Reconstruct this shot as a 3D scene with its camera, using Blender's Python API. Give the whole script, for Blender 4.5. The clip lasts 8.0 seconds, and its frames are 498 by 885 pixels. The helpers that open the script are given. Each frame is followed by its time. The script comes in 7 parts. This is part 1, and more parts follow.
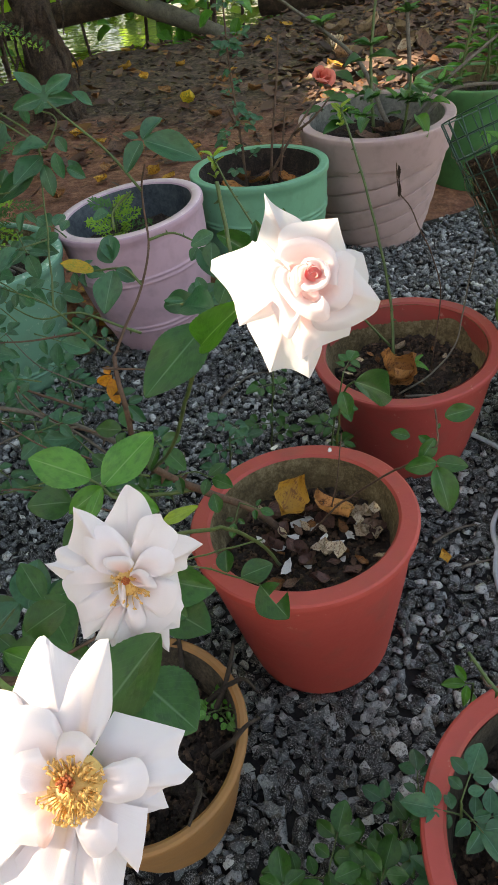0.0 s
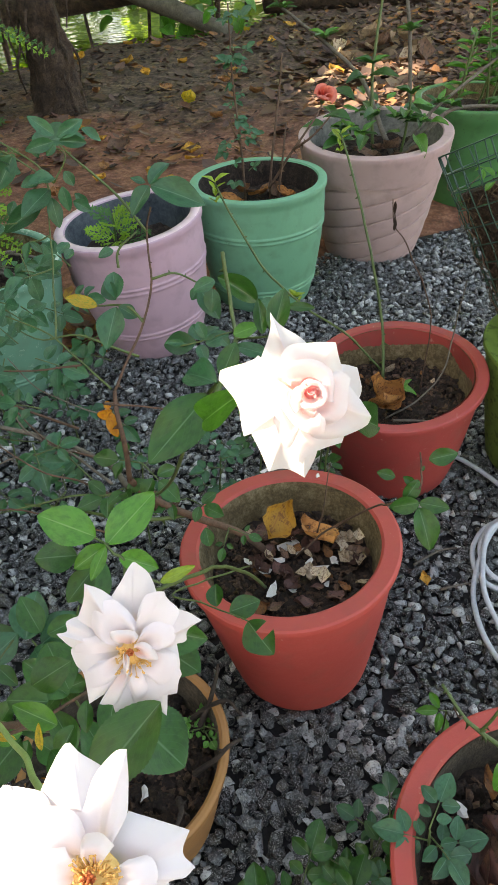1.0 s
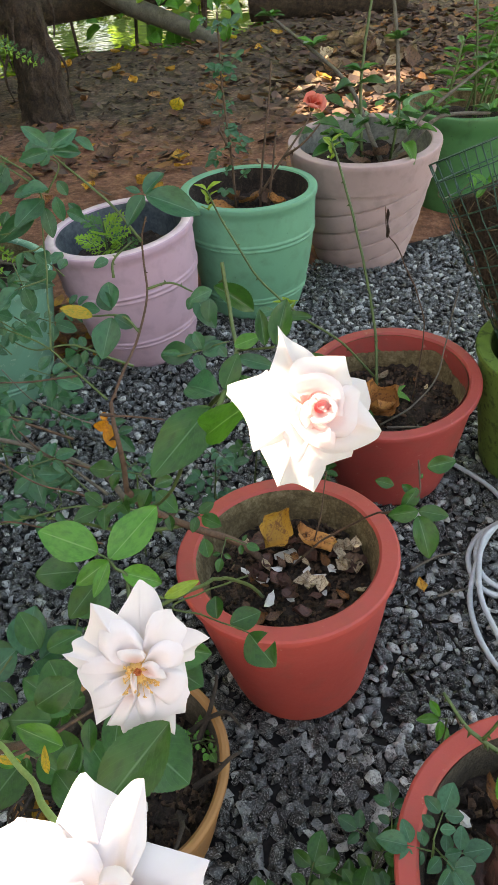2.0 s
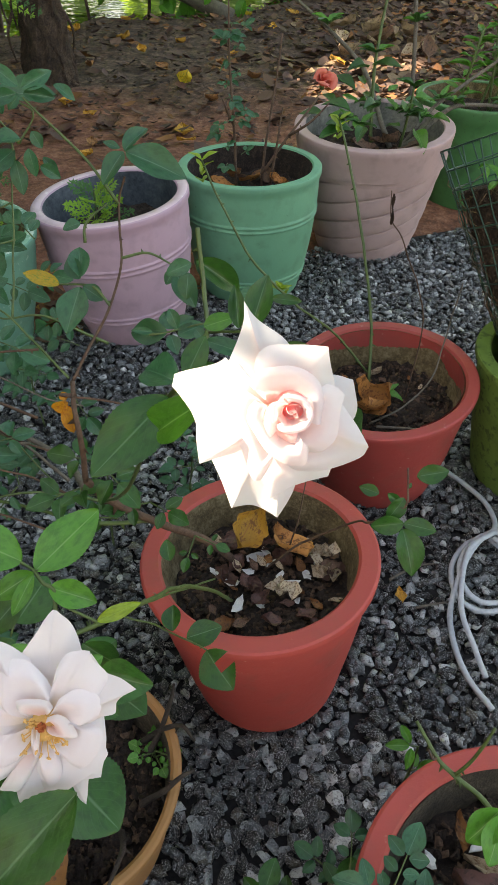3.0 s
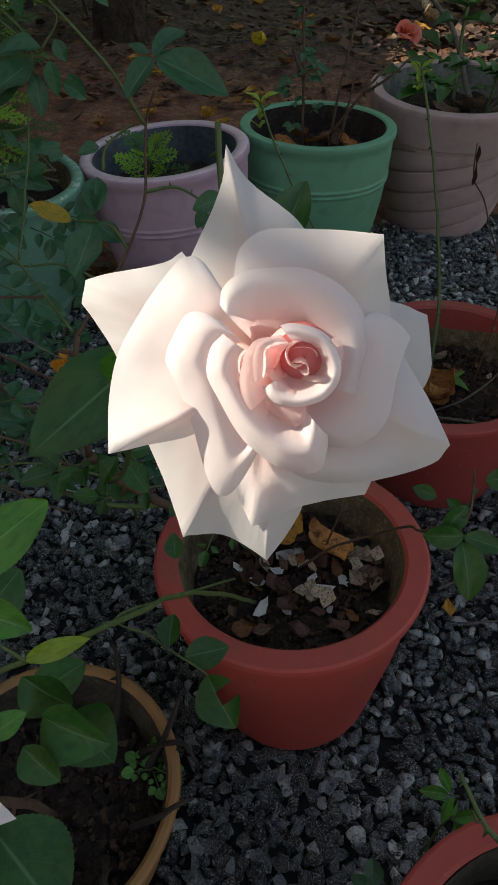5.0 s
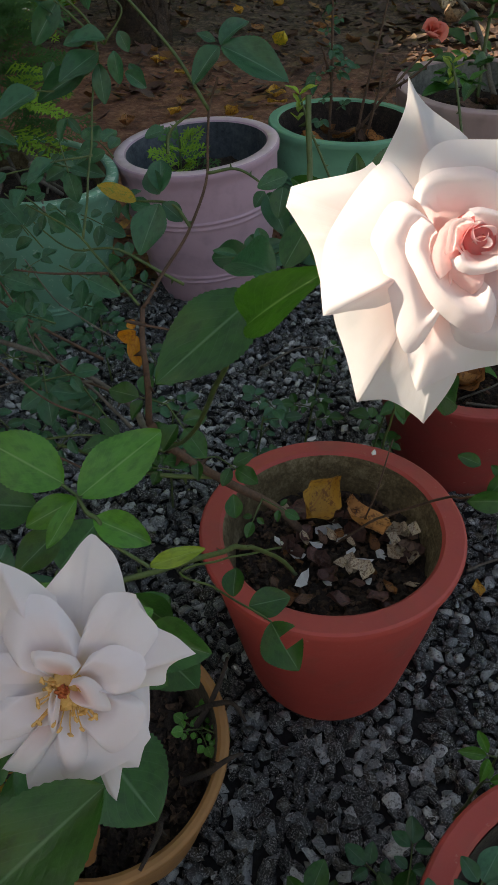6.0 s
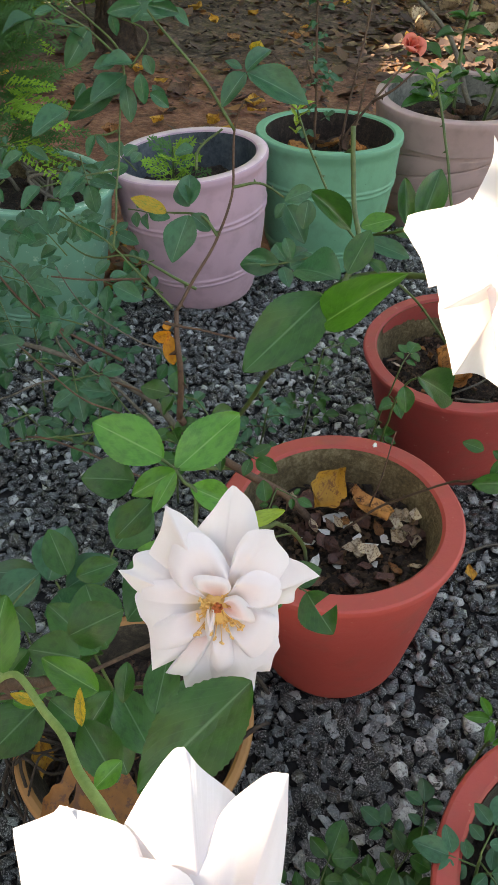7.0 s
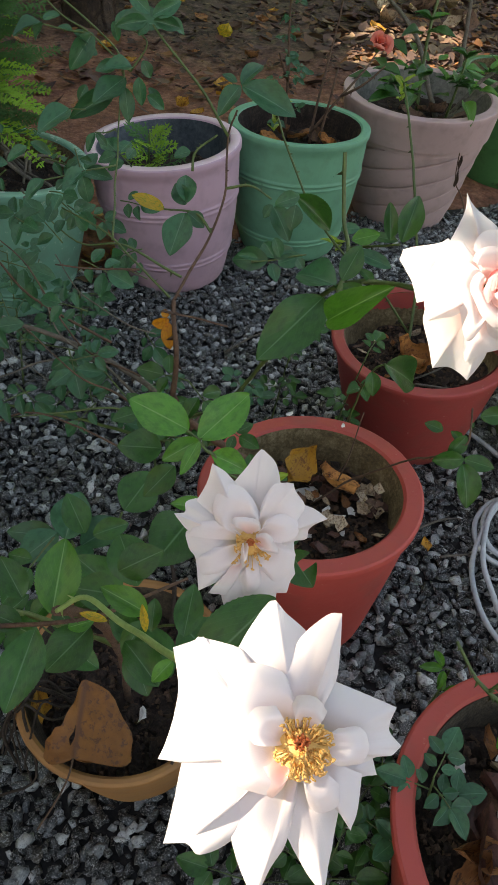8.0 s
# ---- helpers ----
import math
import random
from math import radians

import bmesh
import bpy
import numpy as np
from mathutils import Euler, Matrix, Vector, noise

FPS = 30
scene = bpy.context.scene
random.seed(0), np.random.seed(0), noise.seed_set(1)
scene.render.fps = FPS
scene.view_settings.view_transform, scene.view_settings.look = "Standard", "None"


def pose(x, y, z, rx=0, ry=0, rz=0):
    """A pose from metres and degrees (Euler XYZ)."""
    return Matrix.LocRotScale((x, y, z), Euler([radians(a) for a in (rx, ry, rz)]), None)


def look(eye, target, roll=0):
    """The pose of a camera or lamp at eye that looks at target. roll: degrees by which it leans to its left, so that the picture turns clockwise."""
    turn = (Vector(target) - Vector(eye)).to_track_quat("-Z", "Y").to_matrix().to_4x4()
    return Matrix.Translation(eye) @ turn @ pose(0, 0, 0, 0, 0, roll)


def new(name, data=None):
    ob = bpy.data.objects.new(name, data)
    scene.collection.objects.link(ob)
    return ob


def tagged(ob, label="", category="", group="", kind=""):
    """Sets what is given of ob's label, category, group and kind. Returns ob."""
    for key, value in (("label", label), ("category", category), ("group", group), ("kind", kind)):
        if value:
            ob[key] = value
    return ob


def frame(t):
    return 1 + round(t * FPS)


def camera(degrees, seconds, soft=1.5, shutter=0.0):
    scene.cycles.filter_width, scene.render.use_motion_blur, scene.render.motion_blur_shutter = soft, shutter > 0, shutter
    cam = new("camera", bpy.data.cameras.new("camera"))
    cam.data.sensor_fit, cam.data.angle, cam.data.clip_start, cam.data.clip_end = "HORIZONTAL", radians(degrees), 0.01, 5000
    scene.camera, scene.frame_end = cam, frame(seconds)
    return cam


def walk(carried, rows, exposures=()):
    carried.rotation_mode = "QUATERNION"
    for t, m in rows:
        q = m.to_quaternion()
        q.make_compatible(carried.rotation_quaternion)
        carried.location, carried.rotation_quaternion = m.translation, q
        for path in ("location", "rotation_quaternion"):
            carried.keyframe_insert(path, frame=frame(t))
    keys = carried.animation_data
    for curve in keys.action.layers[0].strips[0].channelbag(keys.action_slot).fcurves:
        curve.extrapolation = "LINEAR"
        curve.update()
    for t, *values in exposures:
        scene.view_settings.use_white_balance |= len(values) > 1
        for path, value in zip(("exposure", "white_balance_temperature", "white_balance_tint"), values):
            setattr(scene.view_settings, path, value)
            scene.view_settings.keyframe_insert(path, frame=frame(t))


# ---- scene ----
cam = camera(40.2, 8.0)
PATH = [
    (0, (0.142, 0.06, 0.996), (0.024, 1.594, -0.282), -5.9),
    (0.5, (0.157, 0.055, 1.065), (0.075, 1.601, -0.202), -3.5),
    (1, (0.139, 0.068, 1.054), (0.058, 1.589, -0.243), -2.9),
    (1.2, (0.134, 0.063, 1.063), (0.062, 1.586, -0.231), -1.8),
    (2.3, (0.13, 0.084, 1.042), (0.083, 1.616, -0.242), -3.0),
    (2.5, (0.135, 0.093, 1.029), (0.13, 1.606, -0.279), -0.9),
    (3, (0.143, 0.136, 1.014), (0.125, 1.643, -0.301), 1.9),
    (3.5, (0.134, 0.193, 1.01), (-0.005, 1.708, -0.288), 1.9),
    (4, (0.155, 0.229, 0.981), (-0.002, 1.724, -0.338), 1.5),
    (4.2, (0.159, 0.238, 0.968), (0.005, 1.716, -0.371), 2.0),
    (5.5, (0.155, 0.207, 0.93), (-0.019, 1.662, -0.432), 2.1),
    (6, (0.126, 0.177, 0.934), (-0.072, 1.633, -0.423), 1.7),
    (6.5, (0.103, 0.148, 0.948), (-0.048, 1.618, -0.399), 2.7),
    (7, (0.082, 0.12, 0.961), (-0.041, 1.595, -0.385), 2.8),
    (7.5, (0.085, 0.077, 0.992), (0.013, 1.535, -0.375), 5.4),
    (8, (0.053, 0.057, 1.008), (0.063, 1.507, -0.369), 7.1),
]
EXPOSURES = [(t, stops + 0.22, kelvin + 350, 15) for t, stops, kelvin in ((0.0, 2.85, 9800), (0.6, 3.25, 10000), (1.0, 3.29, 10000), (2.5, 3.25, 10000), (3.0, 3.0, 9900), (3.5, 2.45, 9500), (4.2, 1.75, 8900), (5.5, 1.42, 8650), (5.8, 1.5, 8800), (6.1, 2.1, 9300), (6.5, 2.95, 9700), (7.0, 3.1, 9900), (7.5, 2.95, 9700), (8.0, 2.5, 9600))]
walk(cam, [(t, look(eye, target, roll)) for t, eye, target, roll in PATH], EXPOSURES)

# The sky, the sun and the exposure
SUN_TO = Vector((-0.85, -0.06, 0.45)).normalized()
world = bpy.data.worlds.new("sky")
scene.world = world
world.use_nodes = True
wn = world.node_tree
sky = wn.nodes.new("ShaderNodeTexSky")
sky.sky_type = "NISHITA"
sky.sun_disc = False
sky.sun_elevation = math.asin(SUN_TO.z)
sky.sun_rotation = math.atan2(SUN_TO.x, SUN_TO.y)
sky.air_density, sky.dust_density, sky.ozone_density = 1.0, 2.0, 1.0
wn.links.new(sky.outputs[0], wn.nodes["Background"].inputs[0])
wn.nodes["Background"].inputs[1].default_value = 0.075
sun_data = bpy.data.lights.new("sun", "SUN")
sun_data.energy, sun_data.angle, sun_data.color = 2.8, radians(0.6), (0.93, 0.965, 1.0)
sun = new("sun", sun_data)
sun.matrix_world = look(SUN_TO * 20, (0, 0, 0))


# ---------- materials ----------
def material(name):
    m = bpy.data.materials.new(name)
    m.use_nodes = True
    nt = m.node_tree
    return m, nt, nt.nodes["Principled BSDF"]


def node(nt, kind, **values):
    n = nt.nodes.new(kind)
    for k, v in values.items():
        n.inputs[k].default_value = v
    return n


def coords(nt, generated=False):
    n = nt.nodes.new("ShaderNodeTexCoord")
    return n.outputs["Generated" if generated else "Object"]


def noise_tex(nt, where, scale, detail=4.0, rough=0.55):
    n = node(nt, "ShaderNodeTexNoise", Scale=scale, Detail=detail, Roughness=rough)
    nt.links.new(where, n.inputs["Vector"])
    return n.outputs["Fac"]


def ramp(nt, fac, *stops):
    n = nt.nodes.new("ShaderNodeValToRGB")
    while len(n.color_ramp.elements) < len(stops):
        n.color_ramp.elements.new(0.5)
    for e, (p, c) in zip(n.color_ramp.elements, stops):
        e.position, e.color = p, (*c, 1) if len(c) == 3 else c
    nt.links.new(fac, n.inputs[0])
    return n.outputs[0]


def mixed(nt, fac, a, b, how="MIX"):
    n = nt.nodes.new("ShaderNodeMix")
    n.data_type, n.blend_type = "RGBA", how
    for socket, v in ((n.inputs[0], fac), (n.inputs[6], a), (n.inputs[7], b)):
        if isinstance(v, (int, float)):
            socket.default_value = v
        elif isinstance(v, tuple):
            socket.default_value = (*v, 1)
        else:
            nt.links.new(v, socket)
    return n.outputs[2]


def bump(nt, bsdf, height, strength, distance):
    n = node(nt, "ShaderNodeBump", Strength=strength, Distance=distance)
    nt.links.new(height, n.inputs["Height"])
    nt.links.new(n.outputs[0], bsdf.inputs["Normal"])


def grey(v):
    return (v, v, v)


def painted(name, paint, worn, roughness=0.62, wear=0.62, dirt=(0.10, 0.08, 0.06), dirty=0.25):
    """Emulsion paint on cast cement, rubbed and splashed."""
    m, nt, b = material(name)
    w = coords(nt)
    big = noise_tex(nt, w, 7.0, 5)
    fine = noise_tex(nt, w, 55.0, 6, 0.7)
    streak = noise_tex(nt, w, 22.0, 3)
    tone = mixed(nt, big, tuple(c * 0.82 for c in paint), tuple(min(1, c * 1.14) for c in paint))
    chips = ramp(nt, fine, (wear, grey(0)), (wear + 0.05, grey(1)))
    tone = mixed(nt, chips, tone, worn)
    soil_mask = ramp(nt, streak, (0.5, grey(0)), (0.75, grey(dirty)))
    tone = mixed(nt, soil_mask, tone, dirt)
    nt.links.new(tone, b.inputs["Base Color"])
    b.inputs["Roughness"].default_value = roughness
    bump(nt, b, mixed(nt, 0.35, fine, big), 0.35, 0.004)
    return m


def mottled(name, dark, light, scale=30.0, roughness=0.9, strength=0.6, depth=0.01, mid=None):
    m, nt, b = material(name)
    w = coords(nt)
    a = noise_tex(nt, w, scale, 6, 0.65)
    c = noise_tex(nt, w, scale * 6, 5, 0.7)
    f = mixed(nt, 0.45, a, c)
    stops = [(0.36, dark), (0.66, light)] if mid is None else [(0.34, dark), (0.5, mid), (0.68, light)]
    nt.links.new(ramp(nt, f, *stops), b.inputs["Base Color"])
    b.inputs["Roughness"].default_value = roughness
    bump(nt, b, f, strength, depth)
    return m


def stone_material(name, per_object):
    m, nt, b = material(name)
    if per_object:
        rnd = nt.nodes.new("ShaderNodeObjectInfo").outputs["Random"]
    else:
        rnd = nt.nodes.new("ShaderNodeNewGeometry").outputs["Random Per Island"]
    w = nt.nodes.new("ShaderNodeNewGeometry").outputs["Position"]
    tone = ramp(nt, rnd, (0.0, (0.007, 0.009, 0.010)), (0.40, (0.021, 0.027, 0.030)), (0.48, (0.085, 0.076, 0.056)), (0.52, (0.038, 0.047, 0.052)), (0.74, (0.085, 0.105, 0.114)),
                (0.88, (0.30, 0.34, 0.35)), (1.0, (0.70, 0.74, 0.73)))
    speck = noise_tex(nt, w, 420.0, 6, 0.85)
    cloud = noise_tex(nt, w, 130.0, 6, 0.8)
    tone = mixed(nt, ramp(nt, cloud, (0.40, grey(0.9)), (0.47, grey(0.0))), tone, (0.010, 0.011, 0.012))
    tone = mixed(nt, ramp(nt, cloud, (0.54, grey(0.0)), (0.60, grey(0.75))), tone, (0.21, 0.235, 0.245))
    tone = mixed(nt, ramp(nt, speck, (0.54, grey(0.0)), (0.59, grey(0.85))), tone, (0.66, 0.68, 0.68))
    nt.links.new(tone, b.inputs["Base Color"])
    b.inputs["Roughness"].default_value = 0.5
    bump(nt, b, mixed(nt, 0.5, speck, cloud), 1.0, 0.006)
    return m


def leaf_material(name, face, rib, glow, spots=None, roughness=0.36, through_light=0.3):
    """A leaf blade with a paler midrib and side veins, lit through."""
    m, nt, b = material(name)
    uv = nt.nodes.new("ShaderNodeUVMap").outputs[0]
    sep = nt.nodes.new("ShaderNodeSeparateXYZ")
    nt.links.new(uv, sep.inputs[0])
    across = node(nt, "ShaderNodeMath")
    across.operation = "SUBTRACT"
    across.inputs[1].default_value = 0.5
    nt.links.new(sep.outputs[1], across.inputs[0])
    off = node(nt, "ShaderNodeMath")
    off.operation = "ABSOLUTE"
    nt.links.new(across.outputs[0], off.inputs[0])
    slant = node(nt, "ShaderNodeMath")
    slant.operation = "SUBTRACT"
    nt.links.new(sep.outputs[0], slant.inputs[0])
    nt.links.new(off.outputs[0], slant.inputs[1])
    wave = node(nt, "ShaderNodeMath")
    wave.operation = "MULTIPLY"
    wave.inputs[1].default_value = 8.0
    nt.links.new(slant.outputs[0], wave.inputs[0])
    frac = node(nt, "ShaderNodeMath")
    frac.operation = "FRACT"
    nt.links.new(wave.outputs[0], frac.inputs[0])
    w = coords(nt)
    rnd = nt.nodes.new("ShaderNodeObjectInfo").outputs["Random"]
    cloud = noise_tex(nt, w, 3.0, 4)
    tone = mixed(nt, rnd, tuple(c * 0.58 for c in face), tuple(c * 1.38 for c in face))
    tone = mixed(nt, cloud, tone, mixed(nt, 0.5, tone, glow))
    veins = ramp(nt, frac.outputs[0], (0.0, grey(0.16 if spots is None else 0.08)), (0.08, grey(0.0)), (0.94, grey(0.0)), (1.0, grey(0.16 if spots is None else 0.08)))
    quilt = ramp(nt, frac.outputs[0], (0.0, grey(0.42)), (0.3, grey(0.55)), (0.7, grey(0.55)), (1.0, grey(0.42)))
    blotch = noise_tex(nt, w, 6.0, 5, 0.65)
    tone = mixed(nt, ramp(nt, blotch, (0.38, grey(0.55)), (0.55, grey(0.0))), tone, tuple(c * 0.55 for c in face))
    tone = mixed(nt, veins, tone, rib)
    tone = mixed(nt, ramp(nt, off.outputs[0], (0.007, grey(0.95)), (0.026, grey(0))), tone, rib)
    if spots:
        fleck = noise_tex(nt, w, 9.0, 5, 0.7)
        tone = mixed(nt, ramp(nt, fleck, (0.52, grey(0)), (0.6, grey(1))), tone, spots)
    nt.links.new(tone, b.inputs["Base Color"])
    b.inputs["Roughness"].default_value = roughness
    bump(nt, b, mixed(nt, 0.65, quilt, noise_tex(nt, w, 11.0, 5, 0.6)), 0.13, 0.03)
    tr = nt.nodes.new("ShaderNodeBsdfTranslucent")
    nt.links.new(mixed(nt, 0.6, tone, glow), tr.inputs[0])
    mix = node(nt, "ShaderNodeMixShader")
    mix.inputs[0].default_value = through_light
    nt.links.new(b.outputs[0], mix.inputs[1])
    nt.links.new(tr.outputs[0], mix.inputs[2])
    nt.links.new(mix.outputs[0], nt.nodes["Material Output"].inputs[0])
    return m


def petal_material(name, base, middle, tip, through_light=0.42):
    m, nt, b = material(name)
    uv = nt.nodes.new("ShaderNodeUVMap").outputs[0]
    sep = nt.nodes.new("ShaderNodeSeparateXYZ")
    nt.links.new(uv, sep.inputs[0])
    w = coords(nt)
    tone = ramp(nt, sep.outputs[0], (0.0, base), (0.46, middle), (0.85, tip))
    veil = noise_tex(nt, w, 90.0, 4)
    tone = mixed(nt, ramp(nt, veil, (0.4, grey(0)), (0.9, grey(0.35))), tone, tuple(c * 0.9 for c in middle))
    nt.links.new(tone, b.inputs["Base Color"])
    b.inputs["Roughness"].default_value = 0.55
    b.inputs["Sheen Weight"].default_value = 0.2
    rib = node(nt, "ShaderNodeTexNoise", Scale=1.0, Detail=3.0)
    stretch = node(nt, "ShaderNodeMapping")
    stretch.inputs["Scale"].default_value = (2.0, 45.0, 1.0)
    nt.links.new(uv, stretch.inputs[0])
    nt.links.new(stretch.outputs[0], rib.inputs["Vector"])
    bump(nt, b, mixed(nt, 0.5, rib.outputs["Fac"], mixed(nt, 0.5, veil, noise_tex(nt, w, 520.0, 3))), 0.13, 0.0012)
    tr = nt.nodes.new("ShaderNodeBsdfTranslucent")
    nt.links.new(tone, tr.inputs[0])
    mix = node(nt, "ShaderNodeMixShader")
    mix.inputs[0].default_value = through_light
    nt.links.new(b.outputs[0], mix.inputs[1])
    nt.links.new(tr.outputs[0], mix.inputs[2])
    nt.links.new(mix.outputs[0], nt.nodes["Material Output"].inputs[0])
    return m


RED = painted("red oxide paint", (0.42, 0.058, 0.047), (0.48, 0.17, 0.13), 0.62, 0.66)
RED_OLD = painted("older red oxide paint", (0.36, 0.050, 0.044), (0.44, 0.17, 0.14), 0.6, 0.64)
LILAC = painted("lilac paint", (0.47, 0.315, 0.40), (0.52, 0.45, 0.5), 0.66, 0.68)
JADE = painted("jade green paint", (0.105, 0.335, 0.215), (0.05, 0.17, 0.11), 0.62, 0.65, (0.05, 0.12, 0.07), 0.3)
TEAL = painted("pale teal paint", (0.090, 0.265, 0.195), (0.22, 0.38, 0.29), 0.7, 0.6)
LILAC_RIM = painted("rubbed lilac rim", (0.66, 0.50, 0.55), (0.72, 0.64, 0.66), 0.7, 0.6)
TEAL_RIM = painted("flaking teal rim", (0.15, 0.36, 0.25), (0.42, 0.55, 0.46), 0.8, 0.54)
MAUVE = painted("dusty mauve paint", (0.43, 0.30, 0.30), (0.46, 0.36, 0.36), 0.68, 0.67)
MOSSY = painted("mossy green paint", (0.100, 0.19, 0.032), (0.045, 0.09, 0.014), 0.85, 0.55, (0.04, 0.08, 0.012), 0.6)
BRIGHT_GREEN = painted("bright green paint", (0.040, 0.175, 0.060), (0.02, 0.08, 0.03), 0.5, 0.62, (0.02, 0.05, 0.02), 0.5)
TAN = painted("tan clay", (0.31, 0.148, 0.052), (0.28, 0.14, 0.05), 0.75, 0.6)
CEMENT = mottled("damp raw cement", (0.050, 0.036, 0.018), (0.34, 0.27, 0.16), 30, 0.95, 1.0, 0.010, (0.15, 0.108, 0.052))
# Darker cement tones for the inside walls of planters C and D.
CEMENT_DARK = mottled("dark mottled cement", (0.018, 0.013, 0.009), (0.14, 0.11, 0.075), 26, 0.95, 1.0, 0.010, (0.05, 0.037, 0.024))
BLUE_INSIDE = mottled("dark blue inside coat", (0.010, 0.020, 0.034), (0.10, 0.13, 0.145), 14, 0.55, 0.6, 0.004)
GREY_INSIDE = mottled("grey weathered inside coat", (0.09, 0.095, 0.085), (0.30, 0.30, 0.27), 16, 0.9, 0.7, 0.005)
POT_SOIL = mottled("dark potting soil", (0.008, 0.005, 0.004), (0.10, 0.062, 0.045), 42, 0.95, 1.0, 0.016, (0.028, 0.017, 0.013))
EARTH, nt, b = material("trodden red brown earth")
w = coords(nt)
patch = noise_tex(nt, w, 0.9, 4, 0.6)
grain = mixed(nt, 0.55, noise_tex(nt, w, 9.0, 8, 0.72), noise_tex(nt, w, 34.0, 6, 0.7))
fine = noise_tex(nt, w, 70.0, 5, 0.7)
clay = ramp(nt, grain, (0.37, (0.085, 0.032, 0.020)), (0.5, (0.23, 0.086, 0.050)), (0.63, (0.42, 0.19, 0.12)))
humus = ramp(nt, grain, (0.40, (0.020, 0.012, 0.009)), (0.50, (0.090, 0.054, 0.038)), (0.62, (0.23, 0.145, 0.100)))
sep = nt.nodes.new("ShaderNodeSeparateXYZ")
nt.links.new(w, sep.inputs[0])
drift = node(nt, "ShaderNodeMath")
drift.operation = "MULTIPLY_ADD"
drift.inputs[1].default_value = 4.0
nt.links.new(patch, drift.inputs[0])
nt.links.new(sep.outputs[1], drift.inputs[2])
bank = node(nt, "ShaderNodeMapRange")
bank.inputs[1].default_value, bank.inputs[2].default_value = 5.4, 6.5
nt.links.new(drift.outputs[0], bank.inputs[0])
tone = mixed(nt, bank.outputs[0], clay, humus)
tone = mixed(nt, ramp(nt, fine, (0.5, grey(0)), (0.72, grey(0.55))), tone, (0.05, 0.03, 0.022))
nt.links.new(tone, b.inputs["Base Color"])
b.inputs["Roughness"].default_value = 0.95
bump(nt, b, mixed(nt, 0.5, grain, fine), 1.0, 0.022)
STONE = stone_material("crushed grey stone", True)
STONE_REST = stone_material("crushed grey stone bed", False)
GRIT = mottled("dark grit", (0.006, 0.006, 0.007), (0.03, 0.031, 0.033), 120, 0.95, 0.8, 0.004)
BARK = mottled("rough bark", (0.014, 0.009, 0.006), (0.17, 0.105, 0.07), 22, 0.95, 1.0, 0.06, (0.07, 0.042, 0.028))
BRANCH_GREY = mottled("smooth grey branch bark", (0.05, 0.045, 0.035), (0.16, 0.14, 0.11), 20, 0.85, 0.6, 0.01)
STEM_GREEN = mottled("green rose cane", (0.035, 0.07, 0.02), (0.09, 0.145, 0.04), 60, 0.5, 0.3, 0.002)
STEM_PALE = mottled("pale young flower stalk", (0.14, 0.24, 0.07), (0.24, 0.36, 0.13), 60, 0.5, 0.3, 0.002)
STEM_BROWN = mottled("brown woody cane", (0.038, 0.021, 0.014), (0.145, 0.082, 0.052), 70, 0.8, 0.6, 0.003)
STEM_GREY = mottled("dry grey twig", (0.055, 0.047, 0.037), (0.18, 0.16, 0.13), 70, 0.85, 0.6, 0.003)
LEAF = leaf_material("deep green rose leaf", (0.016, 0.088, 0.021), (0.085, 0.20, 0.085), (0.035, 0.17, 0.018))
LEAF_BRIGHT = leaf_material("bright green rose leaf", (0.045, 0.195, 0.034), (0.17, 0.37, 0.11), (0.09, 0.36, 0.03))
LEAF_BLUE = leaf_material("bluish green rose leaf", (0.021, 0.108, 0.060), (0.085, 0.22, 0.13), (0.04, 0.19, 0.06))
LEAF_LIME = leaf_material("young lime shoot", (0.20, 0.34, 0.035), (0.28, 0.42, 0.08), (0.35, 0.5, 0.05))
LEAF_YELLOW = leaf_material("yellowed leaf", (0.55, 0.36, 0.035), (0.40, 0.25, 0.05), (0.6, 0.4, 0.04), (0.12, 0.22, 0.03), 0.6)
LEAF_ORANGE = leaf_material("withered orange leaf", (0.62, 0.26, 0.02), (0.40, 0.14, 0.02), (0.7, 0.3, 0.02), (0.35, 0.10, 0.02), 0.6)
LEAF_AMBER = leaf_material("fallen amber leaf", (0.62, 0.31, 0.045), (0.34, 0.14, 0.03), (0.5, 0.25, 0.03), (0.20, 0.08, 0.02), 0.7, 0.12)
LEAF_CRISP = leaf_material("crisp orange brown leaf", (0.46, 0.19, 0.06), (0.30, 0.11, 0.035), (0.4, 0.17, 0.04), (0.16, 0.06, 0.02), 0.8, 0.10)
LEAF_BROWN = leaf_material("large brown leaf", (0.24, 0.078, 0.010), (0.10, 0.035, 0.012), (0.34, 0.13, 0.012), (0.085, 0.028, 0.010), 0.6, 0.12)
LEAF_RUST = leaf_material("fallen rust leaf", (0.30, 0.125, 0.045), (0.15, 0.06, 0.03), (0.25, 0.1, 0.03), (0.09, 0.04, 0.02), 0.8, 0.08)
LEAF_DRY = leaf_material("dry pale litter leaf", (0.175, 0.092, 0.06), (0.10, 0.055, 0.04), (0.15, 0.09, 0.06), (0.07, 0.04, 0.03), 0.85, 0.08)
PINK_PETAL = petal_material("blush petal", (0.94, 0.58, 0.50), (0.87, 0.69, 0.67), (0.82, 0.82, 0.84), 0.46)
CORE_PETAL = petal_material("pink inner petal", (0.98, 0.53, 0.53), (0.97, 0.63, 0.62), (0.93, 0.80, 0.79), 0.74)
WHITE_PETAL = petal_material("white petal", (0.84, 0.64, 0.30), (0.835, 0.765, 0.785), (0.81, 0.785, 0.815), 0.34)
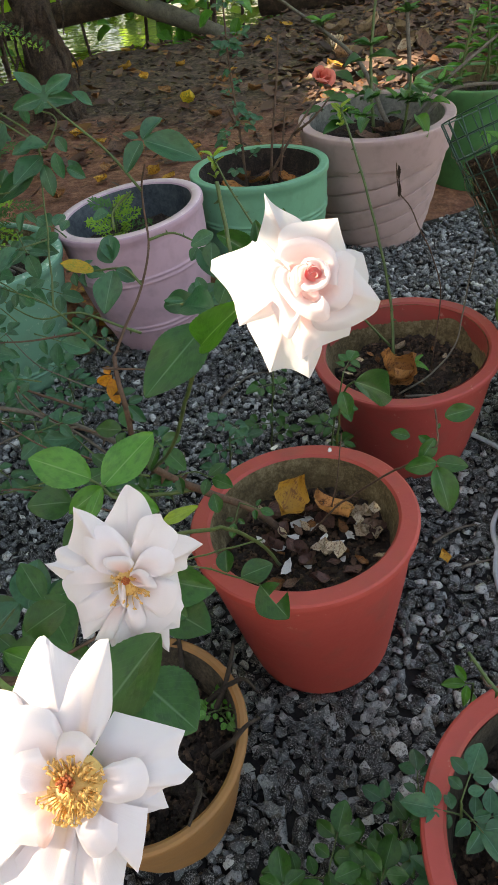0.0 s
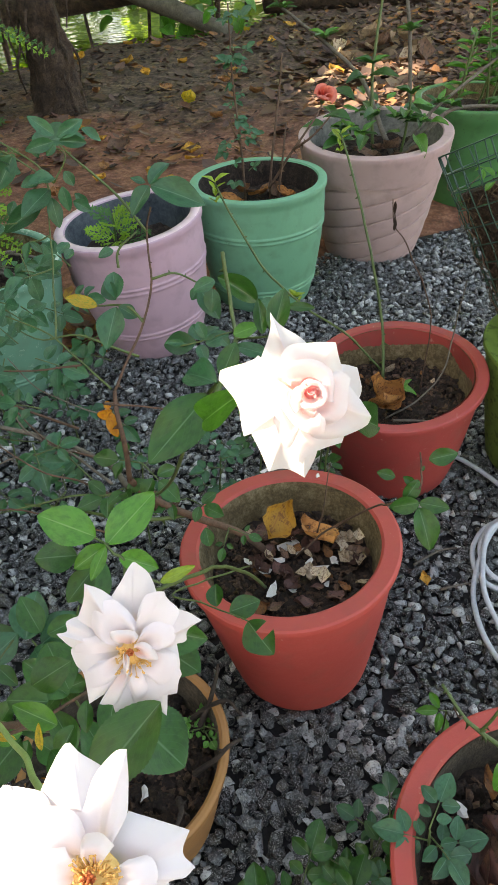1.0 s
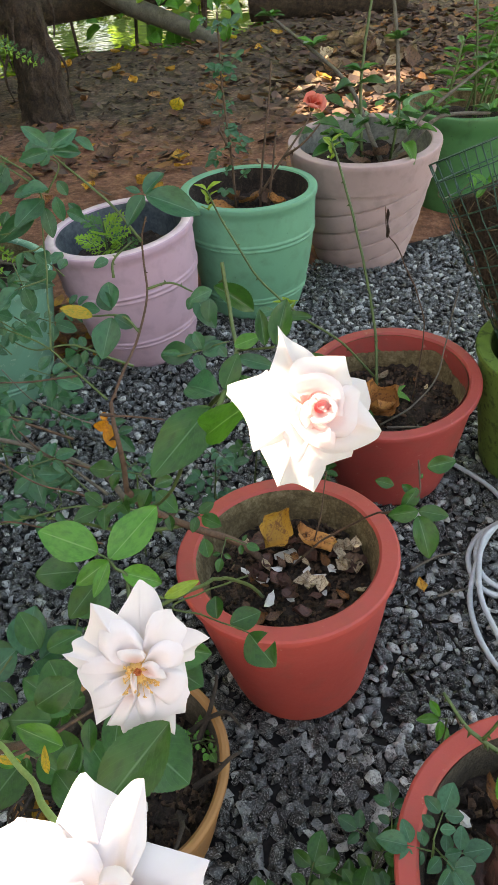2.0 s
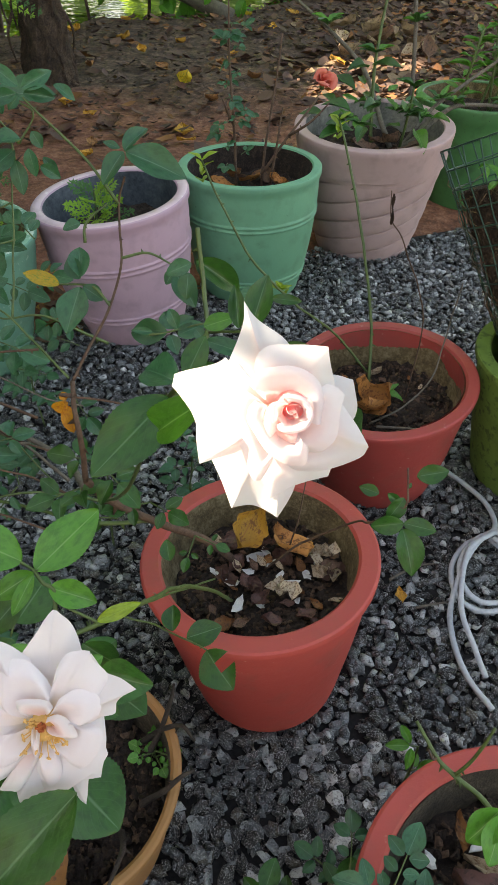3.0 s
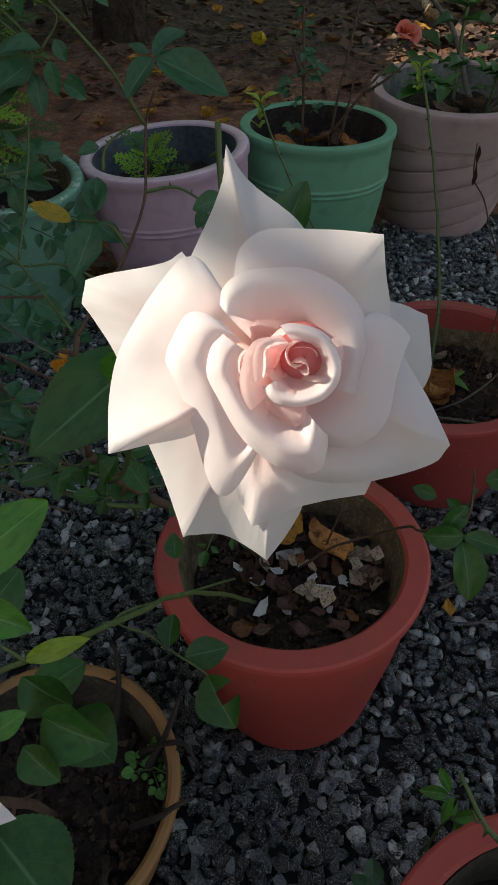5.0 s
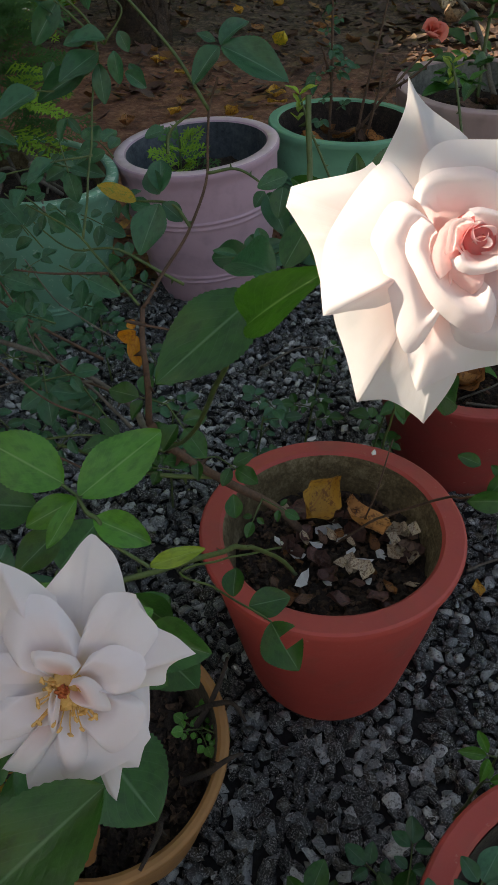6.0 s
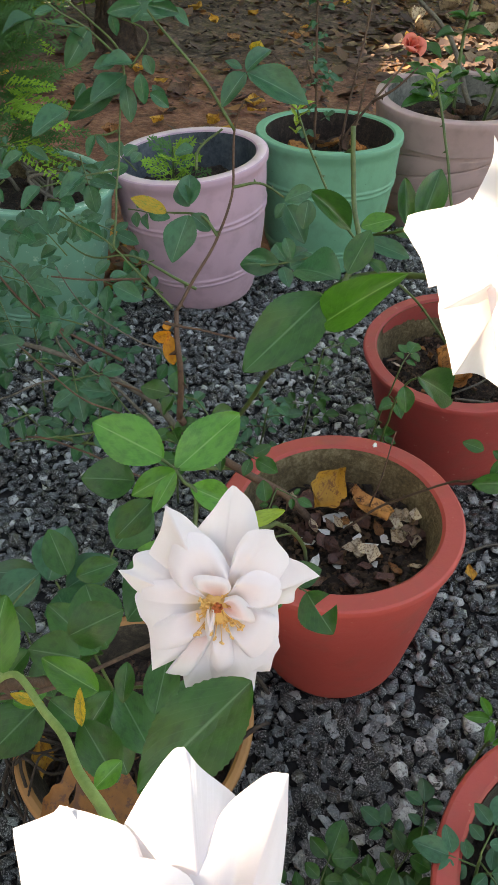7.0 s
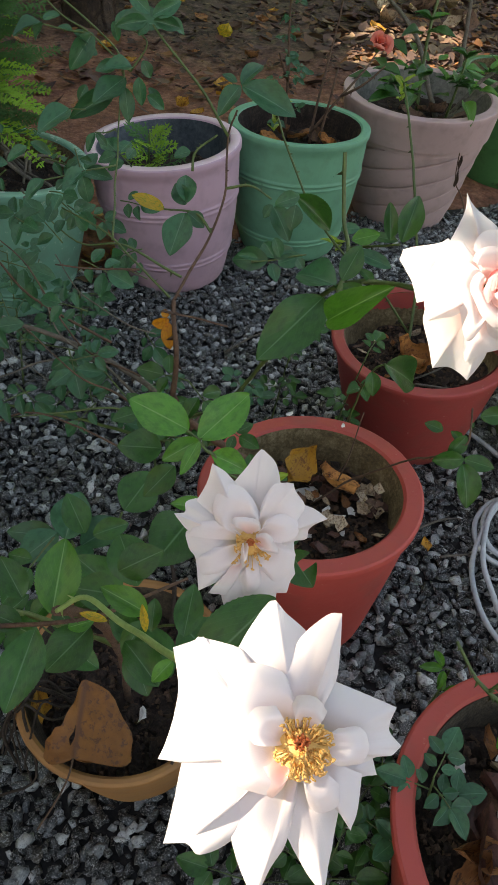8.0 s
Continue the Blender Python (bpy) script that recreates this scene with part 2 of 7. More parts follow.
CORAL_PETAL = petal_material("coral petal", (0.55, 0.06, 0.035), (0.72, 0.12, 0.08), (0.80, 0.22, 0.16))
STAMEN = mottled("golden stamen", (0.64, 0.34, 0.09), (0.78, 0.50, 0.19), 200, 0.7, 0.3, 0.001)
GOLD = mottled("pale golden receptacle", (0.70, 0.42, 0.12), (0.80, 0.55, 0.22), 260, 0.7, 0.3, 0.001)
PISTIL = mottled("red brown pistil", (0.42, 0.06, 0.02), (0.62, 0.20, 0.05), 300, 0.6, 0.3, 0.001)
WHITE_PLASTIC = mottled("scuffed white plastic tube", (0.30, 0.35, 0.39), (0.50, 0.55, 0.59), 30, 0.45, 0.15, 0.002)
WIRE = mottled("green coated wire", (0.010, 0.045, 0.032), (0.022, 0.085, 0.058), 60, 0.45, 0.2, 0.001)
LEAF_DUN = leaf_material("dull purple brown litter leaf", (0.095, 0.055, 0.045), (0.05, 0.03, 0.025), (0.10, 0.055, 0.04), (0.04, 0.025, 0.02), 0.85, 0.05)
LEAF_PALE = leaf_material("bleached fallen leaf", (0.62, 0.50, 0.36), (0.22, 0.14, 0.09), (0.35, 0.22, 0.13), (0.16, 0.09, 0.05), 0.85, 0.08)
LEAF_MAROON = leaf_material("damp maroon brown leaf", (0.115, 0.048, 0.038), (0.06, 0.026, 0.02), (0.12, 0.05, 0.035), (0.05, 0.024, 0.018), 0.6, 0.05)
LEAF_TAN = leaf_material("pale tan dry leaf", (0.30, 0.20, 0.12), (0.16, 0.10, 0.06), (0.25, 0.16, 0.09), (0.12, 0.08, 0.05), 0.8, 0.08)
CHIP = mottled("pale shell chip", (0.52, 0.51, 0.49), (0.80, 0.79, 0.77), 90, 0.8, 0.5, 0.003)
CONIFER = leaf_material("conifer spray", (0.035, 0.15, 0.045), (0.06, 0.18, 0.06), (0.09, 0.26, 0.05), None, 0.6)
CONIFER_LIME = leaf_material("young conifer spray", (0.13, 0.33, 0.04), (0.24, 0.42, 0.05), (0.34, 0.58, 0.03), None, 0.55)
FAR_GREEN = leaf_material("far foliage", (0.12, 0.32, 0.03), (0.18, 0.38, 0.05), (0.45, 0.75, 0.05), None, 0.5, 0.6)
FIBRE = mottled("dry root fibre", (0.05, 0.035, 0.02), (0.22, 0.16, 0.095), 60, 0.9, 0.4, 0.002)
HUSK = mottled("black brown husk", (0.010, 0.007, 0.005), (0.05, 0.034, 0.025), 60, 0.9, 0.7, 0.006)
FLAKE = mottled("fibrous bark flake", (0.03, 0.018, 0.012), (0.15, 0.085, 0.055), 40, 0.9, 0.6, 0.01)


# ---------- builders ----------
def mesh_of(name, verts, faces, mat, uvs=None, smooth=True):
    me = bpy.data.meshes.new(name)
    me.from_pydata([tuple(v) for v in verts], [], faces)
    if uvs is not None:
        layer = me.uv_layers.new(name="UVMap")
        idx = np.empty(len(me.loops), dtype=np.int32)
        me.loops.foreach_get("vertex_index", idx)
        layer.data.foreach_set("uv", np.asarray(uvs, dtype=np.float32)[idx].ravel())
    if smooth:
        me.polygons.foreach_set("use_smooth", [True] * len(me.polygons))
    me.materials.append(mat)
    me.update()
    return me


def thing(name, at, label, category, group="", kind=""):
    ob = new(name)
    ob.empty_display_size = 0.05
    ob.matrix_basis = at if isinstance(at, Matrix) else Matrix.Translation(at)
    return tagged(ob, label, category, group, kind)


WORLDLY = set()


def child(name, me, parent, m=None, label=""):
    """A part of a thing; the parts of a plant are given in the world's metres."""
    ob = new(name, me)
    ob.parent = parent
    if m is not None:
        ob.matrix_basis = m
    if label:
        ob["label"] = label
    if parent.name in WORLDLY:
        ob.matrix_parent_inverse = parent.matrix_basis.inverted()
    return ob


def lathe(profile, segments=64, wobble=0.0, seed=0.0):
    """Verts and faces of a turned body from (radius, height) pairs."""
    verts, faces = [], []
    n = segments
    for i, (r, z) in enumerate(profile):
        for k in range(n):
            a = 2 * math.pi * k / n
            w = 1 + wobble * noise.noise((math.cos(a) * 2 + seed, math.sin(a) * 2, z * 9))
            verts.append((r * w * math.cos(a), r * w * math.sin(a), z + wobble * 0.25 * r * noise.noise((math.cos(a) * 4, math.sin(a) * 4 + seed, 3.3))))
    for i in range(len(profile) - 1):
        for k in range(n):
            a, b = i * n + k, i * n + (k + 1) % n
            faces.append((a, b, b + n, a + n))
    return verts, faces


def tube(points, radii, sides=7, closed=True):
    """Verts and faces of a round stem through points."""
    pts = [Vector(p) for p in points]
    verts, faces = [], []
    side = None
    for i, p in enumerate(pts):
        d = (pts[min(i + 1, len(pts) - 1)] - pts[max(i - 1, 0)]).normalized()
        if side is None:
            side = d.orthogonal().normalized()
        side = (side - d * side.dot(d)).normalized()
        up = d.cross(side)
        r = radii[i] if isinstance(radii, (list, tuple)) else radii
        for k in range(sides):
            a = 2 * math.pi * k / sides
            verts.append(p + (side * math.cos(a) + up * math.sin(a)) * r)
    for i in range(len(pts) - 1):
        for k in range(sides):
            a, b = i * sides + k, i * sides + (k + 1) % sides
            faces.append((a, b, b + sides, a + sides))
    if closed:
        faces.append(tuple(range(sides - 1, -1, -1)))
        faces.append(tuple(len(verts) - sides + k for k in range(sides)))
    return verts, faces


def spline(points, steps=6):
    """A smooth line through points."""
    p = [Vector(q) for q in points]
    if len(p) == 2:
        return [p[0].lerp(p[1], i / steps) for i in range(steps + 1)]
    p = [p[0] * 2 - p[1]] + p + [p[-1] * 2 - p[-2]]
    out = []
    for i in range(1, len(p) - 2):
        for s in range(steps):
            t = s / steps
            a, b, c, d = p[i - 1], p[i], p[i + 1], p[i + 2]
            out.append(0.5 * (2 * b + (c - a) * t + (2 * a - 5 * b + 4 * c - d) * t * t + (3 * b - a - 3 * c + d) * t ** 3))
    return out + [p[-2]]


def cane(parent, points, r0, r1, mat, name="stem", thorns=0, rng=None, sides=7):
    line = spline(points)
    n = len(line)
    wob = [p + Vector(noise.noise_vector(p * 25)) * 0.0018 for p in line]
    v, f = tube(wob, [r0 + (r1 - r0) * i / (n - 1) for i in range(n)], sides)
    for k in range(thorns):
        i = rng.randrange(1, n - 1)
        d = (line[i + 1] - line[i - 1]).normalized()
        out = (d.orthogonal().normalized() * math.cos(k * 2.4) + d.cross(d.orthogonal()).normalized() * math.sin(k * 2.4))
        base = len(v)
        r = r0 + (r1 - r0) * i / (n - 1)
        v += [wob[i] + d * r * 1.2, wob[i] - d * r * 1.2, wob[i] + d.cross(out) * r * 0.8, wob[i] + out * r * 3.6 - d * r]
        f += [(base, base + 2, base + 3), (base + 2, base + 1, base + 3), (base + 1, base, base + 3)]
    return child(name, mesh_of(name, v, f, mat), parent)


def leaf_mesh(name, mat, seed, fold=0.22, droop=0.16, serrate=0.020, peak=0.46, hole=False, wave=0.03):
    """A toothed blade of length 1 and width 1 along x."""
    rng = random.Random(seed)
    nu, nv = 40, 3
    verts, uvs, faces = [], [], []
    ph = rng.uniform(0, 6)
    for i in range(nu + 1):
        u = i / nu
        w = (math.sin(math.pi * u ** (math.log(0.5) / math.log(peak))) ** 0.78) * 0.5 if 0 < u < 1 else 0.0
        w += 0.012
        tooth = 1 + serrate * (1 if i % 2 else -1)
        for j in range(-nv, nv + 1):
            s = j / nv
            y = w * s * (tooth if abs(j) == nv else 1)
            z = fold * abs(y) - droop * u * u + wave * math.sin(u * 9 + ph + s * 2) * abs(s)
            verts.append((u, y, z))
            uvs.append((u, 0.5 + 0.5 * s))
    row = 2 * nv + 1
    for i in range(nu):
        for j in range(row - 1):
            if hole and 13 <= i <= 22 and j in (3, 4, 5):
                continue
            a = i * row + j
            faces.append((a, a + row, a + row + 1, a + 1))
    return mesh_of(name, verts, faces, mat, uvs)


def leaf_set(mat, base_seed, **kw):
    return [leaf_mesh("leaf", mat, base_seed + k, fold=0.15 + 0.12 * k, droop=0.08 + 0.1 * k, **kw) for k in range(3)]


LEAVES = {k: leaf_set(m, i * 10) for i, (k, m) in enumerate(dict(deep=LEAF, bright=LEAF_BRIGHT, blue=LEAF_BLUE, lime=LEAF_LIME, yellow=LEAF_YELLOW, orange=LEAF_ORANGE).items())}
BITTEN = leaf_mesh("leaf", LEAF, 77, hole=True, serrate=0.025)


def axes_to(base, tip, normal, length=None, width=0.6, up_bias=None):
    """A matrix that lays a unit blade from base to tip with the given upper side."""
    base, tip = Vector(base), Vector(tip)
    x = (tip - base)
    ln = length or x.length
    x = x.normalized()
    n = Vector(normal)
    z = (n - x * n.dot(x))
    z = z.normalized() if z.length > 1e-4 else x.orthogonal().normalized()
    y = z.cross(x)
    m = Matrix((x * ln, y * ln * width, z * ln)).transposed().to_4x4()
    m.translation = base
    return m


def blade(parent, base, tip, normal=(0, -0.3, 1), width=0.6, kind="deep", rng=random, name="leaf", me=None):
    me = me or LEAVES[kind][rng.randrange(3)]
    return child(name, me, parent, axes_to(base, tip, normal, None, width))


def compound(parent, base, tip, normal=(0, -0.4, 0.9), size=0.045, pairs=2, kind="deep", rng=random, width=0.62, stalk=None):
    """A rose leaf: a stalk with a leaflet at its end and pairs along it."""
    base, tip, normal = Vector(base), Vector(tip), Vector(normal).normalized()
    d = (tip - base)
    ln = d.length
    d.normalize()
    side = normal.cross(d).normalized()
    bend = normal * ln * 0.06
    line = [base, base.lerp(tip, 0.5) + bend, tip]
    child("leaf_stalk", mesh_of("leaf_stalk", *tube(spline(line, 4), [0.0011, 0.001, 0.001, 0.0009, 0.0009, 0.0008, 0.0008, 0.0008, 0.0007], 5), stalk or STEM_GREEN), parent)
    blade(parent, tip, tip + (d + normal * rng.uniform(-0.25, 0.1)) * size * 1.1, normal, width, kind, rng)
    for k in range(pairs):
        at = base.lerp(tip, 0.88 - 0.5 * k / max(1, pairs - 1) if pairs > 1 else 0.75) + bend * 0.7
        for s in (-1, 1):
            out = (side * s + d * rng.uniform(0.25, 0.55) + normal * rng.uniform(-0.3, 0.15)).normalized()
            tilt = (normal + side * s * rng.uniform(-0.3, 0.2) + d * rng.uniform(-0.2, 0.2)).normalized()
            blade(parent, at + out * 0.003, at + out * size * rng.uniform(0.75, 1.0) * (1 - 0.16 * k), tilt, width, kind, rng)


def cup_petal(name, mat, radius, height, span, curl, seed, top_in=0.0, spiral=0.0):
    """A petal wrapped round the middle of a bloom: span in radians, its rim curled outward."""
    rng = random.Random(seed)
    nu, nv = 10, 14
    ph = rng.uniform(0, 6)
    verts, uvs, faces = [], [], []
    for i in range(nu + 1):
        u = i / nu
        for j in range(nv + 1):
            s = j / nv * 2 - 1
            a = s * span / 2
            top = height * (1 - 0.30 * abs(s) ** 2.6)
            r = radius * (0.42 + 0.58 * u ** 0.7) * (1 - top_in * u * u) + spiral * (j / nv)
            r += curl * radius * max(0, u - 0.62) ** 2 * 4 + 0.03 * radius * math.sin(4 * a + ph) * u
            z = top * (u - curl * 0.55 * max(0, u - 0.75) ** 2 * 6)
            verts.append((r * math.cos(a), r * math.sin(a), z))
            uvs.append((u, 0.5 + 0.5 * s))
    row = nv + 1
    for i in range(nu):
        for j in range(nv):
            a = i * row + j
            faces.append((a, a + row, a + row + 1, a + 1))
    return mesh_of(name, verts, faces, mat, uvs)


def facing(center, normal, up=(0, 0.5, 1)):
    """A pose whose z is the way that a bloom faces, and y its upper side."""
    z = Vector(normal).normalized()
    y = Vector(up)
    y = (y - z * y.dot(z)).normalized()
    x = y.cross(z)
    m = Matrix((x, y, z)).transposed().to_4x4()
    m.translation = Vector(center)
    return m


def turn(angle, lift=0.0, tilt=0.0):
    """Turns a petal round the bloom, and leans it up."""
    return Matrix.Rotation(radians(angle), 4, "Z") @ Matrix.Translation((0, 0, lift)) @ Matrix.Rotation(radians(-tilt), 4, "Y")


def calyx_mesh(r):
    v, f = lathe([(0.0005, -r * 1.5), (r * 0.35, -r * 1.4), (r * 0.6, -r * 0.9), (r * 0.5, -r * 0.35), (r * 0.35, 0.0), (0.0005, 0.0)], 12)
    return mesh_of("flower", v, f, STEM_GREEN)


# ---------- the ground ----------
def gravel_edge(x):
    """Where the gravel ends towards the earth bank."""
    return 2.02 + 0.42 * x + 0.10 * math.sin(3.1 * x + 0.6) + (0.55 * max(0, x - 0.55)) + 0.08 * noise.noise((x * 3, 0.3, 1.7))


def earth_height(x, y):
    """The earth bank: low humps, and the drop to the pond behind it."""
    back = max(0.0, y - gravel_edge(x))
    h = 0.02 * min(1, back * 2) + 0.035 * noise.noise((x * 1.3, y * 1.3, 0.0)) * min(1, back)
    h += 0.012 * noise.noise((x * 7, y * 7, 4.0)) * min(1, back * 3)
    h -= 0.02 * (1 - min(1, back * 6))
    pond = max(0.0, y - (6.1 + 1.6 * max(0, x + 0.4) - min(1.5, 1.9 * max(0, -1.2 - x))))
    return h - min(0.9, 0.55 * pond * (1 if x < 1.5 else 0.3))


def ground():
    xs = list(np.concatenate([np.linspace(-60, -4, 12), np.linspace(-3.6, 4.2, 118), np.linspace(5, 60, 12)]))
    ys = list(np.concatenate([np.linspace(-40, -2, 10), np.linspace(-1.7, 8.5, 150), np.linspace(10, 80, 10)]))
    verts = [(x, y, earth_height(x, y)) for y in ys for x in xs]
    n = len(xs)
    faces = [(j * n + i, j * n + i + 1, (j + 1) * n + i + 1, (j + 1) * n + i) for j in range(len(ys) - 1) for i in range(n - 1)]
    return tagged(new("ground", mesh_of("ground", verts, faces, EARTH)), "reddish brown trodden earth with scattered fallen leaves", "ground", kind="structure")


ground()
m, nt, b = material("pond water")
b.inputs["Base Color"].default_value = (0.012, 0.022, 0.012, 1)
b.inputs["Roughness"].default_value = 0.03
b.inputs["IOR"].default_value = 1.33
bump(nt, b, noise_tex(nt, coords(nt), 2.6, 3), 0.5, 0.06)
tagged(new("water", mesh_of("water", [(-60, 5.5, -0.42), (60, 5.5, -0.42), (60, 80, -0.42), (-60, 80, -0.42)], [(0, 1, 2, 3)], m)),
       "still green pond water behind the bank", "water", kind="structure")


# ---------- pots ----------
POTS = {}


def pot(key, name, x, y, h, r, rb, lean, wall, paint, inner, label, rings=(), collar=None, soil=0.78, soil_mat=None, soil_label="dark crumbly potting soil with litter", bulge=0.0, swirl=0, rim=None):
    """A cast planter: outside, thick lip, inside wall; its soil is a thing of its own."""
    axis = Vector((lean[0], lean[1], 1)).normalized()
    turnq = Vector((0, 0, 1)).rotation_difference(axis).to_matrix().to_4x4()
    base = Matrix.Translation((x, y, -0.006)) @ turnq
    ob = thing(name, base, label, "planter")
    out = lambda z: rb + (r * 0.97 - rb) * (z / h) ** 0.85 + bulge * math.sin(math.pi * z / h)
    profile = [(0.002, 0.0), (rb * 0.94, 0.0), (rb, 0.006)]
    steps = 26
    for i in range(1, steps + 1):
        z = h * 0.93 * i / steps
        q = out(z)
        for c in rings:
            for d in (-0.007, 0.007):
                q += 0.0038 * math.exp(-((z - c * h - d) / 0.0032) ** 2)
        if collar:
            q += 0.008 / (1 + math.exp(-(z - collar * h) / 0.003))
        profile.append((q, z))
    if rings:
        extra = [(c * h + k * 0.003) for c in rings for k in range(-5, 6)]
        for z in extra:
            q = out(z) + sum(0.0038 * math.exp(-((z - c * h - d) / 0.0032) ** 2) for c in rings for d in (-0.007, 0.007))
            if collar:
                q += 0.008 / (1 + math.exp(-(z - collar * h) / 0.003))
            profile.append((q, z))
        profile = profile[:3] + sorted(profile[3:], key=lambda p: p[1])
    top = out(h * 0.93) + (0.008 if collar else 0.0)
    profile += [(max(r - 0.001, top), h * 0.955), (r, h - 0.006), (r - 0.001, h - 0.002), (r - 0.004, h), (r - wall + 0.004, h), (r - wall, h - 0.004)]
    if swirl:
        fine = [(out(h * 0.74 * i / 240), h * 0.74 * i / 240) for i in range(1, 241)]
        profile = profile[:3] + fine + [(q, z) for q, z in profile[3:] if z > h * 0.74]
    v, f = lathe(profile, 130 if swirl else 72, 0.008, x * 7)
    if swirl:
        banded = []
        for px, py, pz in v:
            q = math.hypot(px, py)
            if 0.012 < pz < h * 0.71 and q > rb * 0.9:
                lap = (pz / (h * 0.165) - math.atan2(py, px) / math.tau * 5) % 1.0
                gap = min(lap, 1 - lap)
                k = 1 + (0.0010 * math.sin(math.tau * lap - 0.6) - 0.0075 * math.exp(-(gap / 0.034) ** 2)) / q
                px, py = px * k, py * k
            banded.append((px, py, pz))
        v = banded
    me = mesh_of("body", v, f, paint)
    me.set_sharp_from_angle(angle=radians(32))
    child("body", me, ob)
    if rim:
        v, f = lathe([(r - wall + 0.002, h - 0.004), (r - wall + 0.004, h + 0.0014), (r - 0.005, h + 0.0014), (r - 0.0008, h - 0.004)], 72, 0.008, x * 7)
        child("rim", mesh_of("rim", v, f, rim), ob, None, "pale worn paint on the rim")
    deep = h * soil - 0.05
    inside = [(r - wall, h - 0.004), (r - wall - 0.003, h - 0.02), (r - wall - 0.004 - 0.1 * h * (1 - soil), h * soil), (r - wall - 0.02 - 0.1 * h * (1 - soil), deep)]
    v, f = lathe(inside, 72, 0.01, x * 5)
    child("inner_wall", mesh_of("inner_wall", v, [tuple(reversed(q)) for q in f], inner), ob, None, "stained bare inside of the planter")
    # soil
    rs = r - wall - 0.002 - 0.1 * h * (1 - soil)
    rings_n, seg = 22, 72
    verts, faces = [(0, 0, 0.006)], []
    for i in range(1, rings_n + 1):
        q = rs * i / rings_n
        for k in range(seg):
            a = 2 * math.pi * k / seg
            px, py = q * math.cos(a), q * math.sin(a)
            z = 0.014 * noise.noise((px * 26 + x * 9, py * 26, 1)) + 0.010 * noise.noise((px * 75, py * 75 + y, 2)) - 0.008 * (i / rings_n) ** 2
            verts.append((px, py, z))
    for k in range(seg):
        faces.append((0, 1 + k, 1 + (k + 1) % seg))
    for i in range(rings_n - 1):
        for k in range(seg):
            a, c = 1 + i * seg + k, 1 + i * seg + (k + 1) % seg
            faces.append((a, a + seg, c + seg, c))
    place = base @ Matrix.Translation((0, 0, h * soil))
    so = new("potting_soil", mesh_of("potting_soil", verts, faces, soil_mat or POT_SOIL))
    so.matrix_basis = place
    tagged(so, soil_label, "soil")
    POTS[key] = (place, rs)
    return ob


pot("A", "planter", 0.178, 0.736, 0.288, 0.166, 0.109, (-0.08, 0.04), 0.030, RED, CEMENT, "red oxide painted cement planter with thick rim", soil=0.80)
OLD_PLANTER = pot("B", "planter", 0.405, 1.235, 0.262, 0.184, 0.122, (-0.09, -0.05), 0.026, RED_OLD, CEMENT, "older red painted cement planter with weathered inside", soil=0.72)
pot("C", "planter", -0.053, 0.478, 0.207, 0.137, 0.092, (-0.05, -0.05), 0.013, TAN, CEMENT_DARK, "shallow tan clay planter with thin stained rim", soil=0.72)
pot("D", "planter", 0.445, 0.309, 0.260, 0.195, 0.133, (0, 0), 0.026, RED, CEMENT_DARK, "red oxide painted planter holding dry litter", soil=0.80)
pot("purple", "planter", -0.203, 1.804, 0.366, 0.198, 0.130, (-0.11, -0.01), 0.030, LILAC, BLUE_INSIDE, "lilac painted planter with paired rings and dark blue inside", (0.26, 0.66), soil=0.78, bulge=0.012, rim=LILAC_RIM)
pot("green", "planter", 0.105, 2.059, 0.363, 0.201, 0.142, (-0.022, 0.016), 0.027, JADE, POT_SOIL, "jade green painted planter with paired rings", (0.20, 0.68), soil=0.82, bulge=0.012)
pot("mauve", "planter", 0.484, 2.398, 0.392, 0.247, 0.156, (-0.033, -0.043), 0.035, MAUVE, GREY_INSIDE, "dusty mauve planter with plain collar and slanting ridges", (), 0.72, soil=0.82, swirl=7, bulge=0.004)
pot("E", "planter", -0.600, 1.600, 0.355, 0.195, 0.132, (0.07, 0), 0.028, TEAL, CEMENT, "pale teal chalky planter with rough rim", (0.22,), soil=0.86, bulge=0.01, rim=TEAL_RIM)
pot("F", "planter", 0.746, 1.246, 0.301, 0.182, 0.124, (0, 0), 0.030, MOSSY, MOSSY, "moss covered green cement planter", soil=0.75)
pot("G", "planter", 0.900, 2.830, 0.372, 0.226, 0.152, (0, 0), 0.026, BRIGHT_GREEN, CEMENT, "bright green painted planter with rolled rim", (), 0.86, soil=0.86)


# The red paint runs down unevenly inside the far red planter
axis = Vector((-0.09, -0.05, 1)).normalized()
v, f = [], []
for k in range(49):
    a = radians(-70 + 230 * k / 48)
    drop = 0.010 + 0.034 * math.sin(math.pi * k / 48) ** 0.7 + 0.006 * noise.noise((k * 0.5, 2.0, 0.0)) + 0.004 * noise.noise((k * 1.9, 5.0, 0.0))
    for z in (0.2585, 0.2585 - drop * 0.5, 0.2585 - drop):
        r = 0.1555 - 0.1 * (0.2585 - z)
        v.append((r * math.cos(a), r * math.sin(a), z))
for k in range(48):
    for q in range(2):
        i = k * 3 + q
        f.append((i, i + 1, i + 4, i + 3))
child("inner_paint", mesh_of("inner_paint", v, f, RED_OLD), OLD_PLANTER, None, "red paint run inside the rim")


# ---------- roses ----------
def plant(name, base, label, category, group=""):
    ob = thing(name, base, label, category, group)
    WORLDLY.add(ob.name)
    return ob


def sepals(fl, length):
    for k in range(5):
        child("sepal", LEAVES["bright"][0], fl, turn(72 * k + 20, -0.006, -35) @ Matrix.Diagonal((length, 0.006, length, 1)))


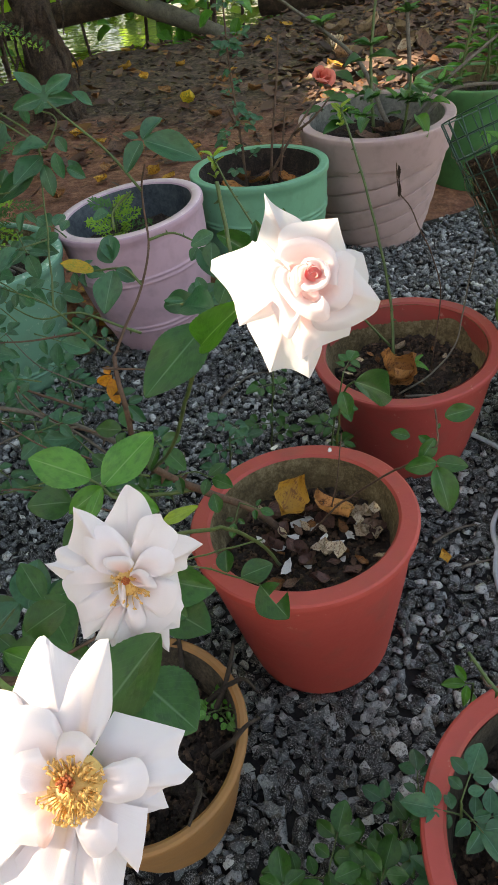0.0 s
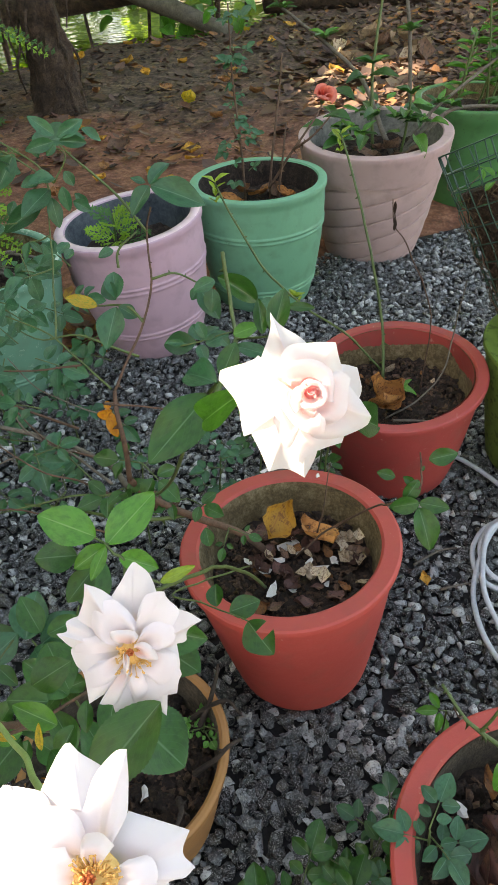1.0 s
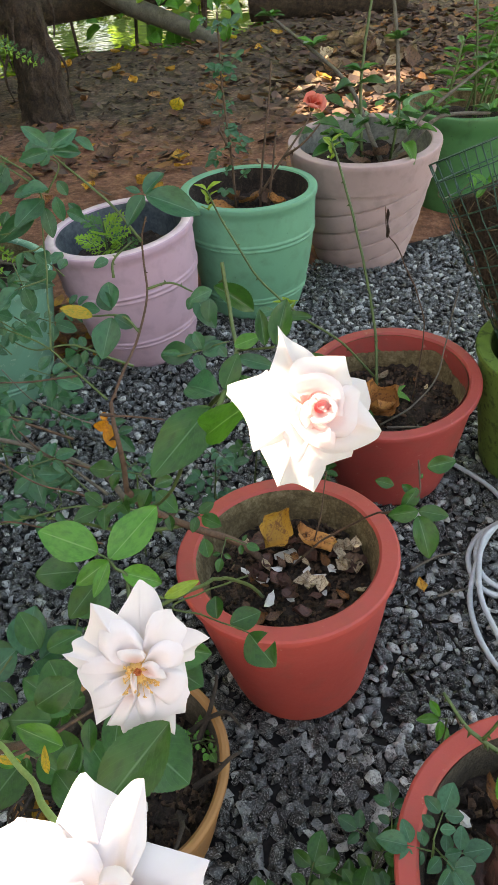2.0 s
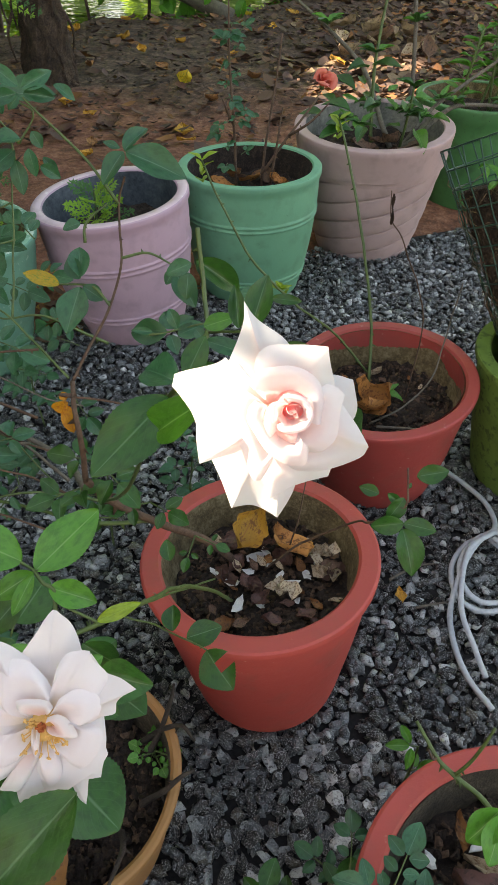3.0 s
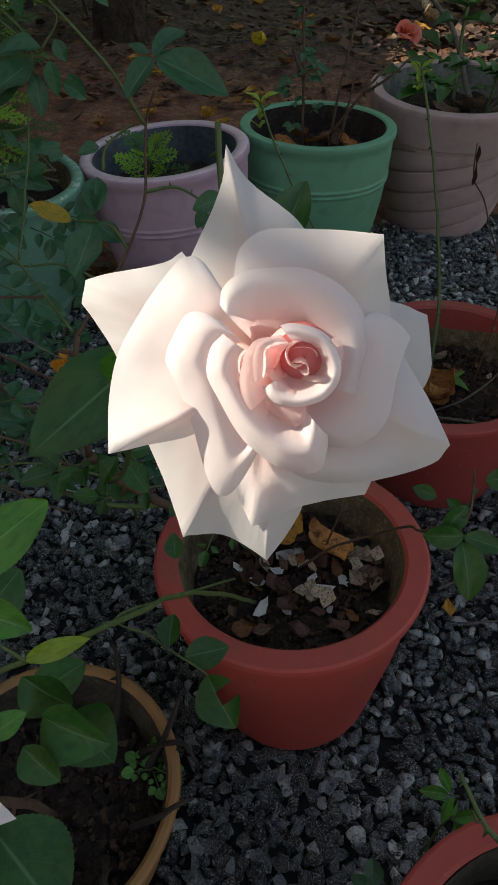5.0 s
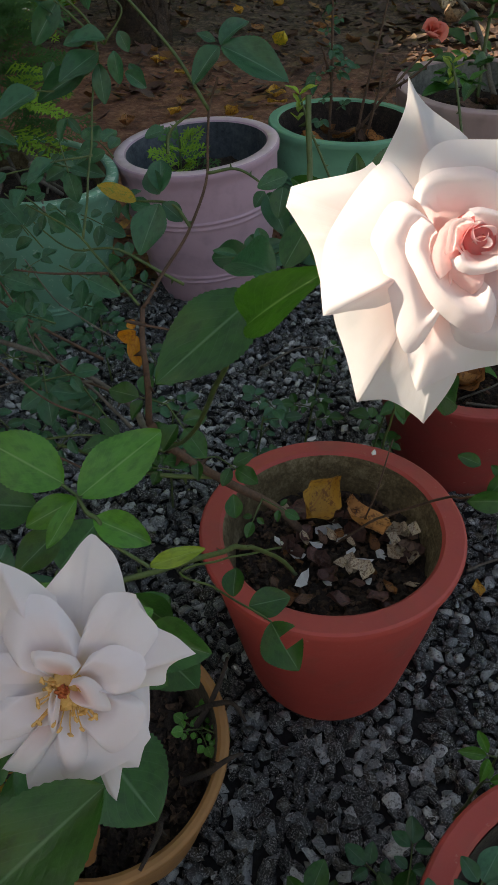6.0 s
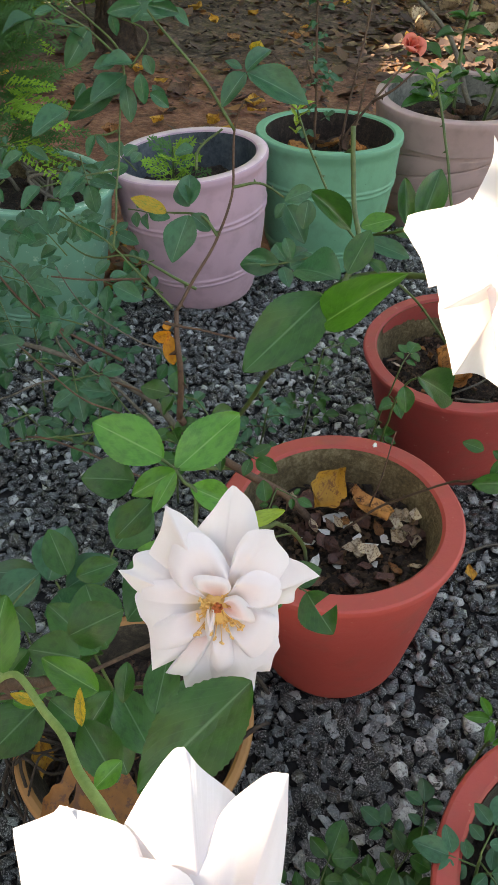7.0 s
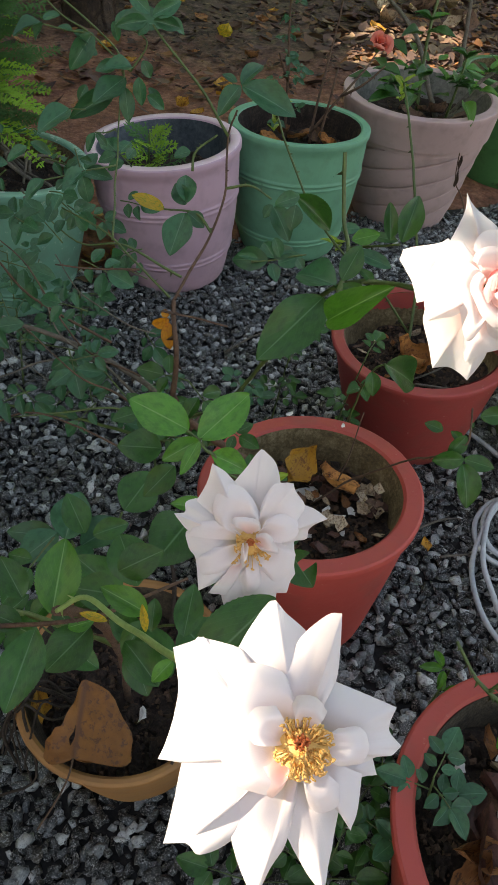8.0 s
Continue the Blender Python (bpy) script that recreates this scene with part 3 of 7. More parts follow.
def rim_petal(fl, mat, claw, rim, crest=(0.6, 0.0), roll=0.5, label=""):
    """A petal of a bloom in millimetres: it fans out from its claw to a rim given by (angle, reach, height[, corner]), swells to a crest
    on the way and rolls back along the rim."""
    seed = rim[0][1] + 3.7 * claw[2] + rim[-1][1]
    at = [Vector((q[1] * math.cos(radians(q[0])), q[1] * math.sin(radians(q[0])), q[2])) for q in rim]
    cuts = [0] + [i for i, q in enumerate(rim) if len(q) > 3 and 0 < i < len(rim) - 1] + [len(rim) - 1]
    edge = []
    for a, b in zip(cuts, cuts[1:]):
        edge += spline(at[a:b + 1], 5)[:-1]
    edge.append(at[-1])
    foot = Vector(claw)
    nt = 18
    swell, top = crest
    verts, uvs, faces = [], [], []
    n = len(edge)
    for i in range(nt + 1):
        t = 0.05 + 0.95 * i / nt
        for j, e in enumerate(edge):
            s = j / (n - 1)
            p = foot.lerp(e, t)
            high = max(top, e.z + 0.3)
            if t < swell:
                q = t / swell
                z = foot.z + (high - foot.z) * (q * q * (3 - 2 * q) * 0.6 + q * 0.4)
            else:
                q = (t - swell) / (1 - swell)
                drop = e.z - high
                z = high + (drop if drop > -2.5 else -2.5 + (drop + 2.5) * 0.45) * q ** 1.7
            lip = max(0.0, (t - 0.86) / 0.14)
            side = min(1.0, 5 * s, 5 * (1 - s))
            z -= roll * 0.5 * lip * lip * (0.6 + 0.4 * math.sin(9 * s + seed))
            z += t * t * side * (0.95 * noise.noise((t * 2.4 + seed, s * 3.1, seed * 0.37)) + 0.34 * noise.noise((t * 6 + seed, s * 11, 2.0)) + 0.16 * noise.noise((t * 15, s * 27, seed)))
            z -= (1 - side) * 0.9 * t
            p.x += 0.25 * t * noise.noise((s * 9, seed, 1.0))
            p.y += 0.25 * t * noise.noise((s * 9, seed, 7.0))
            verts.append((p.x * 0.001, p.y * 0.001, z * 0.001))
            uvs.append((t, s))
    for i in range(nt):
        for j in range(n - 1):
            a = i * n + j
            faces.append((a, a + 1, a + n + 1, a + n))
    return child("petal", mesh_of("petal", verts, faces, mat, uvs), fl, None, label)


def blush_heart(fl, middle, seed):
    """The tight pink spiral in the middle of a blush rose."""
    rng = random.Random(seed)
    cx, cy = middle
    v, f = lathe([(0.0060, 0.001), (0.0052, 0.0060), (0.0036, 0.0085), (0.0018, 0.0098), (0.0003, 0.0102)], 20, 0.05)
    child("heart", mesh_of("heart", v, f, CORE_PETAL, [(0.1, 0.5)] * len(v)), fl, Matrix.Translation((cx, cy, 0.0015)), "tight pink heart of the bloom")
    for i, (rad, ht, span, curl, ang) in enumerate(((0.0062, 0.0126, 2.0, 0.3, 165), (0.0057, 0.0128, 2.1, 0.3, 225), (0.0052, 0.0130, 2.2, 0.3, 330), (0.0047, 0.0132, 2.0, 0.3, 60), (0.0042, 0.0134, 2.1, 0.3, 150),
                                                      (0.0037, 0.0136, 2.2, 0.3, 250), (0.0032, 0.0138, 2.2, 0.3, 350), (0.0027, 0.0139, 2.4, 0.25, 90), (0.0021, 0.0140, 2.6, 0.2, 190), (0.0015, 0.0141, 3.0, 0.2, 290), (0.0009, 0.0142, 5.0, 0.1, 40))):
        me = cup_petal("petal", CORE_PETAL, rad, ht, span, curl, seed + 40 + i, 0.12, 0.0011)
        child("petal", me, fl, Matrix.Translation((cx, cy, 0.0015)) @ Euler((rng.uniform(-0.14, 0.14), rng.uniform(-0.14, 0.14), radians(ang))).to_matrix().to_4x4() @ Matrix.Diagonal((1.0, rng.uniform(0.86, 1.04), rng.uniform(0.94, 1.05), 1)))
    sepals(fl, 0.018)


def golden_boss(fl, boss, anthers, spread, seed, sag=0.0, stout=1.0):
    """The golden stamens of an open rose round a red pistil."""
    rng = random.Random(seed)
    cx, cy, br = boss
    tv, tf = lathe([(br * 1.0, 0.0004), (br * 0.85, 0.0032), (br * 0.5, 0.0050), (0.0003, 0.0056)], 24, 0.08)
    child("receptacle", mesh_of("receptacle", tv, tf, GOLD), fl, Matrix.Translation((cx, cy, 0)), "pale golden receptacle")
    v, f = [], []
    for k in range(anthers):
        a, q = rng.uniform(0, 6.28), br * spread * math.sqrt(rng.random())
        foot = Vector((cx + q * 0.35 * math.cos(a), cy + q * 0.35 * math.sin(a), 0.002))
        top = Vector((cx + q * math.cos(a), cy - sag + q * math.sin(a), 0.0050 + rng.uniform(0, 0.0045) - 0.0015 * q / br))
        tv, tf = tube([foot, foot.lerp(top, 0.6) + Vector((0, 0, 0.0012)), top], 0.00024, 4)
        f += [tuple(i + len(v) for i in q4) for q4 in tf]
        v += tv
        d = Vector((rng.uniform(-1, 1), rng.uniform(-1, 1), rng.uniform(-0.2, 0.5))).normalized() * rng.uniform(0.0007, 0.0012)
        tv, tf = tube([top - d * stout, top + Vector((0, 0, 0.0002)), top + d * stout], [0.00035 * stout, 0.0006 * stout, 0.00035 * stout], 5)
        f += [tuple(i + len(v) for i in q4) for q4 in tf]
        v += tv
    child("stamen_boss", mesh_of("stamen_boss", v, f, STAMEN), fl, None, "golden brown stamen boss")
    v, f = [], []
    for k in range(22):
        a, q = k * 2.4, br * 0.26 * math.sqrt((k + 0.5) / 22)
        foot = Vector((cx - 0.001 + 0.3 * q * math.cos(a), cy + 0.0015 + 0.3 * q * math.sin(a), 0.002))
        top = Vector((cx - 0.001 + q * math.cos(a), cy + 0.0015 + q * math.sin(a), 0.0075 + rng.uniform(-0.0008, 0.0008)))
        tv, tf = tube([foot, top, top + Vector((0, 0, 0.0006))], [0.0003, 0.00035, 0.0006], 5)
        f += [tuple(i + len(v) for i in q4) for q4 in tf]
        v += tv
    child("pistil", mesh_of("pistil", v, f, PISTIL), fl, None, "reddish cluster of styles")
    sepals(fl, 0.022)


def blades(bush, rows, kind, width, seed, normal=(0.0, -0.7, 0.7), size=1.0):
    rng = random.Random(seed)
    for r in rows:
        n = Vector(normal) + Vector((rng.uniform(-0.2, 0.2), rng.uniform(-0.15, 0.15), 0))
        blade(bush, r[:3], Vector(r[:3]).lerp(Vector(r[3:]), size), n, width * rng.uniform(0.9, 1.1), kind, rng)


# The bush in the nearest red planter, which reaches over the gravel
rng = random.Random(11)
bush = plant("rose_bush", (0.135, 0.77, 0.225), "white rose bush with arching thorny canes in a red planter", "rose bush")
cane(bush, [(0.135, 0.775, 0.205), (0.085, 0.745, 0.30), (0.03, 0.705, 0.378), (-0.02, 0.672, 0.45), (-0.036, 0.652, 0.50)], 0.0060, 0.0042, STEM_BROWN, "stem", 14, rng)
cane(bush, [(-0.036, 0.652, 0.50), (-0.033, 0.648, 0.56), (-0.037, 0.659, 0.591), (-0.042, 0.681, 0.61)], 0.0034, 0.0024, STEM_BROWN, "stem", 4, rng)
cane(bush, [(0.12, 0.72, 0.20), (0.11, 0.63, 0.34), (0.085, 0.52, 0.50), (0.06, 0.40, 0.63), (0.037, 0.342, 0.68)], 0.0026, 0.0014, STEM_GREEN, "stem", 8, rng)
cane(bush, [(-0.036, 0.655, 0.48), (-0.104, 0.766, 0.43), (-0.20, 0.80, 0.45), (-0.34, 0.82, 0.47)], 0.0042, 0.003, STEM_GREY, "stem", 3, rng)
cane(bush, [(0.02, 0.70, 0.39), (-0.05, 0.68, 0.40), (-0.15, 0.74, 0.36), (-0.3, 0.78, 0.34)], 0.003, 0.002, STEM_GREEN, "stem", 4, rng)
STEMS = [[(-0.042, 0.681, 0.61), (-0.026, 0.718, 0.635), (-0.011, 0.75, 0.658), (-0.001, 0.78, 0.695), (-0.004, 0.808, 0.741), (0.003, 0.814, 0.766)],
    [(-0.004, 0.808, 0.741), (-0.038, 0.821, 0.781), (-0.07, 0.822, 0.814), (-0.087, 0.819, 0.835)],
    [(-0.001, 0.78, 0.695), (0.024, 0.787, 0.698), (0.049, 0.785, 0.687)],
    [(-0.011, 0.75, 0.658), (-0.03, 0.76, 0.672), (-0.067, 0.77, 0.668)],
    [(-0.039, 0.788, 0.706), (-0.038, 0.797, 0.724), (-0.016, 0.807, 0.741)]]
for line in STEMS:
    cane(bush, line, 0.0017, 0.0010, STEM_BROWN if line is STEMS[0] else STEM_GREEN, "stem", 4, rng)
LEFT_STEMS = [[(-0.047, 0.686, 0.61), (-0.087, 0.729, 0.618), (-0.133, 0.77, 0.631), (-0.191, 0.799, 0.641)],
    [(-0.128, 0.777, 0.619), (-0.136, 0.836, 0.661), (-0.139, 0.892, 0.733)],
    [(-0.135, 0.899, 0.748), (-0.142, 0.907, 0.779), (-0.164, 0.895, 0.806), (-0.197, 0.878, 0.836)],
    [(-0.087, 0.727, 0.615), (-0.134, 0.728, 0.609), (-0.182, 0.728, 0.608)]]
for line in LEFT_STEMS:
    cane(bush, line, 0.0014, 0.0009, STEM_BROWN if line is LEFT_STEMS[3] else STEM_GREEN, "stem", 5, rng)
cane(bush, [(0.037, 0.695, 0.66), (0.06, 0.7, 0.661), (0.092, 0.707, 0.667)], 0.0012, 0.0008, STEM_GREEN, "stem", 0, rng)
cane(bush, [(-0.04, 0.672, 0.60), (-0.045, 0.655, 0.612), (0.02, 0.66, 0.60)], 0.0014, 0.001, STEM_BROWN, "stem", 0, rng)
blade(bush, (-0.0903, 0.8208, 0.8427), (-0.1135, 0.8173, 0.8634), (0.34, -0.91, 0.33), 0.46, "blue", rng)
blade(bush, (-0.0877, 0.8213, 0.8409), (-0.0605, 0.8336, 0.8544), (0.30, -0.92, 0.34), 0.46, "blue", rng)
blade(bush, (-0.0920, 0.8187, 0.8371), (-0.1203, 0.8065, 0.8327), (0.35, -0.90, 0.35), 0.46, "blue", rng)
blade(bush, (-0.0865, 0.8206, 0.8369), (-0.0589, 0.8284, 0.8326), (0.30, -0.92, 0.35), 0.46, "blue", rng)
blade(bush, (-0.0912, 0.8184, 0.8349), (-0.1005, 0.8120, 0.8248), (0.33, -0.91, 0.36), 0.60, "blue", rng)
UPPER = [(0.005, 0.813, 0.791, 0.026, 0.835, 0.813),
    (0.006, 0.813, 0.79, 0.071, 0.801, 0.773),
    (0.004, 0.813, 0.79, -0.017, 0.788, 0.767),
    (0.001, 0.813, 0.793, -0.016, 0.812, 0.8)]
blades(bush, UPPER, "blue", 0.47, 3, size=0.92)
MID = [(-0.042, 0.757, 0.673, -0.053, 0.72, 0.642),
    (-0.042, 0.761, 0.68, -0.057, 0.777, 0.697),
    (-0.041, 0.762, 0.682, -0.046, 0.786, 0.706),
    (-0.039, 0.758, 0.673, -0.019, 0.756, 0.66),
    (-0.043, 0.796, 0.724, -0.06, 0.789, 0.721),
    (0.053, 0.782, 0.68, 0.075, 0.759, 0.657),
    (0.051, 0.783, 0.682, 0.043, 0.775, 0.67),
    (0.06, 0.701, 0.662, 0.046, 0.718, 0.673),
    (0.06, 0.701, 0.662, 0.078, 0.71, 0.673),
    (0.054, 0.698, 0.66, 0.015, 0.701, 0.657),
    (0.057, 0.697, 0.658, 0.065, 0.68, 0.649),
    (0.064, 0.698, 0.658, 0.089, 0.707, 0.666)]
blades(bush, MID, "blue", 0.66, 4)
blade(bush, (-0.1694, 0.9026, 0.7996), (-0.1921, 0.8813, 0.7657), (0.39, -0.87, 0.43), 0.50, "blue", rng)
blade(bush, (-0.1426, 0.9050, 0.7726), (-0.1663, 0.8926, 0.7648), (0.36, -0.88, 0.45), 0.50, "blue", rng)
blade(bush, (-0.1490, 0.9141, 0.8106), (-0.1427, 0.9112, 0.7921), (0.35, -0.90, 0.41), 0.55, "blue", rng)
blade(bush, (-0.1458, 0.8938, 0.7446), (-0.1912, 0.8643, 0.7212), (0.38, -0.86, 0.50), 0.40, "blue", rng)
blade(bush, (-0.1348, 0.8994, 0.7481), (-0.1288, 0.8880, 0.7138), (0.33, -0.88, 0.50), 0.50, "blue", rng)
blade(bush, (-0.1099, 0.9055, 0.7404), (-0.0889, 0.9074, 0.7277), (0.29, -0.89, 0.50), 0.60, "blue", rng)
blade(bush, (-0.1164, 0.9152, 0.7744), (-0.1068, 0.9127, 0.7573), (0.31, -0.90, 0.46), 0.70, "blue", rng)
blade(bush, (-0.1754, 0.8836, 0.7510), (-0.1833, 0.8742, 0.7361), (0.39, -0.86, 0.48), 0.60, "blue", rng)
blade(bush, (-0.1645, 0.8982, 0.7790), (-0.1817, 0.8946, 0.7913), (0.38, -0.88, 0.43), 0.50, "blue", rng)
LEFT_MORE = [(-0.22, 0.885, 0.807, -0.246, 0.852, 0.808),
    (-0.219, 0.886, 0.811, -0.198, 0.895, 0.819),
    (-0.219, 0.885, 0.807, -0.232, 0.877, 0.791),
    (-0.19, 0.895, 0.802, -0.207, 0.89, 0.806),
    (-0.189, 0.895, 0.8, -0.164, 0.901, 0.788),
    (-0.127, 0.907, 0.768, -0.157, 0.879, 0.777),
    (-0.135, 0.902, 0.758, -0.168, 0.854, 0.739),
    (-0.12, 0.906, 0.759, -0.115, 0.898, 0.725),
    (-0.112, 0.926, 0.743, -0.093, 0.923, 0.72),
    (-0.194, 0.874, 0.726, -0.224, 0.825, 0.716),
    (-0.167, 0.875, 0.702, -0.178, 0.864, 0.679),
    (-0.166, 0.876, 0.702, -0.151, 0.875, 0.685),
    (-0.172, 0.84, 0.671, -0.195, 0.804, 0.662),
    (-0.146, 0.911, 0.809, -0.111, 0.922, 0.823),
    (-0.143, 0.912, 0.81, -0.074, 0.909, 0.822),
    (-0.096, 0.955, 0.812, -0.069, 0.957, 0.795),
    (-0.239, 0.843, 0.689, -0.264, 0.826, 0.675),
    (-0.236, 0.846, 0.693, -0.209, 0.852, 0.679),
    (-0.216, 0.819, 0.663, -0.235, 0.792, 0.647)]
blades(bush, LEFT_MORE, "blue", 0.5, 55, (0.05, -0.6, 0.8), 0.85)
LEFT_MORE_STEMS = [[(-0.129, 0.905, 0.763), (-0.173, 0.9, 0.798), (-0.199, 0.894, 0.814), (-0.218, 0.89, 0.832)],
    [(-0.173, 0.9, 0.798), (-0.195, 0.893, 0.801), (-0.219, 0.885, 0.807)],
    [(-0.141, 0.896, 0.743), (-0.171, 0.882, 0.726), (-0.195, 0.873, 0.725)],
    [(-0.143, 0.885, 0.706), (-0.154, 0.88, 0.702), (-0.167, 0.875, 0.702)],
    [(-0.129, 0.905, 0.763), (-0.111, 0.917, 0.794), (-0.143, 0.912, 0.81)],
    [(-0.144, 0.871, 0.668), (-0.172, 0.84, 0.671), (-0.222, 0.816, 0.661)]]
for line in LEFT_MORE_STEMS:
    cane(bush, line, 0.0012, 0.0008, STEM_GREEN, "stem", 3, rng)
blade(bush, (-0.067, 0.77, 0.668), (-0.101, 0.765, 0.683), (0, -0.6, 0.7), 0.42, "yellow", rng)
for a, c, w in (((-0.043, 0.662, 0.598), (-0.062, 0.66, 0.588), 0.6), ((-0.045, 0.66, 0.596), (-0.04, 0.652, 0.566), 0.5), ((-0.045, 0.662, 0.6), (-0.05, 0.668, 0.606), 0.9)):
    blade(bush, a, c, (0.3, -0.9, 0.3), w, "orange", rng)
# twiggy side canes
for k in range(11):
    p0 = Vector((rng.uniform(-0.16, -0.02), rng.uniform(0.68, 0.95), rng.uniform(0.34, 0.50)))
    d = Vector((-rng.uniform(0.10, 0.26), rng.uniform(-0.12, 0.16), rng.uniform(-0.04, 0.16)))
    cane(bush, [p0, p0 + d * 0.4 + Vector((rng.uniform(-0.02, 0.02), 0, rng.uniform(-0.035, 0.045))), p0 + d * 0.75 + Vector((rng.uniform(-0.02, 0.02), 0, rng.uniform(-0.045, 0.035))), p0 + d], rng.uniform(0.0012, 0.0026), 0.0007, (STEM_BROWN, STEM_GREY, STEM_GREEN)[k % 3], "stem", 3, rng)
# bluish leaves low on the side canes
for k in range(58):
    at = Vector((rng.uniform(-0.42, -0.12), rng.uniform(0.70, 1.05), rng.uniform(0.36, 0.66)))
    d = Vector((rng.uniform(-1, 1), rng.uniform(-0.8, 0.5), rng.uniform(-0.5, 0.3))).normalized()
    compound(bush, at, at + d * 0.035, (rng.uniform(-0.3, 0.3), -0.65, 0.7), rng.uniform(0.024, 0.036), 2, "blue", rng, 0.6)
for at, size in (((-0.02, 0.66, 0.52), 0.032), ((-0.05, 0.67, 0.47), 0.03), ((0.02, 0.70, 0.42), 0.028), ((-0.02, 0.69, 0.40), 0.026), ((0.07, 0.72, 0.34), 0.018)):
    for s in range(2):
        d = Vector((rng.uniform(-1, 1), rng.uniform(-0.7, 0.3), rng.uniform(-0.3, 0.4))).normalized()
        compound(bush, at, Vector(at) + d * 0.03, (0, -0.5, 0.85), size, 1, "deep", rng, 0.62)
# the twig that hangs leaves in front of the far red planter
cane(bush, [(0.165, 0.76, 0.225), (0.21, 0.74, 0.31), (0.268, 0.70, 0.40), (0.274, 0.646, 0.46), (0.304, 0.64, 0.49), (0.308, 0.656, 0.508), (0.307, 0.67, 0.523)], 0.0017, 0.001, STEM_BROWN, "stem", 5, rng)
cane(bush, [(0.195, 0.78, 0.22), (0.207, 0.79, 0.30), (0.217, 0.806, 0.381)], 0.0014, 0.0008, STEM_BROWN, "stem", 3, rng)
LEAF_R = [(0.304, 0.648, 0.498, 0.287, 0.632, 0.477),
    (0.304, 0.629, 0.479, 0.27, 0.629, 0.471),
    (0.304, 0.629, 0.479, 0.337, 0.619, 0.48),
    (0.303, 0.625, 0.475, 0.317, 0.587, 0.444),
    (0.3, 0.644, 0.493, 0.287, 0.653, 0.499),
    (0.278, 0.654, 0.497, 0.257, 0.661, 0.5),
    (0.316, 0.662, 0.517, 0.348, 0.661, 0.527),
    (0.307, 0.654, 0.506, 0.311, 0.658, 0.511)]
blades(bush, LEAF_R, "deep", 0.58, 6)
# small leaves in front of the rim, the last one bitten
FRONT = [(0.108, 0.464, 0.484, 0.131, 0.433, 0.475),
    (0.089, 0.477, 0.482, 0.12, 0.487, 0.487),
    (0.075, 0.486, 0.478, 0.072, 0.509, 0.488),
    (0.064, 0.56, 0.486, 0.059, 0.575, 0.5)]
blades(bush, FRONT[1:], "deep", 0.68, 14)
cane(bush, [(0.10, 0.66, 0.33), *[(0.028, 0.52, 0.459), (0.059, 0.494, 0.473), (0.089, 0.476, 0.481), (0.11, 0.463, 0.483)]], 0.0012, 0.0008, STEM_GREEN, "stem", 2, rng)
blade(bush, FRONT[0][:3], FRONT[0][3:], (0, -0.8, 0.6), 0.85, "deep", rng, "leaf", BITTEN)
# the bright young leaves and the open bloom
blade(bush, (0.0161, 0.3739, 0.7117), (-0.0231, 0.3819, 0.7259), (0.31, -0.67, 0.92), 0.62, "bright", rng)
blade(bush, (0.0231, 0.3713, 0.7068), (0.0527, 0.4089, 0.7198), (0.19, -0.70, 0.93), 0.50, "bright", rng)
blade(bush, (-0.0011, 0.3751, 0.6912), (-0.0282, 0.3679, 0.6974), (0.33, -0.62, 0.96), 0.80, "deep", rng)
blade(bush, (0.0231, 0.3695, 0.7079), (0.0021, 0.3555, 0.7006), (0.27, -0.64, 0.97), 0.52, "bright", rng)
blade(bush, (0.0239, 0.3664, 0.7104), (0.0150, 0.3476, 0.6973), (0.25, -0.63, 0.99), 0.36, "bright", rng)
blade(bush, (0.0320, 0.3637, 0.7027), (0.0584, 0.3614, 0.6946), (0.17, -0.64, 1.00), 0.56, "bright", rng)
blade(bush, (0.0598, 0.3510, 0.6911), (0.0828, 0.3610, 0.6964), (0.10, -0.63, 1.02), 0.32, "lime", rng)
blade(bush, (0.0070, 0.3761, 0.6752), (-0.0095, 0.3551, 0.6650), (0.28, -0.59, 1.01), 0.62, "deep", rng)
blade(bush, (0.0767, 0.2482, 0.7244), (0.0382, 0.2128, 0.6964), (0.18, -0.32, 1.18), 0.50, "deep", rng, "leaf", LEAVES["deep"][0])
cane(bush, [(0.0370, 0.3420, 0.6800), (0.0352, 0.3618, 0.7001), (0.0280, 0.3659, 0.7045), (0.0217, 0.3722, 0.7081)], 0.0015, 0.0009, STEM_GREEN, "stem", 2, rng)
cane(bush, [(0.0152, 0.3740, 0.7121), (0.0217, 0.3722, 0.7081)], 0.0009, 0.0008, STEM_GREEN, "stem", 0, rng)
cane(bush, [(0.0598, 0.3510, 0.6911), (0.0377, 0.3582, 0.6964)], 0.0009, 0.0008, STEM_GREEN, "stem", 0, rng)
UNDER = [(0.041, 0.369, 0.64, 0.063, 0.363, 0.621),
    (0.054, 0.356, 0.631, 0.084, 0.344, 0.632),
    (0.049, 0.343, 0.627, 0.067, 0.332, 0.62),
    (0.021, 0.367, 0.633, 0.003, 0.327, 0.634)]
blades(bush, UNDER, "deep", 0.8, 8)
cane(bush, [(0.037, 0.342, 0.68), (0.048, 0.315, 0.70), (0.058, 0.29, 0.722), (0.062, 0.278, 0.732)], 0.0026, 0.0024, STEM_GREEN, "stem", 2, rng)
fl = child("flower", calyx_mesh(0.006), bush, facing((0.061, 0.2688, 0.7372), (0.14, -0.74, 0.66), (0, 0.6, 0.8)), "open white rose bloom with golden stamens")
rim_petal(fl, WHITE_PETAL, (-0.6, 0.7, -4), ((147, 34.6, 1), (131, 37.9, 3.5), (121, 45.7, 7.5, 1), (115, 39.0, 3.5), (109, 32.0, 0), (101, 25.9, -2)), crest=(0.6, -1), roll=0.5)
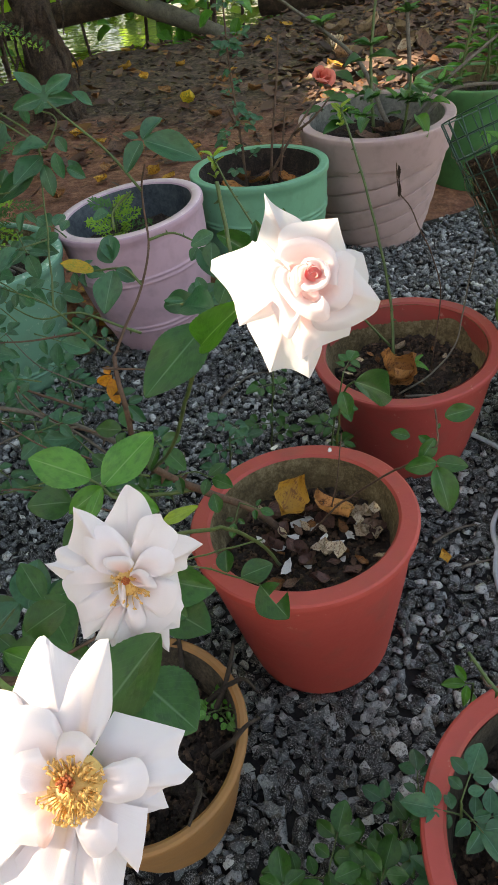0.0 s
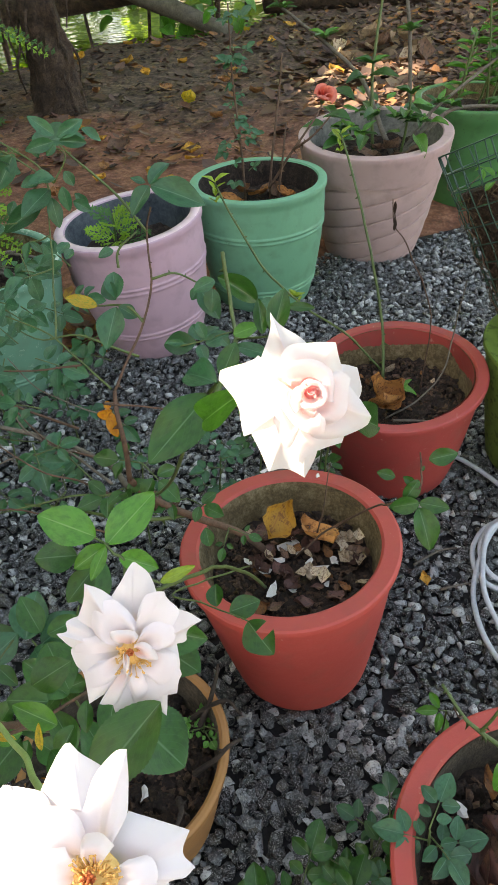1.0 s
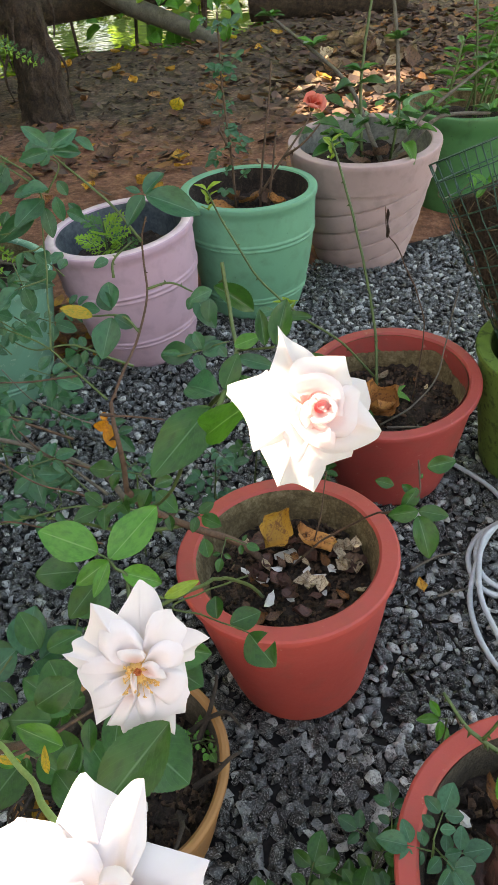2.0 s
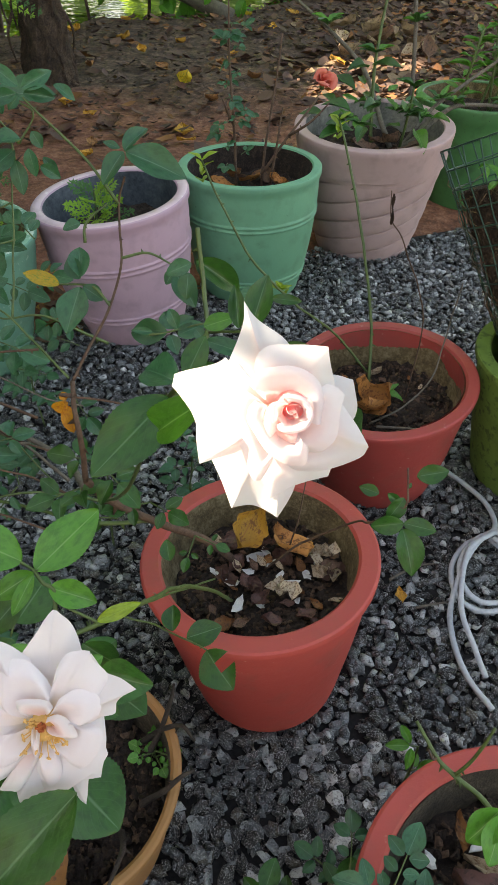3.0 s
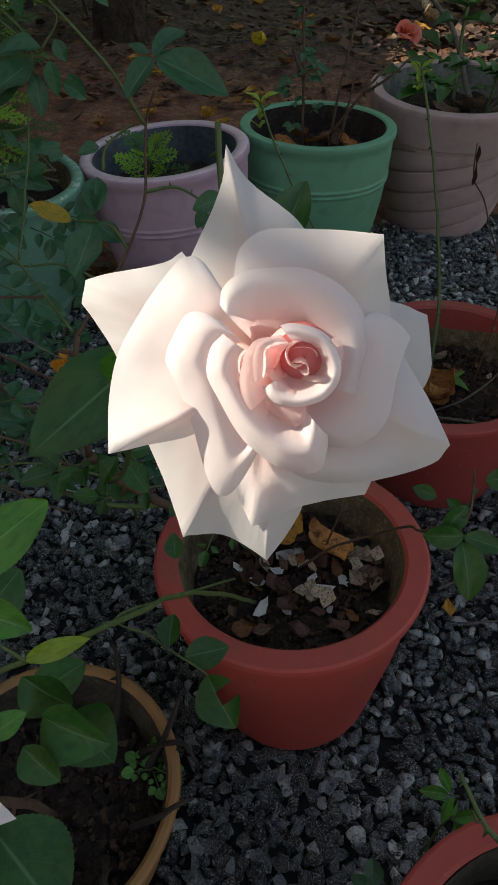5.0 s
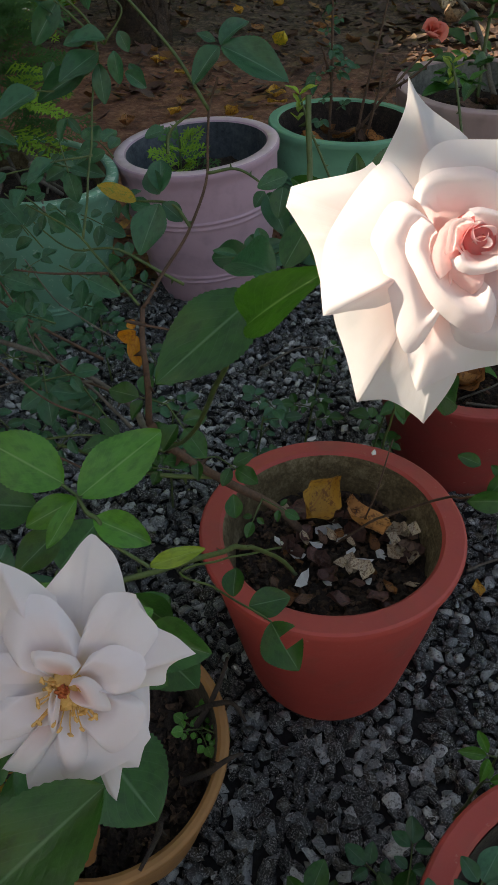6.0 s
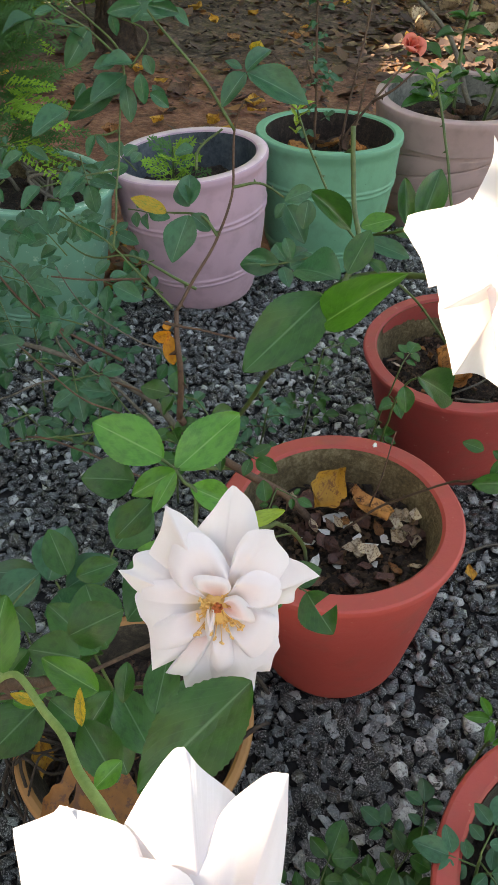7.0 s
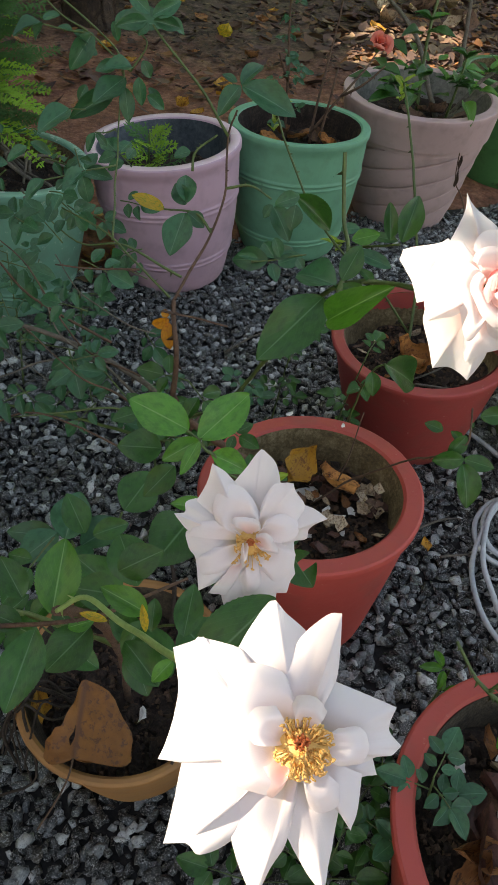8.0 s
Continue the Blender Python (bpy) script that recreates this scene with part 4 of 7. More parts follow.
rim_petal(fl, WHITE_PETAL, (-0.6, 0.7, -4), ((116, 29.7, -2), (97, 39.6, -1.5), (90, 47.1, -1), (87, 47.6, -1.5, 1), (77, 42.3, -1.5), (66, 33.0, -2)), crest=(0.6, -1), roll=0.5)
rim_petal(fl, WHITE_PETAL, (-0.6, 0.6, -4.5), ((143, 34.7, 0), (151, 38.8, 2), (158, 36.4, 2), (162, 41.1, 3.3, 1), (166, 37.1, 2), (172, 31.8, 0.5), (-179, 23.2, -1)), crest=(0.6, -1), roll=0.6)
rim_petal(fl, WHITE_PETAL, (-0.6, 0.6, -4.5), ((-120, 24.3, -2.5), (-112, 29.7, -1.5), (-107, 33.0, 0, 1), (-91, 30.2, -1), (-79, 25.4, -2.5)), crest=(0.6, -2), roll=0.5)
rim_petal(fl, WHITE_PETAL, (-0.7, 0.4, -5), ((-65, 25.5, -4), (-68, 34.8, -5.5), (-65, 40.1, -6.3, 1), (-59, 33.7, -5.5), (-50, 27.5, -5)), crest=(0.6, -3.5), roll=0.3)
rim_petal(fl, WHITE_PETAL, (-0.6, 0.7, -4), ((-60, 28.6, -3), (-47, 33.2, -5, 1), (-34, 28.9, -4), (-14, 25.3, -3), (8, 23.4, -3)), crest=(0.65, -1), roll=0.6)
rim_petal(fl, WHITE_PETAL, (-0.6, 0.9, -3.5), ((60, 34.7, 1), (45, 33.1, 3), (35, 36.9, 4.5), (25, 40.5, 6.8, 1), (21, 31.1, 3), (11, 28.8, 1.5), (9, 24.0, 0), (2, 18.4, -1)), crest=(0.6, 0.5), roll=0.6)
rim_petal(fl, WHITE_PETAL, (-0.5, 1.1, -3), ((166, 29.8, 1), (175, 32.4, -1), (-172, 30.2, 0), (-159, 27.7, 0), (-133, 34.1, 1.2, 1), (-125, 24.7, -0.5), (-108, 15.9, -0.5)), crest=(0.6, 2.5), roll=0.8)
rim_petal(fl, WHITE_PETAL, (-0.5, 1.2, -2.5), ((-101, 19.2, 0), (-89, 27.4, -1), (-77, 29.4, -2), (-63, 27.9, -1), (-40, 29.0, -4), (-28, 28.9, -6.5, 1), (-13, 23.9, -3), (5, 22.1, -1)), crest=(0.6, 2), roll=0.5)
rim_petal(fl, PINK_PETAL, (-0.4, 1.6, -1.5), ((-125, 16.3, 2), (-126, 24.4, 1), (-125, 31.7, -1, 1), (-118, 29.4, 0), (-109, 26.3, 1), (-99, 13.0, 3)), crest=(0.7, 4), roll=0.9)
rim_petal(fl, WHITE_PETAL, (-0.4, 1.6, -1.5), ((176, 30.6, 0), (163, 29.2, 2), (148, 21.1, 4), (138, 12.5, 5)), crest=(0.65, 5), roll=0.6)
rim_petal(fl, WHITE_PETAL, (-0.3, 1.7, -1), ((151, 20.3, 3), (142, 26.1, 4), (129, 31.5, 4.5), (118, 32.9, 4.5), (105, 29.9, 4.5), (94, 23.6, 4.5), (81, 17.1, 4)), crest=(0.75, 8), roll=1.0)
rim_petal(fl, WHITE_PETAL, (-0.3, 1.7, -1), ((81, 17.4, 5), (81, 25.1, 5.5), (76, 32.1, 6.5), (68, 35.6, 7), (62, 37.5, 7.6, 1), (57, 34.9, 7), (42, 33.4, 5), (32, 27.8, 4)), crest=(0.72, 7.5), roll=0.9)
rim_petal(fl, WHITE_PETAL, (-0.2, 2.1, 0), ((67, 14.2, 7), (64, 16.9, 8), (54, 21.9, 8), (36, 25.9, 7), (23, 24.7, 6), (12, 21.0, 5, 1), (19, 14.4, 4)), crest=(0.7, 9), roll=1.0)
rim_petal(fl, WHITE_PETAL, (-0.3, 1.7, -1.2), ((10, 15.0, 3), (-4, 23.1, 1), (-25, 24.2, 0), (-49, 23.4, 0), (-59, 15.0, 2)), crest=(0.66, 5.0), roll=0.9)
rim_petal(fl, WHITE_PETAL, (-0.3, 1.8, -0.8), ((-94, 11.4, 3), (-95, 19.1, 1), (-83, 24.5, 0), (-68, 20.5, 1), (-59, 11.4, 3)), crest=(0.66, 5.0), roll=0.9)
rim_petal(fl, WHITE_PETAL, (-0.3, 1.7, -1.2), ((-172, 19.0, 3), (-160, 26.4, 1), (-142, 27.5, 0), (-130, 18.6, 2), (-132, 13.0, 3)), crest=(0.66, 4.5), roll=0.9)
rim_petal(fl, PINK_PETAL, (-0.7, 4.9, 3), ((135, 15.5, 8), (127, 17.4, 9), (108, 15.6, 9.5), (84, 13.9, 9), (71, 11.1, 8)), crest=(0.8, 10.5), roll=0.6)
rim_petal(fl, PINK_PETAL, (0.6, 3.1, 3), ((76, 6.5, 8), (52, 10.1, 9), (22, 11.6, 8), (-6, 13.8, 6.5), (-12, 11.2, 6.5), (-15, 5.7, 7), (22, 2.6, 7)), crest=(0.6, 10), roll=0.5)
rim_petal(fl, WHITE_PETAL, (-3.4, 3.1, 3), ((165, 4.9, 7), (-132, 7.4, 6), (-106, 11.0, 5), (-102, 8.1, 6), (145, 1.7, 8)), crest=(0.5, 9), roll=0.4)
golden_boss(fl, (0.000, 0.001, 0.0070), 40, 1.5, 300, 0.0035)
# the blush bloom
R1_STEM = [(0.151, 0.345, 0.852), (0.150, 0.375, 0.826), (0.133, 0.442, 0.794), (0.097, 0.461, 0.773), (0.07, 0.49, 0.705), (0.03, 0.56, 0.58), (-0.02, 0.65, 0.47)]
cane(bush, R1_STEM, 0.0015, 0.0019, STEM_GREEN, "stem", 7, rng)
blade(bush, (0.0918, 0.4475, 0.7747), (0.0555, 0.3994, 0.7559), (0.14, -0.77, 0.72), 0.50, "deep", rng, "leaf", LEAVES["deep"][0])
blade(bush, (0.0927, 0.4051, 0.7845), (0.1150, 0.3852, 0.8203), (-0.07, -0.86, 0.75), 0.42, "bright", rng)
blade(bush, (0.0985, 0.4477, 0.7843), (0.0710, 0.4708, 0.7828), (0.14, -0.75, 0.89), 0.62, "blue", rng)
blade(bush, (0.1022, 0.4505, 0.7869), (0.1122, 0.4663, 0.8053), (0.08, -0.78, 0.88), 0.55, "deep", rng)
blade(bush, (0.1087, 0.4945, 0.7933), (0.1278, 0.4993, 0.7987), (0.04, -0.82, 0.83), 0.55, "bright", rng)
blade(bush, (0.1307, 0.4740, 0.8059), (0.1278, 0.4879, 0.8265), (0.01, -0.83, 0.81), 0.40, "deep", rng)
blade(bush, (0.1381, 0.4741, 0.8060), (0.1459, 0.4914, 0.8326), (-0.02, -0.84, 0.80), 0.48, "deep", rng)
blade(bush, (0.1566, 0.4849, 0.7881), (0.1823, 0.4736, 0.7778), (-0.10, -0.78, 0.87), 0.55, "deep", rng)
blade(bush, (0.1111, 0.4812, 0.7919), (0.1372, 0.4777, 0.7862), (0.03, -0.79, 0.86), 0.40, "blue", rng)
blade(bush, (0.1191, 0.4479, 0.7822), (0.0985, 0.4481, 0.7847), (0.07, -0.75, 0.91), 0.34, "deep", rng)
blade(bush, (0.1225, 0.4523, 0.7871), (0.1126, 0.4572, 0.7937), (0.05, -0.77, 0.89), 0.50, "deep", rng)
blade(bush, (0.0755, 0.7730, 0.6997), (0.1261, 0.7762, 0.6656), (0.05, -0.87, 0.74), 0.42, "deep", rng)
blade(bush, (0.0773, 0.7181, 0.7233), (0.0537, 0.7109, 0.7159), (0.11, -0.87, 0.73), 0.60, "blue", rng)
blade(bush, (0.0745, 0.7138, 0.7161), (0.0729, 0.7010, 0.6948), (0.10, -0.86, 0.76), 0.70, "blue", rng)
blade(bush, (0.0574, 0.6946, 0.6881), (0.0662, 0.6856, 0.6725), (0.12, -0.83, 0.80), 0.60, "blue", rng)
blade(bush, (0.0430, 0.6805, 0.6706), (0.0234, 0.6788, 0.6739), (0.17, -0.81, 0.81), 0.35, "blue", rng)
blade(bush, (0.0819, 0.6876, 0.6727), (0.0907, 0.6824, 0.6640), (0.08, -0.82, 0.82), 0.80, "blue", rng)
blade(bush, (0.1523, 0.7057, 0.6971), (0.1816, 0.7036, 0.6967), (-0.05, -0.85, 0.77), 0.35, "deep", rng)
blade(bush, (0.1226, 0.7072, 0.6992), (0.1419, 0.7093, 0.7025), (0.00, -0.86, 0.76), 0.60, "blue", rng)
cane(bush, [(0.1014, 0.4477, 0.7839), (0.1095, 0.5094, 0.7796), (0.1045, 0.5438, 0.7920), (0.0993, 0.5624, 0.8262)], 0.0017, 0.0016, STEM_GREEN, "stem", 3, rng)
cane(bush, [(0.1095, 0.5094, 0.7796), (0.1373, 0.4740, 0.8059)], 0.0009, 0.0008, STEM_GREEN, "stem", 0, rng)
cane(bush, [(0.0927, 0.4050, 0.7900), (0.1014, 0.4477, 0.7839), (0.1095, 0.5094, 0.7796)], 0.0022, 0.0016, STEM_GREEN, "stem", 2, rng)
blade(bush, (0.2390, 0.8580, 0.4330), (0.3100, 0.8900, 0.3810), (-0.11, -0.77, 0.87), 0.56, "deep", rng)
blade(bush, (0.2211, 0.8509, 0.4221), (0.2286, 0.8287, 0.3963), (-0.07, -0.77, 0.89), 0.66, "deep", rng)
cane(bush, [(0.2390, 0.8580, 0.4330), (0.226, 0.880, 0.395), (0.222, 0.935, 0.25), (0.225, 0.965, 0.004)], 0.0014, 0.0022, STEM_GREEN, "stem", 3, rng)
fl = child("flower", calyx_mesh(0.006), bush, facing((0.1490, 0.3290, 0.859), (0.06, -0.86, 0.50), (0, 0.5, 0.85)), "blush white rose bloom with pink spiral middle")
rim_petal(fl, PINK_PETAL, (1.7, 1.4, -6), ((135, 24.3, -6), (111, 33.6, -10), (106, 42.1, -15, 1), (101, 35.0, -12), (83, 28.0, -9), (66, 22.7, -6)), crest=(0.5, -3), roll=0.3)
rim_petal(fl, PINK_PETAL, (1.7, 1.4, -6), ((39, 24.7, -10), (29, 29.5, -15), (22, 33.8, -21, 1), (2, 33.2, -18), (-18, 29.0, -10)), crest=(0.6, -5), roll=0.3)
rim_petal(fl, PINK_PETAL, (1.7, 1.4, -6), ((-154, 25.3, -4), (-143, 27.8, -5), (-123, 32.3, -8), (-110, 40.0, -11, 1), (-108, 39.1, -11), (-99, 36.6, -11), (-88, 39.6, -12), (-84, 41.9, -13, 1), (-76, 35.0, -11), (-69, 29.3, -9), (-63, 22.3, -5)), crest=(0.55, -3.5), roll=0.9)
rim_petal(fl, PINK_PETAL, (1.7, 1.4, -6), ((131, 26.9, -4), (140, 27.6, -5), (152, 33.2, -6), (160, 38.8, -9, 1), (167, 38.2, -10, 1), (173, 33.5, -9), (-178, 29.7, -8), (-161, 27.9, -6)), crest=(0.6, -3.5), roll=0.8)
rim_petal(fl, PINK_PETAL, (1.6, 1.4, -5), ((-102, 21.2, -1), (-96, 26.5, -3), (-89, 33.0, -6, 1), (-75, 29.2, -4), (-60, 29.4, -5), (-46, 32.3, -6, 1), (-39, 29.4, -4), (-38, 20.6, -2)), crest=(0.7, -1.5), roll=0.5)
rim_petal(fl, PINK_PETAL, (1.6, 1.4, -5), ((23, 24.0, 2), (0, 28.7, 3.5), (-10, 33.2, 5), (-15, 35.9, 6, 1), (-23, 35.8, 3), (-37, 31.0, 0), (-52, 26.4, -2), (-68, 21.4, -2), (-71, 15.8, -1)), crest=(0.8, 2.5), roll=2.4)
rim_petal(fl, PINK_PETAL, (1.6, 1.4, -4.5), ((114, 17.8, 0), (107, 22.7, 0), (94, 25.3, 0), (70, 27.6, 2), (55, 31.5, 5, 1), (45, 27.4, 4), (28, 24.6, 2), (7, 22.3, 1)), crest=(0.7, 2), roll=0.7)
rim_petal(fl, PINK_PETAL, (1.6, 1.4, -4), ((123, 17.0, 3), (125, 22.7, 2), (130, 24.8, 1.5), (138, 25.1, 1), (162, 25.3, 2), (180, 27.0, 4), (-165, 28.2, 7), (-148, 30.5, 11.5, 1), (-144, 24.9, 9), (-135, 18.2, 6), (-129, 12.9, 4)), crest=(0.55, 4.5), roll=0.8)
rim_petal(fl, PINK_PETAL, (1.6, 1.4, -3.5), ((34, 19.9, 5), (35, 22.0, 5), (28, 24.8, 4.5), (20, 26.7, 4.5, 1), (6, 23.8, 5), (-14, 23.7, 5.5), (-29, 22.3, 5), (-41, 19.0, 4), (-53, 14.1, 4)), crest=(0.75, 6.0), roll=0.6)
rim_petal(fl, PINK_PETAL, (1.6, 1.4, -3), ((128, 14.4, 7), (121, 16.6, 7), (110, 17.9, 7), (92, 18.5, 7.5), (73, 19.6, 7.5), (57, 20.3, 6.5), (38, 20.4, 5), (20, 19.0, 4), (-7, 17.5, 4)), crest=(0.86, 8.5), roll=1.2)
rim_petal(fl, PINK_PETAL, (1.6, 1.4, -2.5), ((133, 11.7, 10), (138, 15.0, 10), (147, 17.0, 9.5), (162, 17.3, 9), (176, 17.2, 9), (-170, 15.3, 9.5), (-143, 15.0, 9), (-115, 20.5, 9), (-105, 23.3, 8.5), (-98, 21.3, 8), (-89, 14.5, 8), (-81, 9.0, 8)), crest=(0.7, 11.0), roll=1.0)
rim_petal(fl, PINK_PETAL, (1.6, 1.4, -2), ((137, 10.2, 13), (158, 10.3, 12), (-175, 9.5, 11.5), (-139, 8.7, 11.5), (-101, 11.6, 11), (-78, 15.4, 10), (-62, 18.5, 9), (-53, 19.6, 8.5), (-45, 17.8, 8.5), (-37, 15.6, 8.5)), crest=(0.72, 13), roll=0.8)
rim_petal(fl, CORE_PETAL, (7.0, 3.5, 2), ((-109, 6.8, 9), (-144, 4.8, 11), (156, 4.3, 12.5), (123, 5.7, 13.5), (102, 6.8, 14), (73, 8.1, 14.5)), crest=(0.86, 14), roll=0.5)
rim_petal(fl, CORE_PETAL, (7.0, 3.5, 2), ((-97, 2.5, 12), (-71, 6.3, 10.5), (-52, 10.5, 9, 1), (-40, 10.6, 9), (-26, 8.9, 10)), crest=(0.8, 12.5), roll=0.6)
rim_petal(fl, CORE_PETAL, (7.0, 3.5, 2), ((-161, 1.7, 14), (112, 4.8, 14.5), (95, 6.7, 15), (71, 7.6, 15)), crest=(0.9, 15), roll=0.3)
rim_petal(fl, PINK_PETAL, (7.0, 3.7, 2.5), ((78, 9.4, 14), (67, 10.7, 14.2), (52, 12.0, 14.2), (35, 13.1, 14), (15, 13.2, 14), (-1, 12.1, 14), (-20, 9.4, 14), (-44, 6.1, 13.5), (-67, 3.6, 13), (-87, 1.4, 13)), crest=(0.8, 15.0), roll=0.6)
blush_heart(fl, (0.0063, 0.0043), 100)

# The bush in the tan planter with the nearest bloom
rng = random.Random(21)
bush = plant("rose_bush", (-0.06, 0.46, 0.15), "white rose bush with broad dark leaves in a tan planter", "rose bush")
cane(bush, [(-0.06, 0.46, 0.14), (-0.05, 0.42, 0.30), (-0.04, 0.36, 0.46), (-0.035, 0.30, 0.60), (-0.036, 0.25, 0.684)], 0.005, 0.003, STEM_BROWN, "stem", 9, rng)
cane(bush, [(-0.045, 0.38, 0.42), (-0.09, 0.34, 0.52), (-0.15, 0.30, 0.60)], 0.003, 0.002, STEM_GREEN, "stem", 4, rng)
cane(bush, [(-0.036, 0.355, 0.47), (-0.01, 0.345, 0.515), (0.023, 0.330, 0.553)], 0.0014, 0.001, STEM_GREEN, "stem", 0, rng)
blade(bush, (0.022, 0.330, 0.553), (0.066, 0.301, 0.532), (0.25, -0.25, 0.93), 0.90, "deep", rng)
cane(bush, [(-0.046, 0.40, 0.36), (-0.07, 0.415, 0.45), (-0.092, 0.425, 0.512)], 0.0016, 0.001, STEM_GREEN, "stem", 1, rng)
cane(bush, [(-0.07, 0.415, 0.45), (-0.06, 0.44, 0.49), (-0.051, 0.457, 0.522)], 0.0012, 0.0009, STEM_GREEN, "stem", 0, rng)
blades(bush, [(-0.096, 0.424, 0.515, -0.091, 0.461, 0.540), (-0.082, 0.423, 0.509, -0.049, 0.453, 0.519), (-0.103, 0.427, 0.520, -0.130, 0.397, 0.512), (-0.088, 0.418, 0.508, -0.066, 0.388, 0.520)], "blue", 0.74, 61, (0.1, -0.35, 0.9))
blades(bush, [(-0.050, 0.458, 0.523, -0.029, 0.491, 0.544), (-0.022, 0.333, 0.649, -0.005, 0.309, 0.629), (-0.018, 0.301, 0.628, -0.044, 0.298, 0.636)], "deep", 0.78, 62, (0.1, -0.35, 0.9))
blade(bush, (-0.0757, 0.4185, 0.5338), (-0.0952, 0.4408, 0.5576), (0.23, -0.61, 0.96), 0.62, "deep", rng)
blade(bush, (-0.1104, 0.4402, 0.4961), (-0.1526, 0.4327, 0.5058), (0.28, -0.58, 0.97), 0.52, "blue", rng)
blade(bush, (-0.0666, 0.4130, 0.5401), (-0.0389, 0.4275, 0.5451), (0.18, -0.61, 0.98), 0.60, "deep", rng)
blade(bush, (-0.0401, 0.2524, 0.6776), (-0.0413, 0.2904, 0.6972), (0.24, -0.54, 1.01), 0.56, "bright", rng)
blade(bush, (-0.0099, 0.2813, 0.6828), (0.0139, 0.2889, 0.6969), (0.13, -0.58, 1.01), 0.72, "deep", rng)
blade(bush, (-0.0275, 0.2732, 0.6333), (-0.0482, 0.2460, 0.6238), (0.21, -0.46, 1.06), 0.72, "deep", rng)
blade(bush, (-0.0509, 0.2509, 0.6620), (-0.0544, 0.2071, 0.6531), (0.26, -0.43, 1.07), 0.52, "deep", rng)
blade(bush, (-0.0383, 0.2652, 0.6430), (-0.0238, 0.2721, 0.6437), (0.20, -0.49, 1.05), 0.60, "bright", rng)
blade(bush, (0.0107, 0.2573, 0.6819), (-0.0136, 0.2618, 0.6949), (0.14, -0.53, 1.04), 0.52, "bright", rng)
blade(bush, (0.0297, 0.2720, 0.6364), (0.0322, 0.2992, 0.6533), (0.05, -0.53, 1.05), 0.55, "deep", rng)
blade(bush, (-0.0117, 0.3059, 0.5561), (0.0057, 0.2780, 0.5397), (0.11, -0.45, 1.09), 0.62, "deep", rng)
blade(bush, (0.0298, 0.2265, 0.6912), (0.0208, 0.2162, 0.6867), (0.08, -0.46, 1.09), 0.60, "bright", rng)
blade(bush, (-0.0631, 0.2682, 0.6640), (-0.0789, 0.2839, 0.6801), (0.30, -0.52, 1.00), 0.60, "deep", rng)
blade(bush, (0.0026, 0.2867, 0.6244), (-0.0079, 0.2671, 0.6148), (0.12, -0.49, 1.06), 0.60, "deep", rng)
blade(bush, (0.0065, 0.3048, 0.6233), (0.0072, 0.2866, 0.6120), (0.10, -0.52, 1.05), 0.50, "deep", rng)
blade(bush, (-0.0656, 0.2648, 0.6388), (-0.0884, 0.2673, 0.6483), (0.30, -0.48, 1.03), 0.60, "deep", rng)
blade(bush, (-0.0077, 0.2453, 0.6894), (-0.0224, 0.2461, 0.6930), (0.18, -0.50, 1.04), 0.30, "yellow", rng)
blade(bush, (0.0160, 0.2288, 0.7111), (0.0123, 0.2397, 0.7182), (0.11, -0.51, 1.05), 0.30, "yellow", rng)
blade(bush, (0.0205, 0.2365, 0.6410), (-0.0034, 0.2619, 0.6459), (0.28, -0.30, 1.11), 0.55, "deep", rng)
blade(bush, (-0.0042, 0.2865, 0.5884), (-0.0229, 0.3089, 0.6041), (0.29, -0.37, 1.08), 0.56, "deep", rng)
blade(bush, (0.0208, 0.2844, 0.5594), (-0.0067, 0.3136, 0.5779), (0.23, -0.36, 1.10), 0.58, "deep", rng)
blade(bush, (-0.0271, 0.3417, 0.5632), (-0.0619, 0.3589, 0.5863), (0.33, -0.45, 1.03), 0.62, "deep", rng)
blade(bush, (0.0388, 0.3968, 0.5412), (0.0703, 0.3737, 0.5482), (0.16, -0.38, 1.11), 0.92, "deep", rng)
blade(bush, (0.0465, 0.4159, 0.5710), (0.0181, 0.3905, 0.5655), (0.20, -0.42, 1.08), 0.60, "deep", rng)
blade(bush, (0.0548, 0.3227, 0.6837), (0.0658, 0.3337, 0.6857), (0.20, -0.38, 1.10), 0.62, "bright", rng)
blade(bush, (0.0348, 0.3274, 0.6911), (0.0135, 0.3255, 0.6977), (0.31, -0.37, 1.08), 0.48, "bright", rng)
cane(bush, [(-0.0360, 0.2500, 0.6840), (-0.0199, 0.2499, 0.7008), (0.0081, 0.2246, 0.7214), (0.0344, 0.1925, 0.7580), (0.0740, 0.1460, 0.8020)], 0.0014, 0.0017, STEM_PALE, "stem", 3, rng)
cane(bush, [(-0.0776, 0.2618, 0.6411), (-0.0247, 0.2674, 0.6529), (0.0261, 0.3067, 0.6467)], 0.0015, 0.001, STEM_BROWN, "stem", 4, rng)
for k in range(7):
    at = Vector((rng.uniform(-0.16, -0.04), rng.uniform(0.34, 0.42), rng.uniform(0.40, 0.54)))
    d = Vector((rng.uniform(-1, 1), rng.uniform(-1, 0.4), rng.uniform(-0.3, 0.4))).normalized()
    compound(bush, at, at + d * 0.035, (rng.uniform(-0.2, 0.2), -0.4, 0.9), rng.uniform(0.028, 0.036), 1, "deep", rng, 0.66)
fl = child("flower", calyx_mesh(0.006), bush, facing((0.079, 0.142, 0.810), (0.02, -0.50, 0.86), (0, 0.86, 0.5)), "open white rose bloom with golden stamens")
rim_petal(fl, WHITE_PETAL, (-0.3, -0.9, -4), ((133, 31.3, -2), (118, 36.4, 0), (109, 40.7, 1.5), (106, 40.9, 2, 1), (100, 35.7, 0), (90, 31.2, -3), (84, 26.7, -2)), crest=(0.6, -1), roll=0.4)
